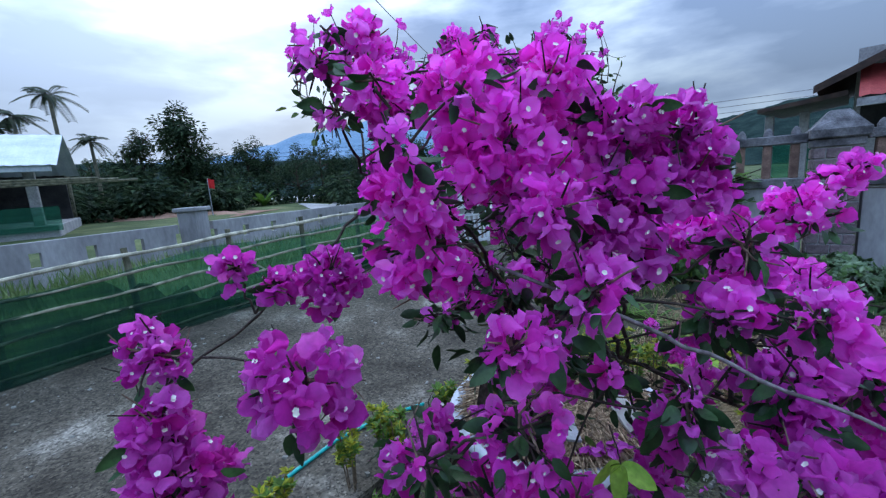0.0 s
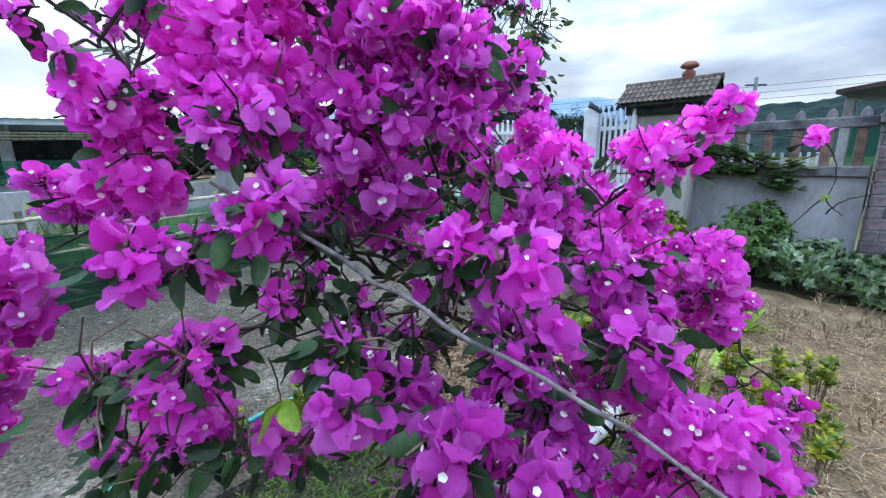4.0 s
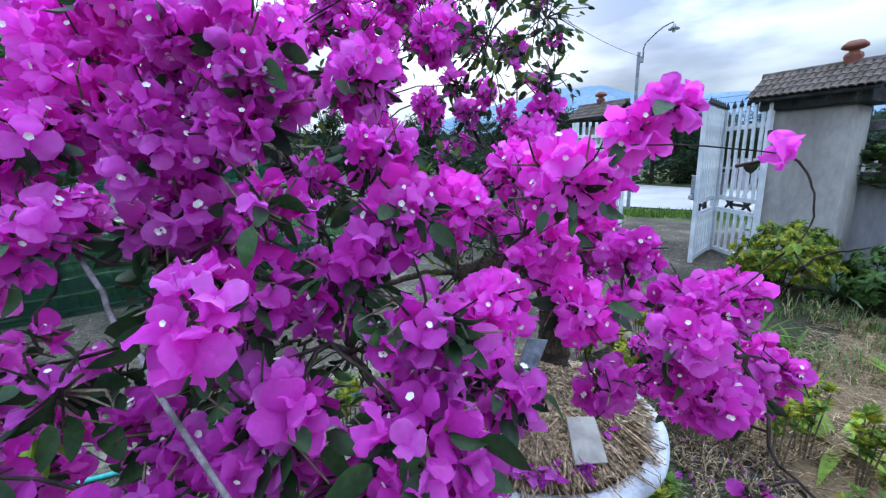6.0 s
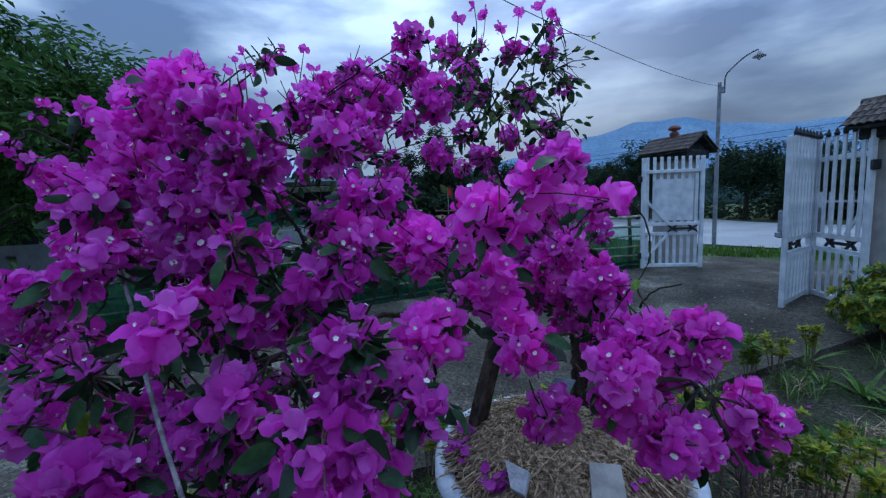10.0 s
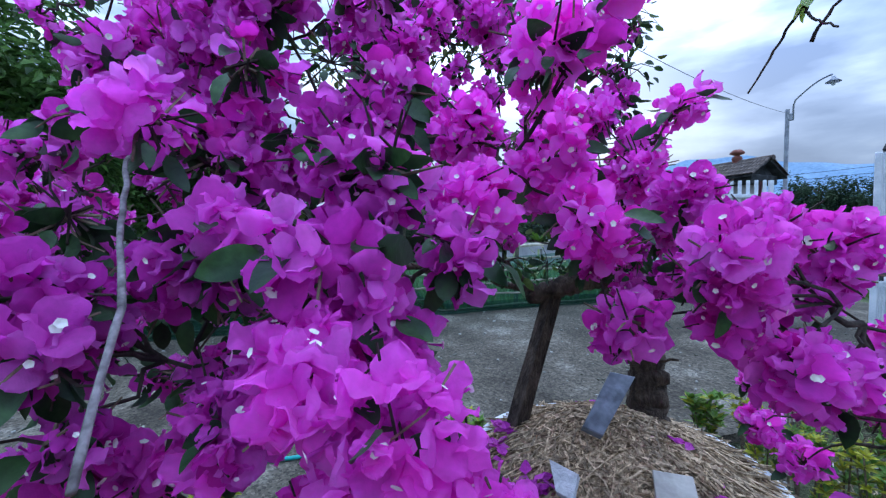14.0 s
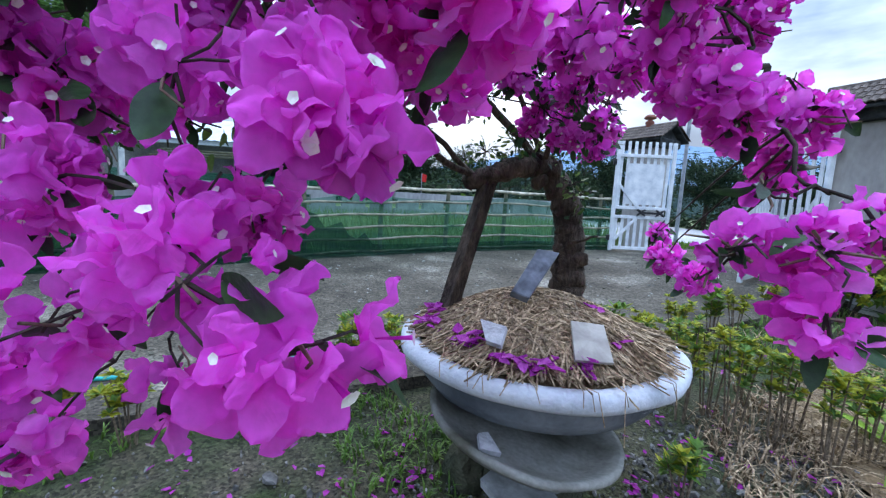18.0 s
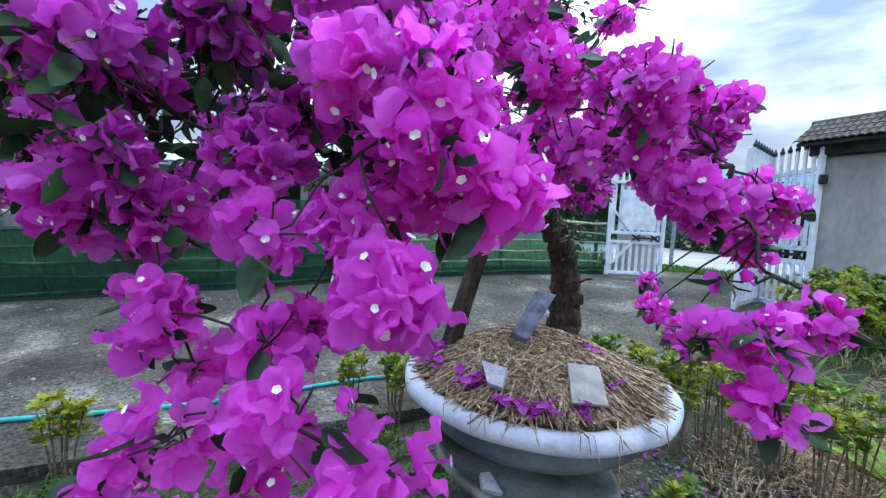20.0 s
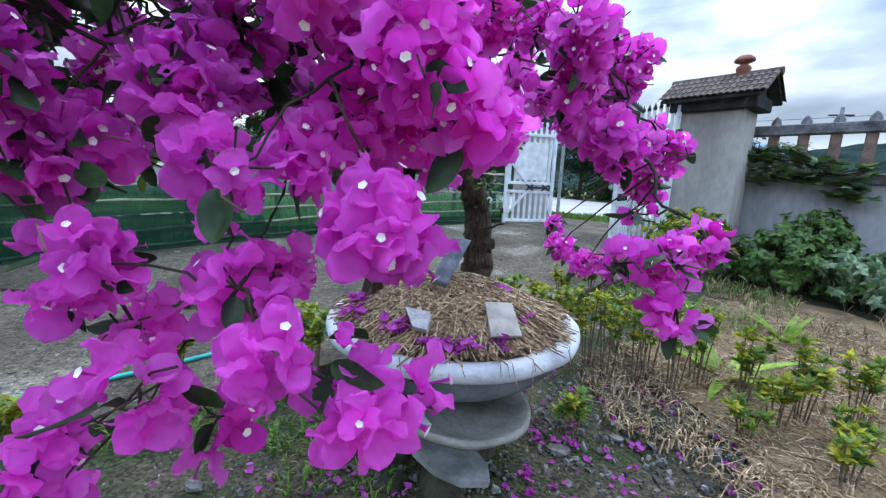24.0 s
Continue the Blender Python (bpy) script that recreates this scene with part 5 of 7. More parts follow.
heap = thing("straw_heap", Matrix.Identity(4), "mounded dry rice straw mulch filling the pot", "straw", "", "stuff")
g = Geo()
n_r, n_a = 14, 48
for i in range(n_r + 1):
    for k in range(n_a):
        r, a = (R - 0.07) * i / n_r, 2 * math.pi * k / n_a
        x, y = POT.x + r * math.cos(a), POT.y + r * math.sin(a)
        g.v.append((x, y, mound_z(x, y) - 0.012 + 0.008 * noise.noise((x * 14, y * 14, 1))))
g.f += [(i * n_a + k, i * n_a + (k + 1) % n_a, (i + 1) * n_a + (k + 1) % n_a, (i + 1) * n_a + k) for i in range(n_r) for k in range(n_a)]
g.mi += [0] * (n_r * n_a)
part("litter", g, M["straw_bed"], heap, smooth=True)


def straw_stalks(g, count, place, length, rad, lift, curl=0.5):
    for _ in range(count):
        x, y = place()
        a, ln = random.uniform(0, math.pi * 2), length * random.uniform(0.4, 1.2)
        bend = random.uniform(-curl, curl)
        pts = []
        for q in (-0.5, -0.17, 0.17, 0.5):
            aa = a + bend * q
            px, py = x + math.cos(aa) * ln * q, y + math.sin(aa) * ln * q
            pts.append((px, py, lift(px, py) + random.uniform(0.0, 0.012) + 0.008 * (1 - 4 * q * q)))
        g.tube(pts, rad * random.uniform(0.6, 1.3), 3, cap=False)


def in_pot():
    while True:
        x, y = random.uniform(-R, R), random.uniform(-R, R)
        if math.hypot(x, y) < R - 0.075:
            return POT.x + x, POT.y + y


g = Geo()
def on_heap(x, y):
    r = math.hypot(x - POT.x, y - POT.y)
    if r < R - 0.10:
        return mound_z(x, y) + random.uniform(0, 0.012)
    return RIM + 0.014 if r < R else RIM + 0.014 - (r - R) * 1.3


def well_in_pot():
    while True:
        x, y = in_pot()
        if math.hypot(x - POT.x, y - POT.y) < R - 0.20:
            return x, y


straw_stalks(g, 2900, well_in_pot, 0.40, 0.0029, on_heap, 1.3)
straw_stalks(g, 1900, in_pot, 0.16, 0.0026, on_heap, 0.9)
part("stalks", g, M["straw"], heap)


# ---------- bare earth and straw bed in the garden ----------
def straw_edge(u):
    """Where the straw begins beside the dark soil round the pot."""
    return 0.30 - 0.95 * smooth01((u - 2.25) / 1.0)


def bed(name, us, ns, lift, amp, mt, label, category):
    g = Geo()
    w = len(ns)
    for u in us:
        for n in ns:
            if name == "straw_bed":
                n = straw_edge(u) + n * (4.2 - straw_edge(u))
            p = un(u + 0.10 * noise.noise((n * 2, u, 1)), n + 0.12 * noise.noise((u * 1.5, n, 4)), lift)
            g.v.append((p.x, p.y, p.z + amp * noise.noise((p.x * 2.5, p.y * 2.5, 2)) + amp * 0.5 * noise.noise((p.x * 9, p.y * 9, 6))))
    g.f += [(j * w + i, j * w + i + 1, (j + 1) * w + i + 1, (j + 1) * w + i) for j in range(len(us) - 1) for i in range(w - 1)]
    g.mi += [0] * len(g.f)
    return tagged(part(name, g, mt, smooth=True), label, category, "", "structure")


bed("soil_bed", span(-4, 6.0, 80), span(-1.56, 0.55, 18), 0.02, 0.022, M["soil"], "dark gravelly soil strewn with fallen bracts", "soil")
bed("straw_bed", span(-4, 5.6, 80), span(0.0, 1.0, 34), 0.045, 0.03, M["straw_bed"], "garden bed covered with pale dry straw", "straw bed")

random.seed(21)
straw = thing("straw_litter", Matrix.Identity(4), "loose dry straw scattered over the garden bed", "straw", "", "stuff")


def on_bed():
    u = random.uniform(0.4, 5.2)
    p = un(u, straw_edge(u) - 0.12 + 3.5 * random.random() ** 1.1)
    return p.x, p.y


g = Geo()
straw_stalks(g, 9000, on_bed, 0.20, 0.0022, lambda x, y: gz(x, y) + 0.055)
part("stalks", g, M["straw"], straw)
g = Geo()


rim_straw = thing("rim_straw", Matrix.Identity(4), "straw wisps hanging over the pot rim", "straw", "", "stuff")
for _ in range(14):
    a = random.gauss(-1.20, 0.6)
    r0 = R - random.uniform(0.03, 0.12)
    da = random.uniform(-0.12, 0.12)
    drop = 0.01 + 0.12 * random.random() ** 3
    pts = [(POT.x + r0 * math.cos(a), POT.y + r0 * math.sin(a), RIM + 0.02), (POT.x + R * math.cos(a + da), POT.y + R * math.sin(a + da), RIM + 0.022), (POT.x + (R + 0.015) * math.cos(a + 1.4 * da), POT.y + (R + 0.015) * math.sin(a + 1.4 * da), RIM - drop)]
    g.tube(pts, 0.0015, 3, cap=False)
part("stalks", g, M["straw"], rim_straw)

# pebbles and fallen bracts
stones = thing("pebbles", Matrix.Identity(4), "small grey pebbles and chips in the soil", "pebbles", "", "stuff")
g = Geo()
for k in range(4600):
    p = un(random.uniform(-1.0, 3.6), random.uniform(-1.40, 0.55)) if k < 2000 else un(random.uniform(0.6, 2.9), random.uniform(-0.75, 0.55))
    s = 0.007 + (0.024 if p.x > 0.45 else 0.015) * random.random() ** 4
    m = T(p.x, p.y, p.z + 0.025) @ Euler((random.uniform(0, 6), random.uniform(0, 6), random.uniform(0, 6))).to_matrix().to_4x4()
    g.rock_chip(s, m)
part("pebble_layer", g, M["stone"], stones)
g = Geo()
for _ in range(1500):
    p = un(random.uniform(-2.0, 6.5), -1.6 - 3.3 * random.random(), 0.05)
    s = 0.005 + 0.022 * random.random() ** 4
    g.box((s * random.uniform(0.8, 1.6), s, s * random.uniform(0.4, 0.8)), T(p.x, p.y, p.z + 0.036) @ Euler((random.uniform(-0.3, 0.3), random.uniform(-0.3, 0.3), random.uniform(0, 6))).to_matrix().to_4x4())
part("grit_layer", g, M["dish"], stones)
for x, y, s in ((0.80, 1.72, 0.06), (0.62, 0.95, 0.05), (0.95, 1.35, 0.04), (1.05, 1.9, 0.045), (-0.45, 1.05, 0.05)):
    st = thing("stone", T(x, y, gz(x, y) + 0.03), "small pale grey stone lying on the soil", "stone", "loose stones")
    part("body", Geo().rock((s * 1.5, s, s * 0.7)), M["stone"], st)
fallen = thing("fallen_bracts", Matrix.Identity(4), "faded magenta bracts fallen on soil and straw", "fallen petals", "", "stuff")
g = Geo()


def drop_bract(x, y, z, s):
    m = T(x, y, z) @ Euler((random.uniform(-0.5, 0.5), random.uniform(-0.5, 0.5), random.uniform(0, 6.28))).to_matrix().to_4x4()
    vs, fs = [], []
    for u in (0, 0.3, 0.7, 1.0):
        h = 0.4 * math.sin(math.pi * min(0.97, u ** 0.7 + 0.02))
        vs += [(u * s, -h * s, 0.12 * s), (u * s, 0, 0), (u * s, h * s, 0.12 * s)]
    fs = [(i * 3 + j, i * 3 + j + 1, (i + 1) * 3 + j + 1, (i + 1) * 3 + j) for i in range(3) for j in range(2)]
    g.add(vs, fs, m)


for _ in range(430):
    p = un(random.gauss(1.5, 0.9), random.gauss(-0.40, 0.5))
    if math.hypot(p.x - POT.x, p.y - POT.y) > 0.3:
        for _k in range(random.choice((1, 1, 2, 3))):
            drop_bract(p.x + random.gauss(0, 0.012), p.y + random.gauss(0, 0.012), p.z + 0.035, random.uniform(0.022, 0.038))
for _ in range(15):
    a, rr = random.uniform(-2.9, -0.8), (R - 0.10) * (1 - abs(random.gauss(0, 0.06)))
    x, y = POT.x + rr * math.cos(a), POT.y + rr * math.sin(a)
    for _k in range(random.randint(4, 8)):
        drop_bract(x + random.gauss(0, 0.020), y + random.gauss(0, 0.016), mound_z(x, y) + random.uniform(0.02, 0.05), random.uniform(0.036, 0.052))
for cx, cy in ((0.50, 1.62), (0.12, 1.85), (0.62, 1.50)):
    for _k in range(6):
        drop_bract(cx + random.gauss(0, 0.03), cy + random.gauss(0, 0.03), mound_z(cx, cy) + 0.02, 0.038)
part("bract_litter", g, M["fallen"], fallen)


# ---------- pieces in the pot ----------
def plate(name, corners, thick, mt, label, category):
    """A flat broken piece given by its four corners in space."""
    c = [Vector(p) for p in corners]
    nn = (c[1] - c[0]).cross(c[3] - c[0]).normalized()
    if nn.z < 0:
        nn = -nn
    o = sum(c, Vector()) / 4
    top = [p - o + nn * thick / 2 for p in c]
    low = [p - o - nn * thick / 2 for p in c]
    inn = [p * 0.97 + nn * thick * 0.12 for p in top]
    g = Geo().add(top + low + inn, [(0, 1, 5, 4), (1, 2, 6, 5), (2, 3, 7, 6), (3, 0, 4, 7), (7, 6, 5, 4), (0, 8, 9, 1), (1, 9, 10, 2), (2, 10, 11, 3), (3, 11, 8, 0), (8, 11, 10, 9)])
    th = thing(name, T(*o), label, category)
    part("piece", g, M[mt], th)
    return th


plate("slate_slab", SLATE, 0.028, "slate", "blue-grey slate slab leaning against the trunk", "stone slab")
plate("tile_piece", TILE, 0.008, "tilepiece", "beige square tile piece lying on straw", "tile")
plate("stone_chip", CHIP, 0.015, "mortar", "small pale grey stone chip on the straw", "stone chip")
plate("stone_chip", CHIP2, 0.015, "mortar", "pale broken chip lying in the dish", "stone chip")


# ---------- shrubs ----------
def leaf_tuft(count, ln, wd, mats, spread=0.9, lift=0.5, gold=0.7):
    g = Geo()
    for k in range(count):
        a = k * 2.4 + random.uniform(-0.3, 0.3)
        el = lift + random.uniform(-spread, spread) * 0.6
        d = Vector((math.cos(a) * math.cos(el), math.sin(a) * math.cos(el), math.sin(el)))
        L = ln * random.uniform(0.7, 1.2)
        vs = [(0, 0, 0), (L * 0.5, wd * 0.5, L * 0.04), (L, 0, -L * 0.05), (L * 0.5, -wd * 0.5, L * 0.04), (L * 0.5, 0, -L * 0.03)]
        g.add(vs, [(0, 4, 1), (4, 2, 1), (0, 3, 4), (4, 3, 2)], frame_x(d, random.uniform(-0.4, 0.4)), 0 if random.random() < gold else 1)
    return g, mats


def frame_x(d, spin=0.0):
    return Vector(d).to_track_quat("X", "Z").to_matrix().to_4x4() @ Matrix.Rotation(spin, 4, "X")


random.seed(31)
TUFT_GOLD = [leaf_tuft(16, 0.046, 0.021, [M["shrub_yellow"], M["shrub_green"]]) for _ in range(3)]
TUFT_MIX = [leaf_tuft(12, 0.06, 0.028, [M["shrub_green"], M["shrub_yellow"]]) for _ in range(3)]
TUFT_BOTH = TUFT_GOLD + [leaf_tuft(15, 0.048, 0.022, [M["shrub_yellow"], M["shrub_green"]], gold=0.3) for _ in range(3)]
TUFT_DARK = [leaf_tuft(10, 0.07, 0.032, [M["shrub"], M["shrub_green"]]) for _ in range(3)]
TUFT_SAGE = [leaf_tuft(12, 0.065, 0.032, [M["sage"], M["shrub"]]) for _ in range(3)]
TUFT_VINE = [leaf_tuft(7, 0.14, 0.11, [M["sage"], M["shrub_green"]], 0.8, 0.2) for _ in range(3)]


def low_plant(x, y, h, label, tufts, stems=7, wide=0.10, group="low garden shrubs"):
    """Thin bare stems with leaf tufts towards the top."""
    z0 = gz(x, y) + 0.02
    th = thing("shrub", T(x, y, z0), label, "shrub", group)
    items = []
    for k in range(stems):
        a = 2 * math.pi * k / stems + random.uniform(-0.4, 0.4)
        r = wide * random.uniform(0.3, 1.0)
        top = Vector((math.cos(a) * r, math.sin(a) * r, h * random.uniform(0.78, 1.0)))
        part("stem", Geo().tube([(math.cos(a) * r * 0.3, math.sin(a) * r * 0.3, -0.03), (top.x * 0.6, top.y * 0.6, top.z * 0.5), top], [0.005, 0.004, 0.003], 5), M["twig_tan"], th)
        for q in (0.62, 0.80, 1.0) if h < 0.3 else (0.66, 0.78, 0.90, 1.0):
            p = Vector((top.x * q, top.y * q, top.z * q)) + Vector([random.uniform(-0.02, 0.02) for _ in range(3)])
            items.append((random.choice(tufts)[0], T(*p) @ Matrix.Rotation(random.uniform(0, 6.28), 4, "Z") @ Matrix.Scale(random.uniform(0.7, 1.15) * (0.7 + 0.4 * q), 4)))
    joined("foliage", items, tufts[0][1], th)
    return th


# edging row beside the drive, and a second row behind the pot
for k in range(15):
    u = -0.6 + k * 0.36
    if 0.4 < u < 1.45:
        continue
    p = un(u + random.uniform(-0.05, 0.05), -1.42 + random.uniform(-0.06, 0.06))
    low_plant(p.x, p.y, random.uniform(0.30, 0.46), "yellow-green edging shrub on bare stems beside the drive", TUFT_GOLD if k % 3 else TUFT_MIX, 6, 0.09)
for x, y, h in SHRUBS:
    low_plant(x, y, h, "leggy yellow-green shrub growing in straw bed", TUFT_BOTH, 5, 0.09)


def bush(name, x, y, w, d, h, tufts, count, label, category, group=""):
    """Rounded bush: stems and leaf tufts over an uneven outline."""
    z0 = gz(x, y)
    th = thing(name, T(x, y, z0), label, category, group)
    for k in range(6):
        a = k * 1.05
        part("stem", Geo().tube([(0, 0, -0.05), (math.cos(a) * w * 0.2, math.sin(a) * d * 0.2, h * 0.4), (math.cos(a) * w * 0.36, math.sin(a) * d * 0.36, h * 0.75)], [0.014, 0.010, 0.005], 6), M["twig_dark"], th)
    items = []
    for k in range(count):
        zz = random.uniform(-0.75, 1)
        a = random.uniform(0, 6.28)
        rr = math.sqrt(1 - zz * zz) if zz > 0 else 1 - 0.25 * zz * zz
        q = random.uniform(0.62, 1.0) * (1 + 0.22 * noise.noise((math.cos(a) * 2 + x, math.sin(a) * 2 + y, zz * 2)))
        p = Vector((math.cos(a) * rr * w / 2 * q, math.sin(a) * rr * d / 2 * q, h * 0.55 + zz * h * 0.47 * q))
        items.append((random.choice(tufts)[0], T(*p) @ frame_x((p - Vector((0, 0, h * 0.3))), random.uniform(0, 6)) @ Matrix.Rotation(-1.0, 4, "Y") @ Matrix.Scale(random.uniform(0.9, 1.6), 4)))
    joined("foliage", items, tufts[0][1], th)
    return th


bush("bush", BUSH_G[0], BUSH_G[1], 0.92, 0.85, 0.80, TUFT_BOTH, 380, "clipped golden-green bush beside the gate pillar", "bush")
for x, y, w, h, kk in BUSHES:
    bush("bush", x, y, w, w * 0.9, h, TUFT_SAGE if kk else TUFT_DARK, 230, "grey-green leafy bush against the garden wall" if kk else "dark green leafy bush in the garden", "bush", "bushes by the wall")


def blades(name, x, y, count, ln, wd, mt, label, category, droop=0.5, up=1.1, z=None):
    th = thing(name, T(x, y, (gz(x, y) if z is None else z)), label, category)
    for k in range(count):
        a = k * 2.4
        el = up - random.uniform(0.0, 0.7)
        L = ln * random.uniform(0.7, 1.1)
        vs = []
        for i in range(6):
            q = i / 5
            r, zz = L * q * math.cos(el) * (1 + 0.2 * q), L * (q * math.sin(el) - droop * q * q * 0.5)
            h = wd * 0.5 * math.sin(math.pi * min(0.98, 0.18 + 0.8 * q))
            vs += [(r, -h, zz + 0.2 * h), (r, 0, zz), (r, h, zz + 0.2 * h)]
        fs = [(i * 3 + j, i * 3 + j + 1, (i + 1) * 3 + j + 1, (i + 1) * 3 + j) for i in range(5) for j in range(2)]
        part("blade", Geo().add(vs, fs, Matrix.Rotation(a, 4, "Z")), M[mt], th)
    return th


for x, y, c, ln, wd, mt in BLADES:
    blades("bladed_plant", x, y, c, ln, wd, mt, {"sage": "grey-green sword-leaved plant at the wall", "leaf_young": "young light green plant with broad blades", "shrub": "clump of dark green strap leaves", "shrub_green": "fresh green grassy clump"}[mt], "plant", 0.55)

# weeds and moss tufts: round the pot, and a rougher patch towards the gate
weeds = thing("weeds", Matrix.Identity(4), "small green weeds and dry grass on the bare soil", "weeds", "", "stuff")
for mt, count, span_u, span_n, tall in (("shrub_green", 800, (-0.4, 2.2), (-1.45, -0.75), 0.045), ("meadow", 200, (3.2, 5.6), (-1.4, -0.3), 0.14), ("shrub_green", 320, (3.2, 5.6), (-1.4, -0.2), 0.10), ("straw", 700, (3.0, 5.6), (-1.3, 1.4), 0.12), ("straw", 700, (2.2, 3.1), (-0.75, 0.5), 0.07), ("shrub_green", 500, (-1.0, 1.4), (-1.5, -0.5), 0.05)):
    g = Geo()
    for k in range(count):
        u, nn = random.uniform(*span_u), random.uniform(*span_n)
        if noise.noise((u * 1.6, nn * 1.6, 9)) < -0.05:
            continue
        p = un(u, nn, 0.03)
        for _k in range(3):
            a, h = random.uniform(0, 6.28), tall * random.uniform(0.5, 1.4)
            d = Vector((math.cos(a), math.sin(a), 0))
            s_ = Vector((-d.y, d.x, 0)) * 0.0035
            m_, t_ = p + d * h * 0.3 + Vector((0, 0, h * 0.7)), p + d * h * 0.9 + Vector((0, 0, h * 0.9))
            g.add([p - s_, p + s_, m_ + s_, m_ - s_, t_], [(0, 1, 2, 3), (3, 2, 4)])
    part("weed_layer", g, M[mt], weeds)

# climbing vine over the wall coping
vine = thing("vine", Matrix.Identity(4), "broad-leaved green vine trailing over the wall coping", "vine")
for k in range(3):
    pts = [W_A + W_DIR * (0.02 + 0.28 * i + 0.1 * k) + Vector((-0.10, -0.16, 1.32 + 0.10 * math.sin(i * 1.3 + k))) for i in range(5)]
    part("stem", Geo().tube(pts, 0.008, 5), M["twig_dark"], vine)
vine_items = []
for k in range(110):
    s = random.uniform(-0.35, 1.2)
    p = W_A + W_DIR * s + Vector((-0.07 + random.uniform(-0.07, 0.03), -0.13 + random.uniform(-0.1, 0.03), random.uniform(1.08, 1.52) - 0.25 * max(0, s - 0.5)))
    vine_items.append((random.choice(TUFT_VINE)[0], T(*p) @ Matrix.Rotation(random.uniform(0, 6.28), 4, "Z") @ Matrix.Scale(random.uniform(0.7, 1.2), 4)))
joined("foliage", vine_items, TUFT_VINE[0][1], vine)

# hose along the drive
hz = [un(-2.4 + i * 0.3, -1.95 + 0.04 * math.sin(i * 0.9) + 0.35 * smooth01((i - 12) / 4), 0.100) for i in range(15)]
hose = thing("garden_hose", Matrix.Identity(4), "turquoise plastic hose running along the drive edge", "garden hose")
part("hose_tube", Geo().tube(hz, 0.012, 8), M["hose"], hose, smooth=True)

# ---------- street lamp and wires ----------
lx, ly = LAMP
lz = gz(lx, ly)
lamp = thing("street_lamp", T(lx, ly, lz), "thin grey steel street lamp with a curved arm", "street lamp")
part("pole", Geo().tube([(0, 0, -0.2), (0, 0, 3.98)], [0.05, 0.04], 10), M["steel"], lamp)
part("bracket", Geo().box((0.10, 0.05, 0.16), T(0.05, 0, 3.8), 0.01), M["steel"], lamp)
ax = Vector((0.86, -0.5, 0))
arm = [Vector((0.10, 0, 3.72)), Vector((0.10, 0, 4.05))] + [ax * q + Vector((0.03, 0, 4.05 + 0.42 * math.sin(q / 0.8 * 1.6))) for q in (0.12, 0.25, 0.4, 0.55, 0.70, 0.78)]
part("arm", Geo().tube(arm, 0.018, 8), M["steel"], lamp, smooth=True)
part("shade", Geo().lathe([(0.001, 0.10), (0.03, 0.095), (0.04, 0.05), (0.13, -0.02), (0.125, -0.025), (0.03, 0.035)], 18, T(ax.x * 0.80 + 0.03, ax.y * 0.80, 4.33)), M["steel"], lamp, "pale metal lamp shade", True)
part("bulb", Geo().lathe([(0.001, -0.10), (0.03, -0.085), (0.035, -0.05), (0.02, 0.0)], 12, T(ax.x * 0.80 + 0.03, ax.y * 0.80, 4.33)), M["white"], lamp, smooth=True)


def wire(a, b, sag, r=0.008, label="thin black overhead wire"):
    a, b = Vector(a), Vector(b)
    pts = [a.lerp(b, i / 16) - Vector((0, 0, sag * 4 * (i / 16) * (1 - i / 16))) for i in range(17)]
    th = thing("overhead_wire", Matrix.Identity(4), label, "wire", "overhead wires")
    part("cable", Geo().tube(pts, r, 5), M["black"], th)


wire((lx, ly, lz + 3.9), (-1.7, -3.0, 3.1), 0.35, 0.004)
for dz in (0, 0.35, 0.7):
    wire((26, 22, 4.6 + dz), (-30, 46, 5.0 + dz), 0.5, 0.012)


def far_pole(x, y, h):
    th = thing("utility_pole", T(x, y, gz(x, y)), "slim concrete utility pole beside the road", "utility pole", "utility poles")
    part("pole", Geo().tube([(0, 0, -0.3), (0, 0, h)], [0.13, 0.09], 10), M["steel"], th)
    part("crossarm", Geo().box((1.1, 0.08, 0.08), T(0, 0, h - 0.4), 0.01), M["black"], th)


far_pole(-1.2, 30, 4.7)
far_pole(14, 27, 5.4)


# ---------- grass ----------
def grass(name, spots, count, ln, mt, label):
    g = Geo()
    for _ in range(count):
        x, y = spots()
        a, L = random.uniform(0, 6.28), ln * random.uniform(0.5, 1.2)
        b = random.uniform(0.1, 0.5)
        dx, dy = math.cos(a), math.sin(a)
        w = 0.008 + 0.01 * random.random()
        z = gz(x, y) - 0.02
        g.add([(x - dy * w, y + dx * w, z), (x + dy * w, y - dx * w, z), (x + dx * L * b * 0.4 + dy * w, y + dy * L * b * 0.4 - dx * w, z + L * 0.6), (x + dx * L * b * 0.4 - dy * w, y + dy * L * b * 0.4 + dx * w, z + L * 0.6), (x + dx * L * b, y + dy * L * b, z + L)],
              [(0, 1, 2, 3), (3, 2, 4)])
    th = thing(name, Matrix.Identity(4), label, "grass", "", "stuff")
    part("blades", g, M[mt], th)


def beyond_fence():
    s, q = random.uniform(-1, f_len + 0.5), 0.15 + 3.2 * random.random()
    p = F_A + f_dir * s - f_side * q
    return p.x, p.y


def gate_verge():
    return LAMP[0] + random.uniform(-1.2, 3.5), LAMP[1] - 1.2 + random.uniform(-0.5, 0.6)


grass("meadow_grass", beyond_fence, 14000, 0.54, "meadow", "long green grass in the plot beyond the fence")
grass("verge_grass", gate_verge, 1500, 0.16, "shrub_green", "short green grass on the road verge")


# ---------- plot wall beyond the fence, with small openings ----------
gw = thing("plot_wall", Matrix.Identity(4), "long grey concrete plot wall pierced by small slots", "boundary wall", "", "structure")


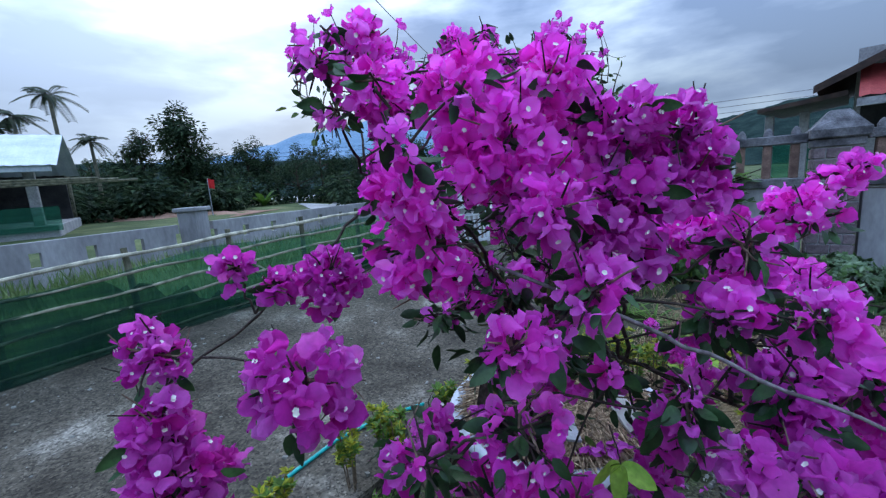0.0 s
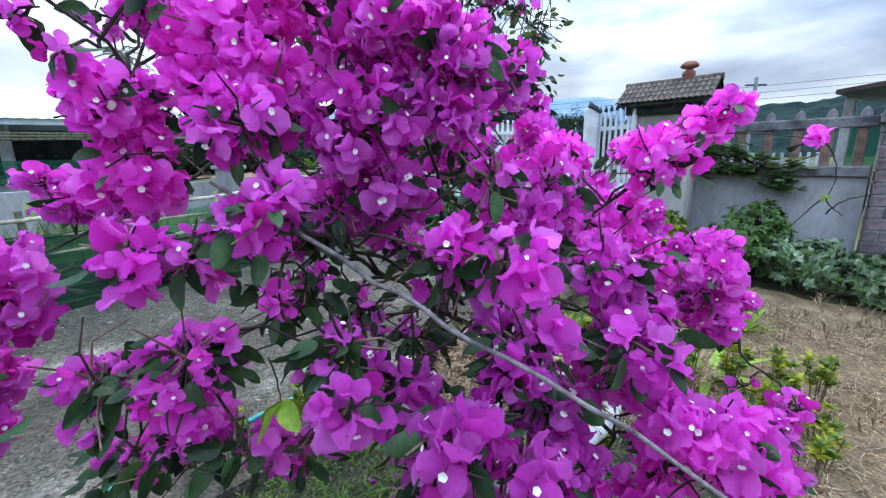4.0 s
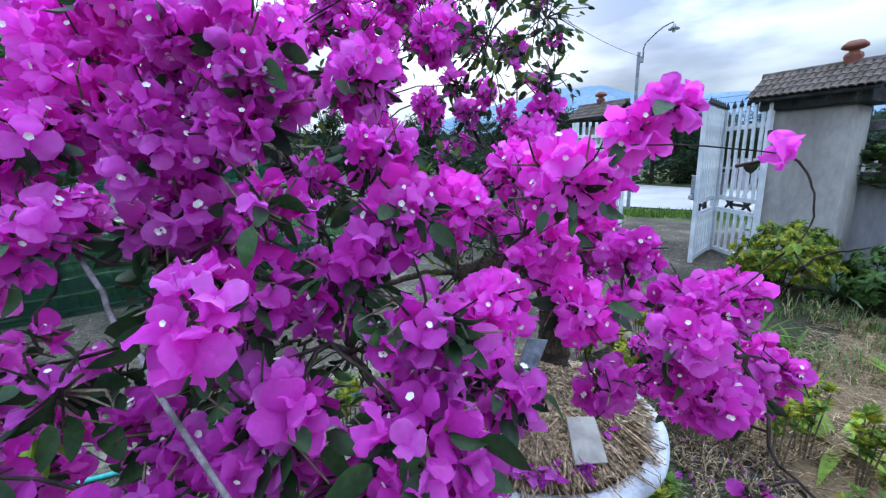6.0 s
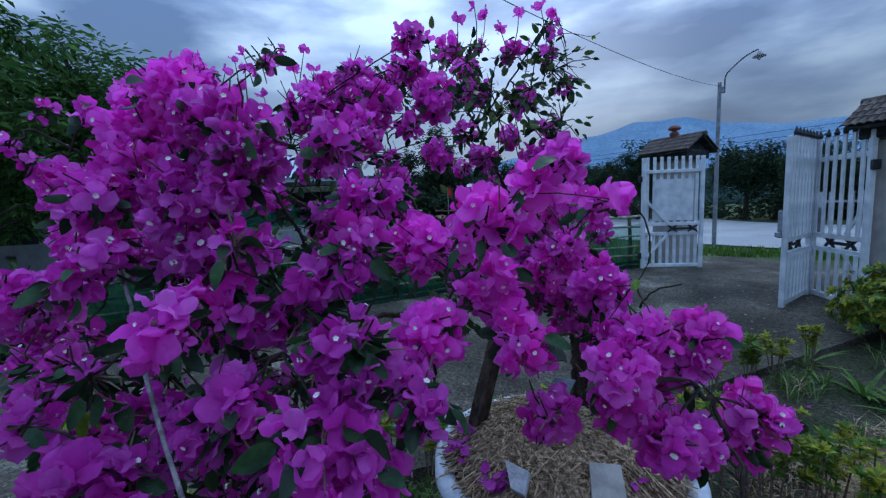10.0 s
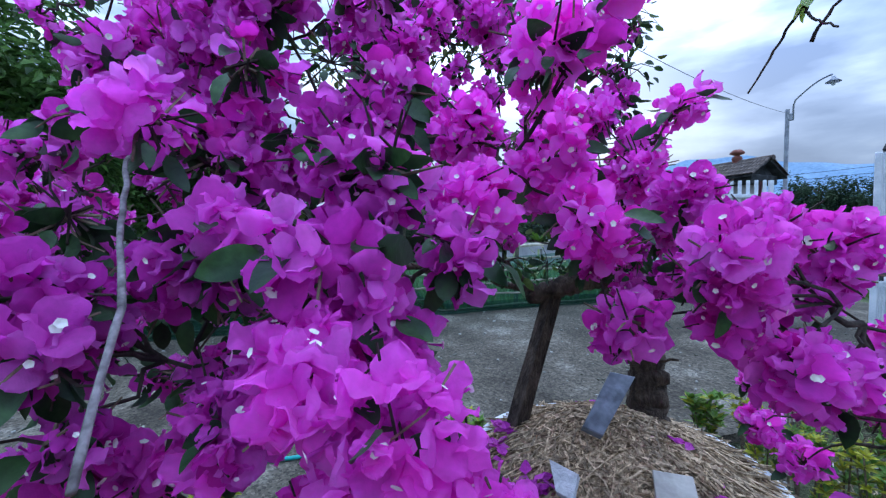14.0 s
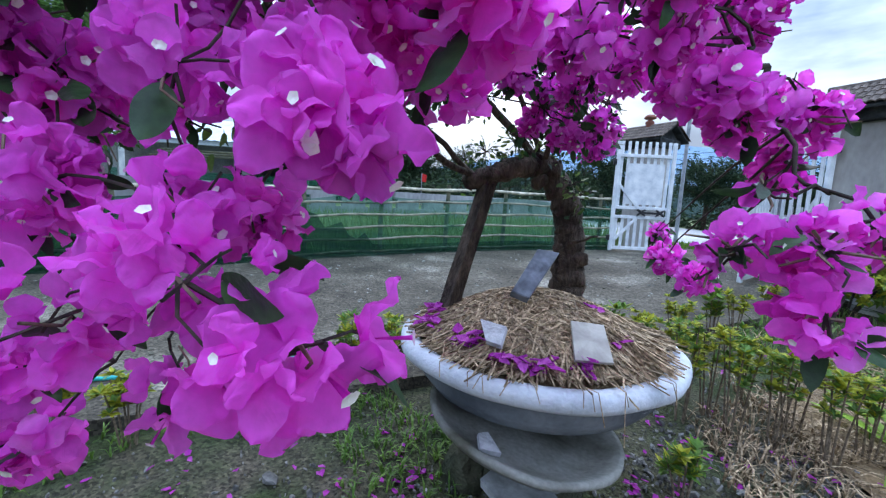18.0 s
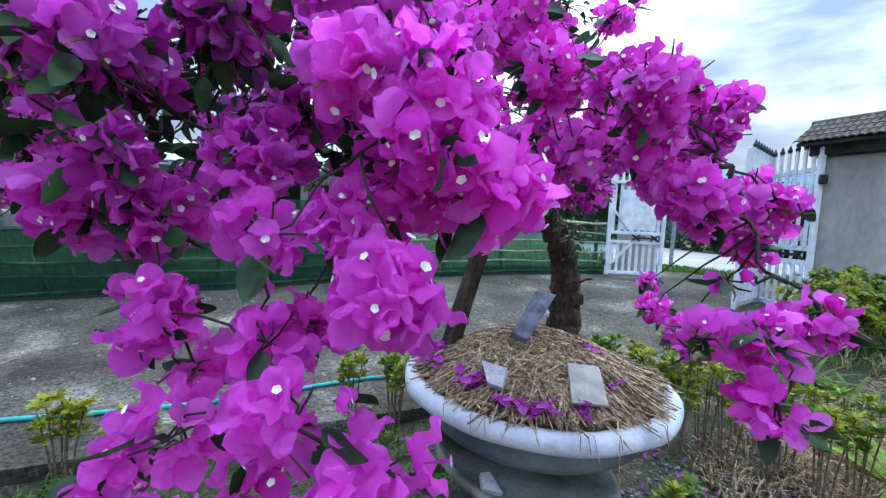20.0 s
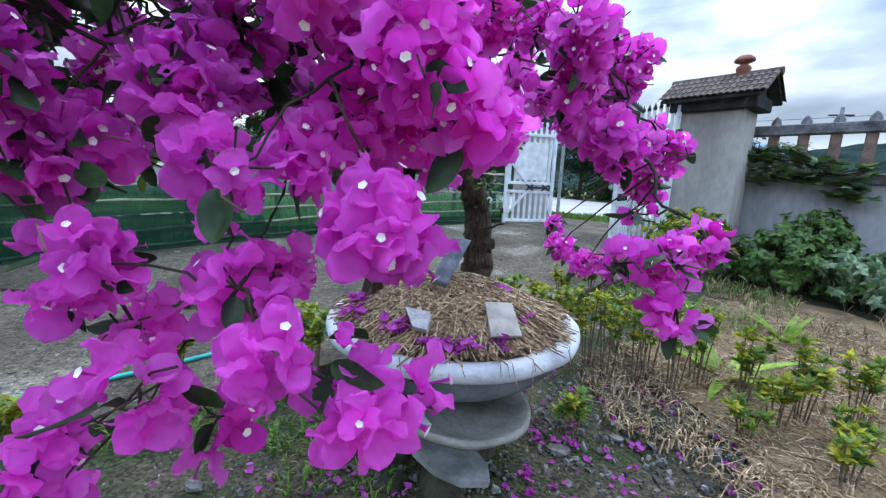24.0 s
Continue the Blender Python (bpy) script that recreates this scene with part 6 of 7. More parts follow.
def wall_run(a, b, h, th_name="wall_panel"):
    a, b = Vector(a), Vector(b)
    d = (b - a)
    L = d.length
    d /= L
    yaw = math.degrees(math.atan2(d.y, d.x))
    z0 = gz(a.x, a.y)
    z1 = gz(b.x, b.y)
    n = max(2, int(L / 0.62))
    m0 = pose(a.x, a.y, min(z0, z1) - 0.15, 0, 0, yaw)
    part(th_name, Geo().box((L, 0.12, h * 0.62 + 0.15), T(L / 2, 0, (h * 0.62 + 0.15) / 2)).box((L, 0.12, h * 0.16), T(L / 2, 0, h * 0.92 + 0.15)), M["plaster_wall"], gw, m=m0)
    for i in range(n):
        w = L / n - 0.13
        part("wall_block", Geo().box((w, 0.118, h * 0.22), T((i + 0.5) * L / n, 0, h * 0.73 + 0.15)), M["plaster_wall"], gw, m=m0)


wall_run((-10.05, -1.93), (-5.1, 6.72), 0.95)
wall_run((-4.8, 7.24), (-2.25, 11.67), 0.95)
part("wall_post", Geo().box((0.36, 0.36, 1.45), T(-4.95, 6.98, gz(-4.95, 6.98) + 0.45), 0.02).box((0.44, 0.44, 0.07), T(-4.95, 6.98, gz(-4.95, 6.98) + 1.2), 0.01), M["plaster_wall"], gw, "square wall post with cap")


# ---------- buildings ----------
def post_house(x, y, yaw):
    """Low house with a pale sheet roof on posts, dark inside, green netting at its foot."""
    z0 = gz(x, y)
    th = thing("house", pose(x, y, z0, 0, 0, yaw), "low grey house with a pale blue sheet-metal roof", "house", "", "structure")
    part("floor_slab", Geo().box((9, 7, 0.5), T(-4.3, 3.5, 0.1), 0.03), M["house_wall"], th)
    for px in (-0.25, -2.6, -5.0, -8.4):
        part("post", Geo().box((0.26, 0.26, 1.85), T(px, 0.3, 1.12), 0.02), M["house_wall"], th)
    part("back_wall", Geo().box((8.6, 0.2, 2.1), T(-4.3, 6.6, 1.25)), M["dark_in"], th)
    part("inner_wall", Geo().box((5.0, 0.2, 2.0), T(-6.2, 2.2, 1.25)), M["house_wall"], th)
    part("fascia", Geo().box((9.3, 0.12, 0.20), T(-4.3, -0.28, 2.07), 0.02), M["roof_sheet"], th)
    g = Geo()
    for i in range(61):
        q = i / 60
        zz = 0.02 * (i % 2)
        g.v += [(-9.1 + 9.6 * q, -0.45, 2.15 + zz), (-9.1 + 9.6 * q, 3.0, 3.45 + zz), (-9.1 + 9.6 * q, 6.6, 2.15 + zz)]
    g.f += [(i * 3 + k, i * 3 + 3 + k, i * 3 + 4 + k, i * 3 + 1 + k) for i in range(60) for k in (0, 1)]
    g.mi += [0] * 120
    part("roof", g, M["roof_sheet"], th, "pale blue corrugated roof")
    part("netting", Geo().box((9.2, 0.04, 0.75), T(-4.3, -0.1, 0.55)), M["net"], th, "turquoise netting round the porch")
    for k in range(3):
        part("scaffold_pole", Geo().tube([(-6 + 0.2 * k, -0.2, 1.5 + 0.12 * k), (2.4 - 0.5 * k, -0.4, 1.62 + 0.05 * k)], 0.04, 6), M["bamboo_dark"], th)
    return th


post_house(HOUSE[0], HOUSE[1], HOUSE[2])


def right_house():
    x, y, yaw = RHOUSE
    z0 = gz(x, y) - 0.15
    th = thing("house", pose(x, y, z0, 0, 0, yaw), "house with a red tiled porch roof and dark eaves", "house", "", "structure")
    part("wall", Geo().box((7, 5, 3.6), T(3.5, 2.5, 1.8)), M["house_wall"], th)
    part("door", Geo().box((1.0, 0.08, 2.2), T(1.5, -0.03, 1.3), 0.01), M["wood_dark"], th, "dark wooden door")
    part("window", Geo().box((0.5, 0.06, 0.9), T(0.35, -0.02, 2.4), 0.01), M["dark_in"], th)
    g = Geo()
    for i in range(25):
        xx = 0.05 + 3.4 * i / 24
        zz = 0.03 * (i % 2)
        g.v += [(xx, -1.3, 2.55 + zz), (xx, 0.0, 3.25 + zz)]
    g.f += [(2 * i, 2 * i + 2, 2 * i + 3, 2 * i + 1) for i in range(24)]
    g.mi += [0] * 24
    part("porch_roof", g, M["red_sheet"], th, "red ribbed porch roof")
    part("porch_beam", Geo().box((3.5, 0.12, 0.14), T(1.78, -1.28, 2.46)), M["house_wall"], th)
    g = Geo().add([(-0.6, -0.8, 2.92), (-0.6, 5.6, 2.92), (3.5, 5.6, 4.9), (3.5, -0.8, 4.9), (8.2, -0.8, 2.92), (8.2, 5.6, 2.92)], [(0, 3, 2, 1), (3, 4, 5, 2)])
    g.add([(-0.6, -0.8, 2.77), (3.5, -0.8, 4.75), (8.2, -0.8, 2.77), (-0.6, -0.8, 2.92), (3.5, -0.8, 4.9), (8.2, -0.8, 2.92)], [(0, 1, 4, 3), (1, 2, 5, 4)])
    part("roof", g, M["wood_dark"], th, "dark gabled roof")
    g = Geo().add([(-1.5, -0.6, 2.62), (-0.1, -0.6, 2.78), (-0.1, 4.5, 3.0), (-1.5, 4.5, 2.82), (-1.5, -0.6, 2.54), (-0.1, -0.6, 2.68), (-0.1, 4.5, 2.9), (-1.5, 4.5, 2.72)], [(0, 1, 2, 3), (7, 6, 5, 4), (0, 4, 5, 1), (3, 2, 6, 7), (0, 3, 7, 4)])
    part("carport_roof", g, M["wood_dark"], th, "dark flat carport roof")
    for px in (-1.35, -0.75):
        part("carport_post", Geo().box((0.16, 0.16, 2.6), T(px, 0.1, 1.2), 0.01), M["house_wall"], th)
    part("carport_back", Geo().box((1.6, 0.1, 2.0), T(-1.0, 4.2, 1.2)), M["net"], th)


right_house()


def cottage(x, y, yaw, w, label):
    z0 = gz(x, y)
    th = thing("cottage", pose(x, y, z0, 0, 0, yaw), label, "cottage", "", "structure")
    part("wall", Geo().box((w, 3, 2.0), T(0, 1.5, 1.0)), M["house_wall"], th)
    part("roof", Geo().add([(-w / 2 - 0.4, -1.2, 1.75), (w / 2 + 0.4, -1.2, 1.75), (w / 2 + 0.4, 1.5, 3.0), (-w / 2 - 0.4, 1.5, 3.0), (-w / 2 - 0.4, 4, 1.75), (w / 2 + 0.4, 4, 1.75)], [(0, 1, 2, 3), (3, 2, 5, 4)]), M["tile"], th, "dark low tiled roof")
    for k in range(4):
        part("porch_post", Geo().box((0.14, 0.14, 1.8), T(-w / 2 + w * k / 3, -1.0, 0.9), 0.01), M["white"], th)
    part("doorway", Geo().box((1.0, 0.06, 1.7), T(0.4, -0.02, 0.9)), M["dark_in"], th)


cottage(COTTAGE[0], COTTAGE[1], COTTAGE[2], 7.0, "low cottage with white porch posts under trees")


# ---------- trees ----------
def crown_tufts(ln, wd, count, mt):
    g = Geo()
    for _ in range(count):
        d = Vector([random.gauss(0, 1) for _ in range(3)]).normalized()
        p = d * random.uniform(0.1, 0.5)
        L = ln * random.uniform(0.7, 1.2)
        vs = [(0, 0, 0), (L * 0.45, wd * 0.5, 0.02), (L, 0, -L * 0.15), (L * 0.45, -wd * 0.5, 0.02)]
        g.add(vs, [(0, 1, 2), (0, 2, 3)], T(*p) @ frame_x((d.x, d.y, d.z * 0.4 - 0.25), random.uniform(-0.6, 0.6)))
    return g, mt


random.seed(41)
CLUMPS = [crown_tufts(0.26, 0.12, 60, M["tree_leaf"]) for _ in range(4)]
CLUMPS_NEAR = [crown_tufts(0.25, 0.105, 44, M["near_tree"]) for _ in range(4)]


def tree_at(x, y, h, w, clumps, count, label, trunk=0.13, size=1.0, low=0.3, group=""):
    z0 = gz(x, y)
    th = thing("tree", T(x, y, z0), label, "tree", group)
    part("trunk", Geo().tube([(0, 0, -0.2), (0.05, 0.03, h * 0.3), (-0.04, 0.05, h * 0.6), (0.02, 0, h * 0.9)], [trunk, trunk * 0.8, trunk * 0.5, trunk * 0.15], 8), M["bark"], th)
    for k in range(7):
        a, q = k * 2.4, random.uniform(low, 0.8)
        e2 = Vector((math.cos(a) * w * 0.38, math.sin(a) * w * 0.38, h * (q + 0.15)))
        part("limb", Geo().tube([(0, 0, h * q), (e2.x * 0.5, e2.y * 0.5, h * (q + 0.09)), e2], [trunk * 0.45, trunk * 0.3, trunk * 0.1], 6), M["bark"], th)
    items = []
    for k in range(count):
        zz, a = random.uniform(-1, 1), random.uniform(0, 6.28)
        rr = math.sqrt(1 - zz * zz)
        q = random.uniform(0.35, 1.0) * (1 + 0.35 * noise.noise((math.cos(a) * 1.7 + x, math.sin(a) * 1.7 + y, zz * 1.7)))
        p = Vector((math.cos(a) * rr * w / 2 * q, math.sin(a) * rr * w / 2 * q, h * (low + (1 - low) * 0.5) + zz * h * (1 - low) * 0.5 * q))
        s = size * random.uniform(0.7, 1.25)
        items.append((random.choice(clumps)[0], T(*p) @ Euler((random.uniform(-0.4, 0.4), random.uniform(-0.4, 0.4), random.uniform(0, 6.28))).to_matrix().to_4x4() @ Matrix.Scale(s, 4)))
    joined("crown", items, clumps[0][1], th)
    return th


for x, y, h, w, c, kk in TREES:
    tree_at(x, y, h, w, CLUMPS_NEAR if kk else CLUMPS, c, "leafy green tree beside the fence" if kk else "dark roadside tree with an open uneven crown", 0.13, 0.72 if kk else 0.95 * h / 6, 0.12 if kk else 0.25, "background trees")


# the dark undergrowth that fills the ground between the far trunks
random.seed(43)
thicket = thing("thicket", Matrix.Identity(4), "dark tangled undergrowth between the far trees", "bushes", "", "stuff")
items = []
for k in range(560):
    az, dist = radians(random.uniform(-54, 26)), random.uniform(25, 33)
    x, y = math.sin(az) * dist, math.cos(az) * dist
    if abs(math.degrees(az) + 23) < 6 and dist < 31:
        continue
    if -15 < math.degrees(az) < 5 and k % 3:
        continue
    top = (1.5 if not -15 < math.degrees(az) < 5 else 0.5) + 1.3 * noise.noise((x * 0.3, y * 0.3, 4))
    items.append((random.choice(CLUMPS)[0], T(x, y, gz(x, y) + random.uniform(0.1, max(0.5, top))) @ Euler((0, 0, random.uniform(0, 6.28))).to_matrix().to_4x4() @ Matrix.Scale(random.uniform(1.1, 1.9), 4)))
joined("foliage", items, CLUMPS[0][1], thicket)


def palm(x, y, h):
    z0 = gz(x, y)
    th = thing("areca_palm", T(x, y, z0), "tall slender palm with drooping dark fronds", "palm tree", "palms")
    part("trunk", Geo().tube([(0, 0, -0.2), (0.1, 0, h * 0.5), (0.0, 0.05, h)], [0.12, 0.09, 0.07], 8), M["bamboo_dark"], th)
    for k in range(11):
        a, el = k * 2.4, random.uniform(-0.2, 1.0)
        L = h * 0.15 * random.uniform(0.85, 1.15) + 0.4
        g = Geo()
        sp = [Vector((L * q * math.cos(el), 0, L * (q * math.sin(el) - 0.55 * q * q))) for q in (0, 0.2, 0.4, 0.6, 0.8, 1.0)]
        g.tube(sp, [0.025, 0.02, 0.018, 0.014, 0.01, 0.006], 4)
        for i in range(16):
            q = 0.12 + 0.86 * i / 15
            j = min(4, int(q * 5))
            p = sp[j].lerp(sp[j + 1], q * 5 - j)
            for s in (-1, 1):
                ll = L * 0.30 * (1 - 0.5 * abs(q - 0.45))
                g.add([p, p + Vector((0.05, s * ll * 0.5, 0.02)), p + Vector((0.22 * ll + 0.06, s * ll * 0.85, -0.35 * ll)), p + Vector((0.10, s * ll * 0.45, -0.02))], [(0, 1, 2, 3)])
        part("frond", g, M["palm_leaf"], th, m=T(0, 0.05, h) @ Matrix.Rotation(a, 4, "Z"))


for x, y, h in PALMS:
    palm(x, y, h)


def banana(x, y, h):
    blades("banana_plant", x, y, 9, h, h * 0.22, "shrub_green", "broad-leaved banana plant by the road", "banana plant", 0.9, 1.35)


for x, y, h in BANANAS:
    banana(x, y, h)

# fences, flag and earth far off
mound = thing("earth_heap", T(-17, 20.5, gz(-17, 20.5)), "bare heap of reddish earth by the road", "earth heap")
g = Geo()
for i in range(41):
    for j in range(15):
        q, w = i / 20 - 1, j / 7 - 1
        g.v.append((q * 6.5, w * 2.4, -0.1 + (1 - q * q) * (1 - w * w) * (0.16 + 0.35 * abs(noise.noise((q * 2.2, w * 1.5, 3))) + 0.25 * noise.noise((q * 8, w * 4, 1)))))
g.f += [(i * 15 + j, i * 15 + 15 + j, i * 15 + 16 + j, i * 15 + j + 1) for i in range(40) for j in range(14)]
g.mi += [0] * len(g.f)
part("heap_body", g, M["redsoil"], mound, smooth=True)
fl = thing("flag", T(-11.9, 18.6, gz(-11.9, 18.6)), "small red flag on a pole", "flag")
part("pole", Geo().tube([(0, 0, 0), (0, 0, 1.75)], 0.025, 6), M["steel"], fl)
part("cloth", Geo().add([(0, 0, 1.72), (0.28, 0.06, 1.64), (0.26, 0.04, 1.24), (0, 0, 1.30), (0.14, -0.05, 1.69), (0.14, -0.04, 1.27)], [(0, 4, 5, 3), (4, 1, 2, 5)]), M["flag"], fl, "red cloth")
pf = thing("picket_fence", Matrix.Identity(4), "pale picket fence across the road", "fence")
for k in range(34):
    x, y = 3.2 + k * 0.26, 20.0 - k * 0.07
    part("picket", Geo().box((0.11, 0.04, 1.3), T(x, y, gz(x, y) + 0.6), 0.01), M["plaster_wall"], pf)
part("rail", Geo().box((8.9, 0.05, 0.08), T(7.5, 18.9, gz(7, 19) + 0.9) @ Matrix.Rotation(-0.262, 4, "Z")), M["plaster_wall"], pf)


# ---------- woods and mountains ----------
def ridge_sheet(name, az0, az1, dist, heights, mt, label, rough, seed, steps=160, base=0.3, tree=0.0):
    """A long ridge in one sheet; its skyline follows a few heights and carries tree tops."""
    g = Geo()
    rows_n = 8
    for i in range(steps + 1):
        q = i / steps
        az = radians(az0 + (az1 - az0) * q)
        f = q * (len(heights) - 1)
        j = min(len(heights) - 2, int(f))
        hh = heights[j] + (heights[j + 1] - heights[j]) * smooth01(f - j)
        hh += rough * (noise.noise((q * 14, seed, 0)) + 0.5 * noise.noise((q * 45, seed, 2))) + tree * abs(noise.noise((q * 160, seed, 5)))
        for k in range(rows_n + 1):
            v = k / rows_n
            d = dist * (1 + 0.5 * v) + dist * 0.03 * noise.noise((q * 22, v * 4, seed))
            g.v.append((math.sin(az) * d, math.cos(az) * d, base + (hh - base) * (v ** 0.8)))
    w = rows_n + 1
    g.f += [(i * w + k, i * w + w + k, i * w + w + k + 1, i * w + k + 1) for i in range(steps) for k in range(rows_n)]
    g.mi += [0] * (steps * rows_n)
    return tagged(part(name, g, mt, smooth=True), label, "hills", "", "structure")


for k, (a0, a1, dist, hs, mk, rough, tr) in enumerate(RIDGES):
    ridge_sheet("backdrop", a0, a1, dist, hs, M[mk], "forested mountains in the distance, coloured blue by haze" if mk == "mountain" else "dark wooded hillside beyond the road", rough, 3.1 * k + 1, tree=tr)


# ---------- bougainvillea ----------
def bract(ln, wd, cup, curl, twist, fine=False):
    """One papery bract: broad ovate with a drawn-out tip, creased along its midrib, its edge ruffled. Runs from the origin along +x."""
    vs, fs = [(0.0, 0.0, 0.0)], []
    us, k = ((0.04, 0.10, 0.18, 0.27, 0.36, 0.45, 0.54, 0.63, 0.72, 0.80, 0.88, 0.95, 1.0), 8) if fine else ((0.08, 0.22, 0.40, 0.58, 0.75, 0.90, 1.0), 4)
    uv = [(0.0, 0.0)]
    ph = random.uniform(0, 6.28)
    for u in us:
        half = wd * 0.5 * ((u ** 0.45) * (1 - u) ** 0.5 / 0.505 if u < 1 else 0.03)
        for j in range(k + 1):
            v = -1 + 2 * j / k
            z = cup * abs(v) * half + curl * (u ** 2) * ln + 0.10 * ln * math.sin(ph + 8 * u + 3.6 * v) * abs(v) + 0.05 * ln * math.sin(ph * 3 + 17 * u) * v * v + 0.03 * ln * math.sin(ph * 2 + 11 * u)
            vs.append((u * ln - 0.05 * ln * abs(v) * u, v * half + twist * u * u * ln * 0.3, z))
            uv.append((u, v))
    w = k + 1
    fs += [(0, 1 + j + 1, 1 + j) for j in range(k)]
    for i in range(len(us) - 1):
        for j in range(k):
            fs.append((1 + i * w + j, 1 + i * w + j + 1, 1 + (i + 1) * w + j + 1, 1 + (i + 1) * w + j))
    return vs, fs, uv


def leaf(ln, wd, fold, droop, fine=False):
    """An ovate leaf with a drawn-out tip, folded along its midrib, its margin gently waved."""
    vs, fs = [], []
    us, across = ((0.0, 0.06, 0.14, 0.24, 0.35, 0.47, 0.6, 0.72, 0.83, 0.92, 1.0), (-1, -0.55, 0, 0.55, 1)) if fine else ((0.0, 0.15, 0.4, 0.65, 0.85, 1.0), (-1, 0, 1))
    ph = random.uniform(0, 6.28)
    for u in us:
        half = wd * 0.5 * ((u ** 0.55) * (1 - u) ** 0.75 / 0.44 if 0 < u < 1 else 0.02)
        for v in across:
            vs.append((u * ln, v * half, abs(v) ** 0.8 * fold * half - droop * u * u * ln + 0.025 * ln * math.sin(ph + 9 * u) * v * v))
    w = len(across)
    for i in range(len(us) - 1):
        for j in range(w - 1):
            fs.append((i * w + j, i * w + j + 1, (i + 1) * w + j + 1, (i + 1) * w + j))
    return vs, fs


def frame_to(d, spin=0.0):
    q = Vector(d).to_track_quat("X", "Z").to_matrix().to_4x4()
    return q @ Matrix.Rotation(spin, 4, "X")


def stitch(g, vs, fs, m, mi, uv=None):
    """Adds a shape whose vertex 0 is the blossom's common base, vertex 0 of g."""
    b = len(g.v) - 1
    g.v += [tuple(m @ Vector(p)) for p in vs[1:]]
    g.f += [tuple(0 if q == 0 else b + q for q in face_) for face_ in fs]
    g.mi += [mi] * len(fs)
    g.uv += uv[1:] if uv else [(0.5, 0.5)] * (len(vs) - 1)


def blossom(size, white, fine=False):
    """Three bracts in a ring on one base, opening along local +x, with small cream florets inside."""
    g = Geo()
    g.v.append((0.0, 0.0, 0.0))
    g.uv.append((0.0, 0.0))
    for k in range(3):
        spread = random.uniform(0.45, 0.95)
        rot = Matrix.Rotation(2 * math.pi * k / 3 + random.uniform(-0.25, 0.25), 4, "X") @ Matrix.Rotation(-spread, 4, "Y")
        ln = size * random.uniform(0.85, 1.15)
        vs, fs, uv = bract(ln, ln * random.uniform(0.78, 1.0), random.uniform(0.1, 0.5), random.uniform(-0.15, 0.25), random.uniform(-0.4, 0.4), fine)
        stitch(g, vs, fs, rot, 0, uv)
    for k in range(white):
        o = Matrix.Rotation(random.uniform(0, 6.28), 4, "X") @ Matrix.Rotation(-random.uniform(0.05, 0.35), 4, "Y")
        r, tl = size * 0.142, size * random.uniform(0.55, 0.8)
        vs = [(0, 0, 0)] + [(tl, r * 0.3 * math.cos(q * 1.2566), r * 0.3 * math.sin(q * 1.2566)) for q in range(5)]
        vs += [(tl + r * 0.2, (1.0 if q % 2 == 0 else 0.84) * r * math.cos(q * 0.6283), (1.0 if q % 2 == 0 else 0.84) * r * math.sin(q * 0.6283)) for q in range(10)]
        stitch(g, vs, [(0, 1 + q, 1 + (q + 1) % 5) for q in range(5)], o, 0)
        b = len(g.v) - 10
        a = b - 5
        for q in range(5):
            g.f += [(a + q, b + 2 * q, b + 2 * q + 1), (a + q, b + 2 * q + 1, a + (q + 1) % 5), (a + (q + 1) % 5, b + 2 * q + 1, b + (2 * q + 2) % 10)]
            g.mi += [1] * 3
        g.f.append(tuple(a + q for q in range(5)))
        g.mi.append(1)
    return g


random.seed(11)
BLOOM = [blossom(0.0252, 0) for _ in range(9)] + [blossom(0.0252, 1) for _ in range(4)] + [blossom(0.0252, 2)]
BLOOM_ME = [blossom(0.0252, 0 if k < 8 else 1 if k < 13 else 2, True).mesh("blossom", [M["bract"], M["floret"]], True) for k in range(14)]


def leaf_geo(ln, fine=False):
    g = Geo()
    vs, fs = leaf(ln * random.uniform(0.85, 1.15), ln * random.uniform(0.5, 0.64), random.uniform(0.1, 0.4), random.uniform(0.05, 0.3), fine)
    g.add(vs, fs)
    return g


LEAVES = [leaf_geo(0.034) for _ in range(6)]
LEAF_ME = [leaf_geo(0.036, True).mesh("leaf", M["leaf"], True) for _ in range(6)]
YOUNG_ME = [leaf_geo(0.034, True).mesh("leaf", M["leaf_young"], True) for _ in range(6)]


tree = thing("bougainvillea", T(0, 0, 0), "old bonsai bougainvillea in full magenta bloom, trained arching trunk", "bonsai tree")


def bezier(a, b, c, d, k):
    a, b, c, d = (Vector(p) for p in (a, b, c, d))
    return [a * (1 - t) ** 3 + b * 3 * t * (1 - t) ** 2 + c * 3 * t * t * (1 - t) + d * t ** 3 for t in [i / k for i in range(k + 1)]]


def limb(a, b, c, d, r0, r1, name="branch", mt="bark", label="", k=10, n=8, jag=0.0):
    pts = [p + Vector([jag * random.uniform(-1, 1) for _ in range(3)]) * (1 if 0 < i < k else 0) for i, p in enumerate(bezier(a, b, c, d, k))]
    radii = [r0 + (r1 - r0) * i / k for i in range(k + 1)]
    if r0 > 0.03:
        # old wood: swellings and hollows along the stem
        radii = [r * (1 + 0.15 * noise.noise((i * 0.33, r0 * 90, 7)) + 0.10 * noise.noise((i * 0.9, r0 * 40, 2))) for i, r in enumerate(radii)]
    return part(name, Geo().tube(pts, radii, n, wob=0.12), M[mt], tree, label, True)


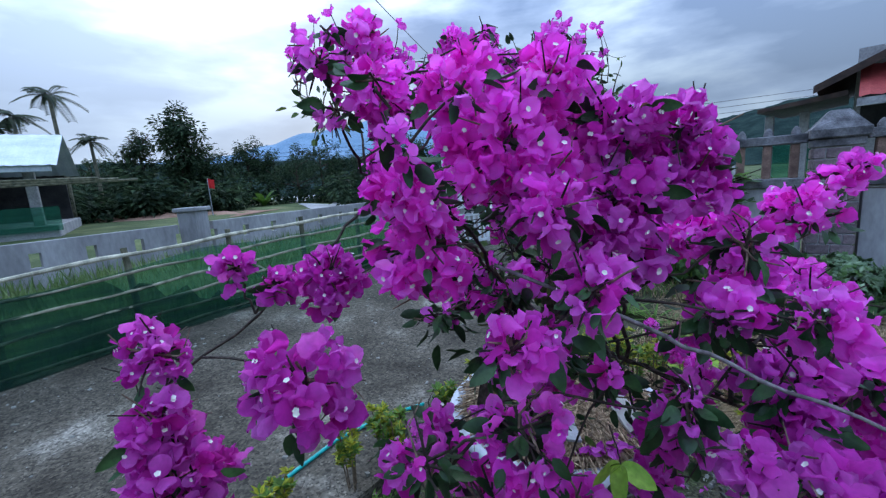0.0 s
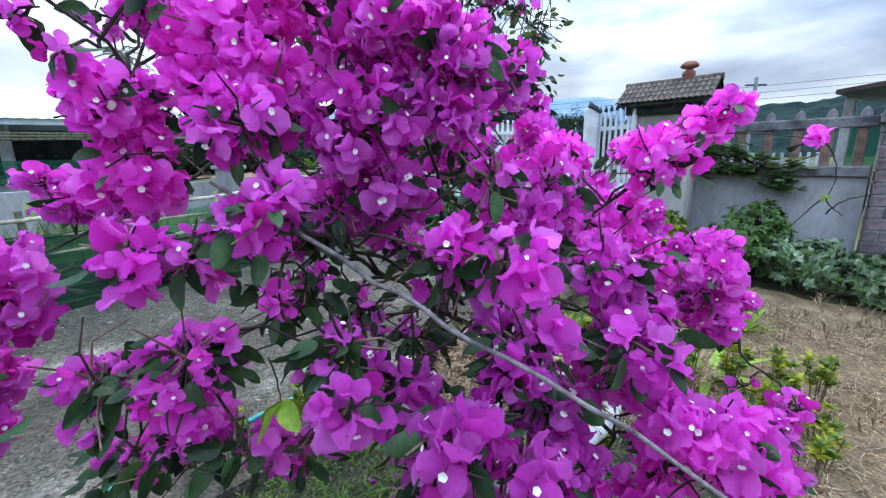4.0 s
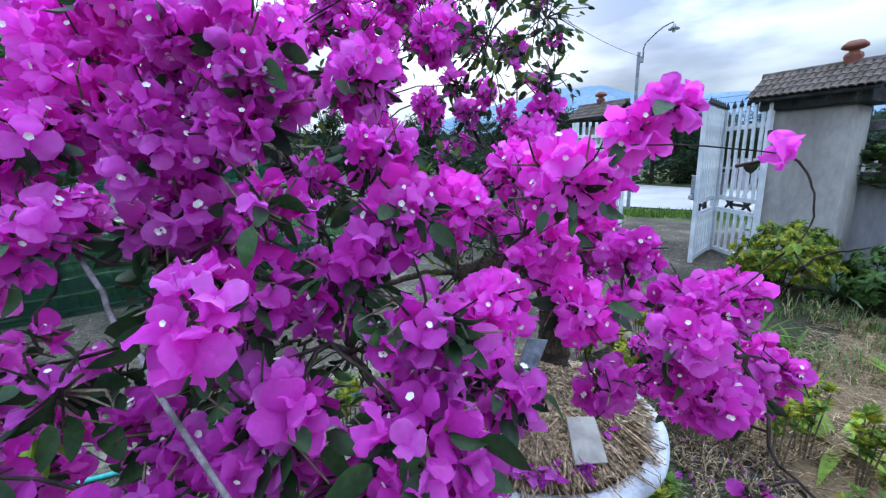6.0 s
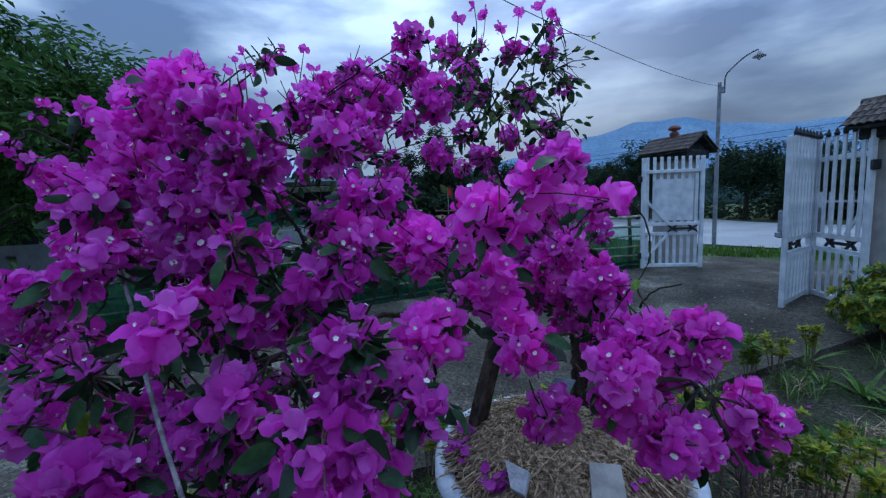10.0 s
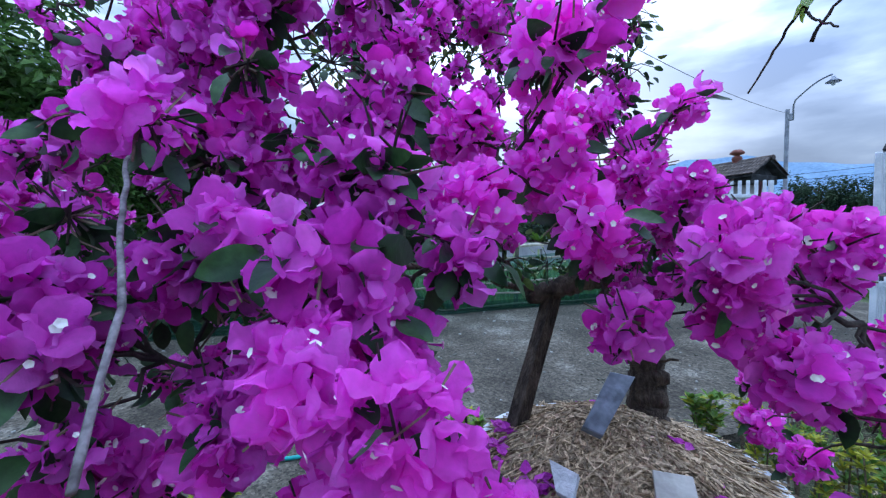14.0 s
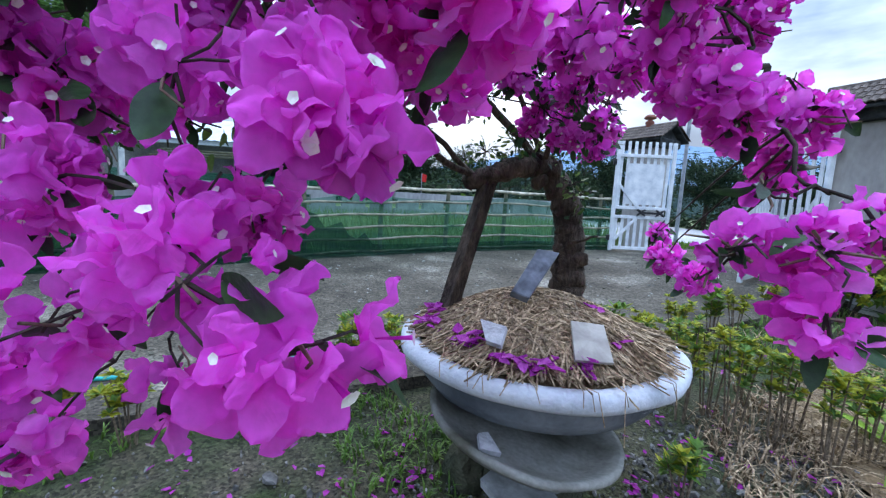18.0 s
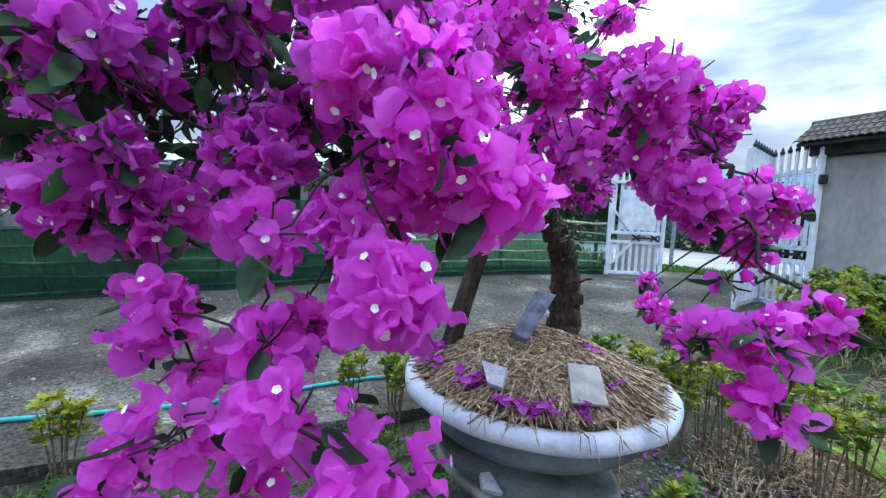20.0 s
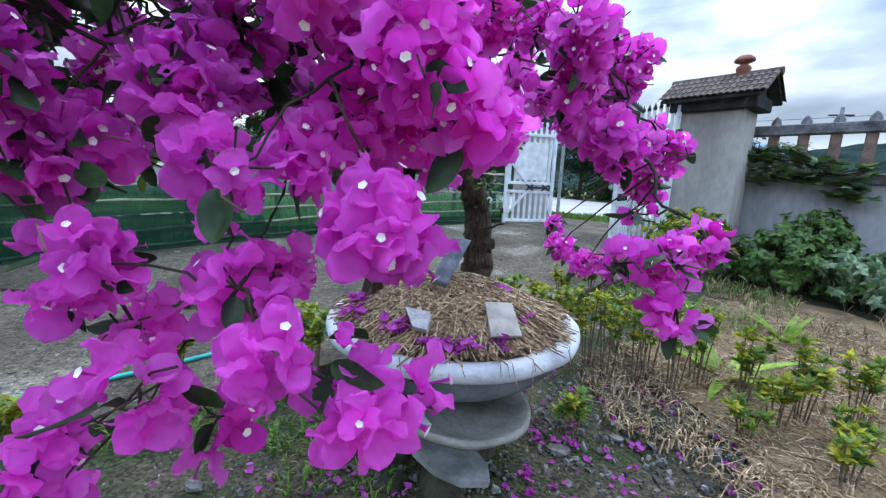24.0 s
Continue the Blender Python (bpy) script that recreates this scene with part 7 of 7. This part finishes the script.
# trunk and training stake
limb(TR_B, (TR_B[0] - 0.02, TR_B[1], 0.78), (TR_B[0] + 0.02, TR_B[1] - 0.02, 0.92), TR_T, 0.066, 0.050, "trunk", "bark", "gnarled dark trunk", 40, 18, 0.0022)
limb(TR_T, (TR_T[0] - 0.02, TR_T[1] - 0.01, TR_T[2] + 0.07), (ST_T[0] + 0.12, ST_T[1] - 0.0, ST_T[2] + 0.06), (ST_T[0] - 0.08, ST_T[1] - 0.03, ST_T[2] - 0.01), 0.052, 0.034, "arched_limb", "bark", "", 30, 14, 0.004)
limb((0.36, 1.79, 0.80), (0.40, 1.75, 0.79), (0.43, 1.72, 0.82), (0.50, 1.68, 0.84), 0.010, 0.004, "side_twig", "bark", "", 8, 7, 0.004)
for x, y, z, r in ((0.30, 1.75, 1.07, 0.045), (0.20, 1.70, 1.08, 0.035), (0.35, 1.78, 0.97, 0.036), (0.42, 1.79, 0.74, 0.034), (0.26, 1.72, 1.03, 0.034), (0.41, 1.80, 0.66, 0.042), (0.10, 1.60, 1.04, 0.034)):
    part("burl", Geo().rock((r * 1.9, r * 1.7, r * 1.9), T(x, y, z), 0.3), M["bark"], tree, "", True)
part("stake", Geo().tube([Vector(ST_B).lerp(Vector(ST_T), q) for q in (-0.1, 0.2, 0.45, 0.7, 1.02)], [0.040, 0.039, 0.037, 0.036, 0.035], 4, wob=0.04), M["bark"], tree, "dark squared wooden training stake")
random.seed(5)
NEAR = {"count": 0, "leaf": 0}


def panicle_poses(c, r, dens, bud, big=1.0):
    """Where the blossoms of one round mass sit: tight groups over its outside, facing outwards."""
    n = max(1, int(dens * 1.0 * (r / 0.1) ** 2 + 0.5))
    for k in range(n):
        zz = 1 - 2 * (k + 0.5) / n
        a = k * 2.39996 + c.x * 17
        d = Vector((math.sqrt(max(0, 1 - zz * zz)) * math.cos(a), math.sqrt(max(0, 1 - zz * zz)) * math.sin(a), zz))
        d = (d + Vector([random.uniform(-0.35, 0.35) for _ in range(3)])).normalized()
        core = c + d * max(0.0, r - 0.03) * random.uniform(0.6, 1.08)
        few = random.random() < bud
        cnt = random.randint(2, 4) if few else random.randint(9, 13)
        for q in range(cnt):
            z2, a2 = 1 - 2 * (q + 0.5) / cnt, q * 2.39996 + k
            e2 = Vector((math.sqrt(1 - z2 * z2) * math.cos(a2), math.sqrt(1 - z2 * z2) * math.sin(a2), z2))
            e2 = (e2 + d * 0.45 + Vector([random.uniform(-0.4, 0.4) for _ in range(3)])).normalized()
            p = core + e2 * (0.018 if few else 0.031) * random.uniform(0.3, 1.0)
            s = random.uniform(0.62, 1.28) * (0.8 if few else 1.0) * big
            yield T(*p) @ frame_to(e2 + Vector((0, 0, -0.1)), random.uniform(0, 6.28)) @ Matrix.Scale(s, 4)


def fill(holder, pts, blobs, dens, leafy, bud, single):
    rest, rest_leaf, twigs, pale = [], [], Geo(), Geo()
    fine = 0.6 if single >= 0.3 else 1.0
    for x, y, z, r in blobs:
        c = Vector((x, y, z))
        root = min(pts, key=lambda p: (p - c).length)
        if fine < 1.0:
            pts = pts + [c]
        way = [root.lerp(c, q) + Vector((0, 0, 0.03 * (root - c).length * math.sin(math.pi * q))) + Vector([random.uniform(-0.008, 0.008) for _ in range(3)]) * (1 if 0 < q < 1 else 0) for q in (0, 0.2, 0.4, 0.6, 0.8, 1)]
        twigs.tube(way, [q * fine for q in (0.0024, 0.0023, 0.0021, 0.0019, 0.0017, 0.0014)], 5, cap=False)
        for m in panicle_poses(c, r, dens, bud, 0.98 if single >= 0.5 else 1.0):
            w = random.random()
            k = random.randrange(9) if w < 0.45 else random.randrange(9, 14)
            if single and NEAR["count"] < 300 and random.random() < single:
                NEAR["count"] += 1
                part("blossom", BLOOM_ME[k], None, holder, m=m)
            else:
                rest.append((BLOOM[k], m))
        for k in range(max(3, int(dens * (r / 0.1) ** 2 * leafy * 5))):
            d = Vector([random.gauss(0, 1) for _ in range(3)]).normalized()
            d.z = min(d.z, 0.35)
            p = c + d * (r + 0.01) * random.uniform(0.1, 0.78)
            m = T(*p) @ frame_to(d + Vector((0, 0, -0.5)), random.uniform(0, 6.28)) @ Matrix.Scale(random.uniform(0.65, 1.25), 4)
            if single and NEAR["leaf"] < 220 and random.random() < single:
                NEAR["leaf"] += 1
                part("leaf", random.choice(LEAF_ME), None, holder, m=m)
            else:
                rest_leaf.append((random.choice(LEAVES), m))
        for k in range(3 if fine < 1.0 or r < 0.032 else 9):
            d = Vector([random.gauss(0, 1) for _ in range(3)]).normalized() * r
            mid = c + d * 0.5 + Vector([random.uniform(-0.3, 0.3) * r for _ in range(3)])
            (pale if k % 2 else twigs).tube([c - d * 0.5, mid, c + d * 1.12], [0.0020 * fine, 0.0016 * fine, 0.001], 4, cap=False)
    if rest:
        joined("bloom", rest, [M["bract"], M["floret"]], holder, "", True)
    if rest_leaf:
        joined("foliage", rest_leaf, [M["leaf"]], holder, "dark green leaves", True)
    part("twigwork", twigs, M["twig_dark"], holder)["kind"] = "stuff"
    part("twigwork", pale, M["twig_tan"], holder, "pale tan twigs")["kind"] = "stuff"


wood = []
for a, b, c, d, r0, r1 in BOUGHS:
    limb(a, b, c, d, r0, r1, "main_limb", "bark", "", 14, 8, 0.010 if r0 > 0.01 else 0.005)
    wood += bezier(a, b, c, d, 20)[7:]
for (a, b, c, d), blobs, dens, leafy, bud, single in CROWN:
    a = min(wood, key=lambda p: (p - Vector(d)).length)
    c = a.lerp(Vector(d), 0.66) + (Vector(c) - a.lerp(Vector(d), 0.66)) * 0.2
    b = a.lerp(c, 0.5)
    thick = 0.45 if single >= 0.3 else 1.0
    holder = limb(a, b, c, d, 0.0044 * thick, 0.0022 * thick, "branch", "twig_dark", "", 12, 6, 0.010)
    fill(holder, bezier(a, b, c, d, 12), blobs, dens, leafy, bud, single)

# lone blossoms at the tips of thin shoots
for x, y, z in SINGLES:
    p = Vector((x, y, z))
    root = p + (Vector((-0.035, 0.012, -0.012)) if x > 0.6 else Vector((random.uniform(-0.03, 0.03), random.uniform(-0.03, 0.03), -0.09)))
    holder = part("flower_shoot", Geo().tube([root, root.lerp(p, 0.5) + Vector((0.006, -0.004, 0)), p], [0.0018, 0.0014, 0.001], 4), M["twig_dark"], tree)
    for k in range(random.randint(1, 2)):
        d = Vector((random.uniform(-1, 1), random.uniform(-1, 1), random.uniform(-0.2, 1)))
        part("blossom", BLOOM_ME[random.randrange(9)], None, holder, m=T(*p) @ frame_to(d, random.uniform(0, 6)) @ Matrix.Scale(random.uniform(0.75, 1.1), 4))
    if random.random() < 0.6:
        part("leaf", random.choice(LEAF_ME), None, holder, m=T(*root.lerp(p, 0.3)) @ frame_to((random.uniform(-1, 1), random.uniform(-1, 1), -0.2)) @ Matrix.Scale(0.7, 4))

# leafy sprouts on the old wood
for x, y, z, spread, count in SPROUTS:
    items, stems = [], Geo()
    c = Vector((x, y, z))
    for k in range(count):
        d = Vector([random.gauss(0, 1) for _ in range(3)]).normalized()
        p = c + d * spread * random.uniform(0.2, 1.0)
        items.append((random.choice(LEAVES), T(*p) @ frame_to(d + Vector((0, 0, -0.3)), random.uniform(0, 6.28)) @ Matrix.Scale(random.uniform(0.45, 0.95), 4)))
        if k % 3 == 0:
            stems.tube([c, c.lerp(p, 0.5) + Vector((0, 0, 0.01)), p], [0.002, 0.0016, 0.001], 4, cap=False)
    holder = part("sprout", stems, M["twig_dark"], tree)
    holder["kind"] = "stuff"
    joined("foliage", items[:count // 2], [M["leaf"]], holder, "", True)
    joined("foliage", items[count // 2:], [M["leaf_mid"]], holder, "olive green leaves", True)

# the long bare shoot and the wiry tips above the crown
limb((-0.02, 0.37, 1.42), (0.06, 0.35, 1.385), (0.12, 0.335, 1.36), (0.165, 0.328, 1.337), 0.0026, 0.003, "bare_shoot", "twig", "pale grey bare shoot", 6, 7)
limb((0.165, 0.328, 1.337), (0.23, 0.31, 1.30), (0.33, 0.29, 1.262), (0.47, 0.262, 1.195), 0.0030, 0.0024, "bare_shoot", "twig", "pale grey bare shoot", 10, 7, 0.003)
limb((0.47, 0.262, 1.195), (0.50, 0.25, 1.178), (0.53, 0.24, 1.16), (0.571, 0.227, 1.14), 0.0024, 0.002, "bare_shoot", "twig", "pale grey bare shoot", 6, 7)
for q in SHOOTS:
    limb(*q, 0.0011, 0.0006, "shoot", "twig_dark", "", 14, 6, 0.0007)
for k, (x, y, z) in enumerate(YOUNG):
    for j in range(5 if k == 0 else 3):
        part("leaf", YOUNG_ME[(k + j) % 6], None, tree, "fresh light green leaf", m=T(x, y, z) @ frame_to((0.3 * math.cos(j * 1.4 + k), 0.3 * math.sin(j * 1.4 + k), -0.42 + 0.08 * j), 0.35 * (j - 2)) @ Matrix.Scale(1.3 if k == 0 else 0.35, 4))
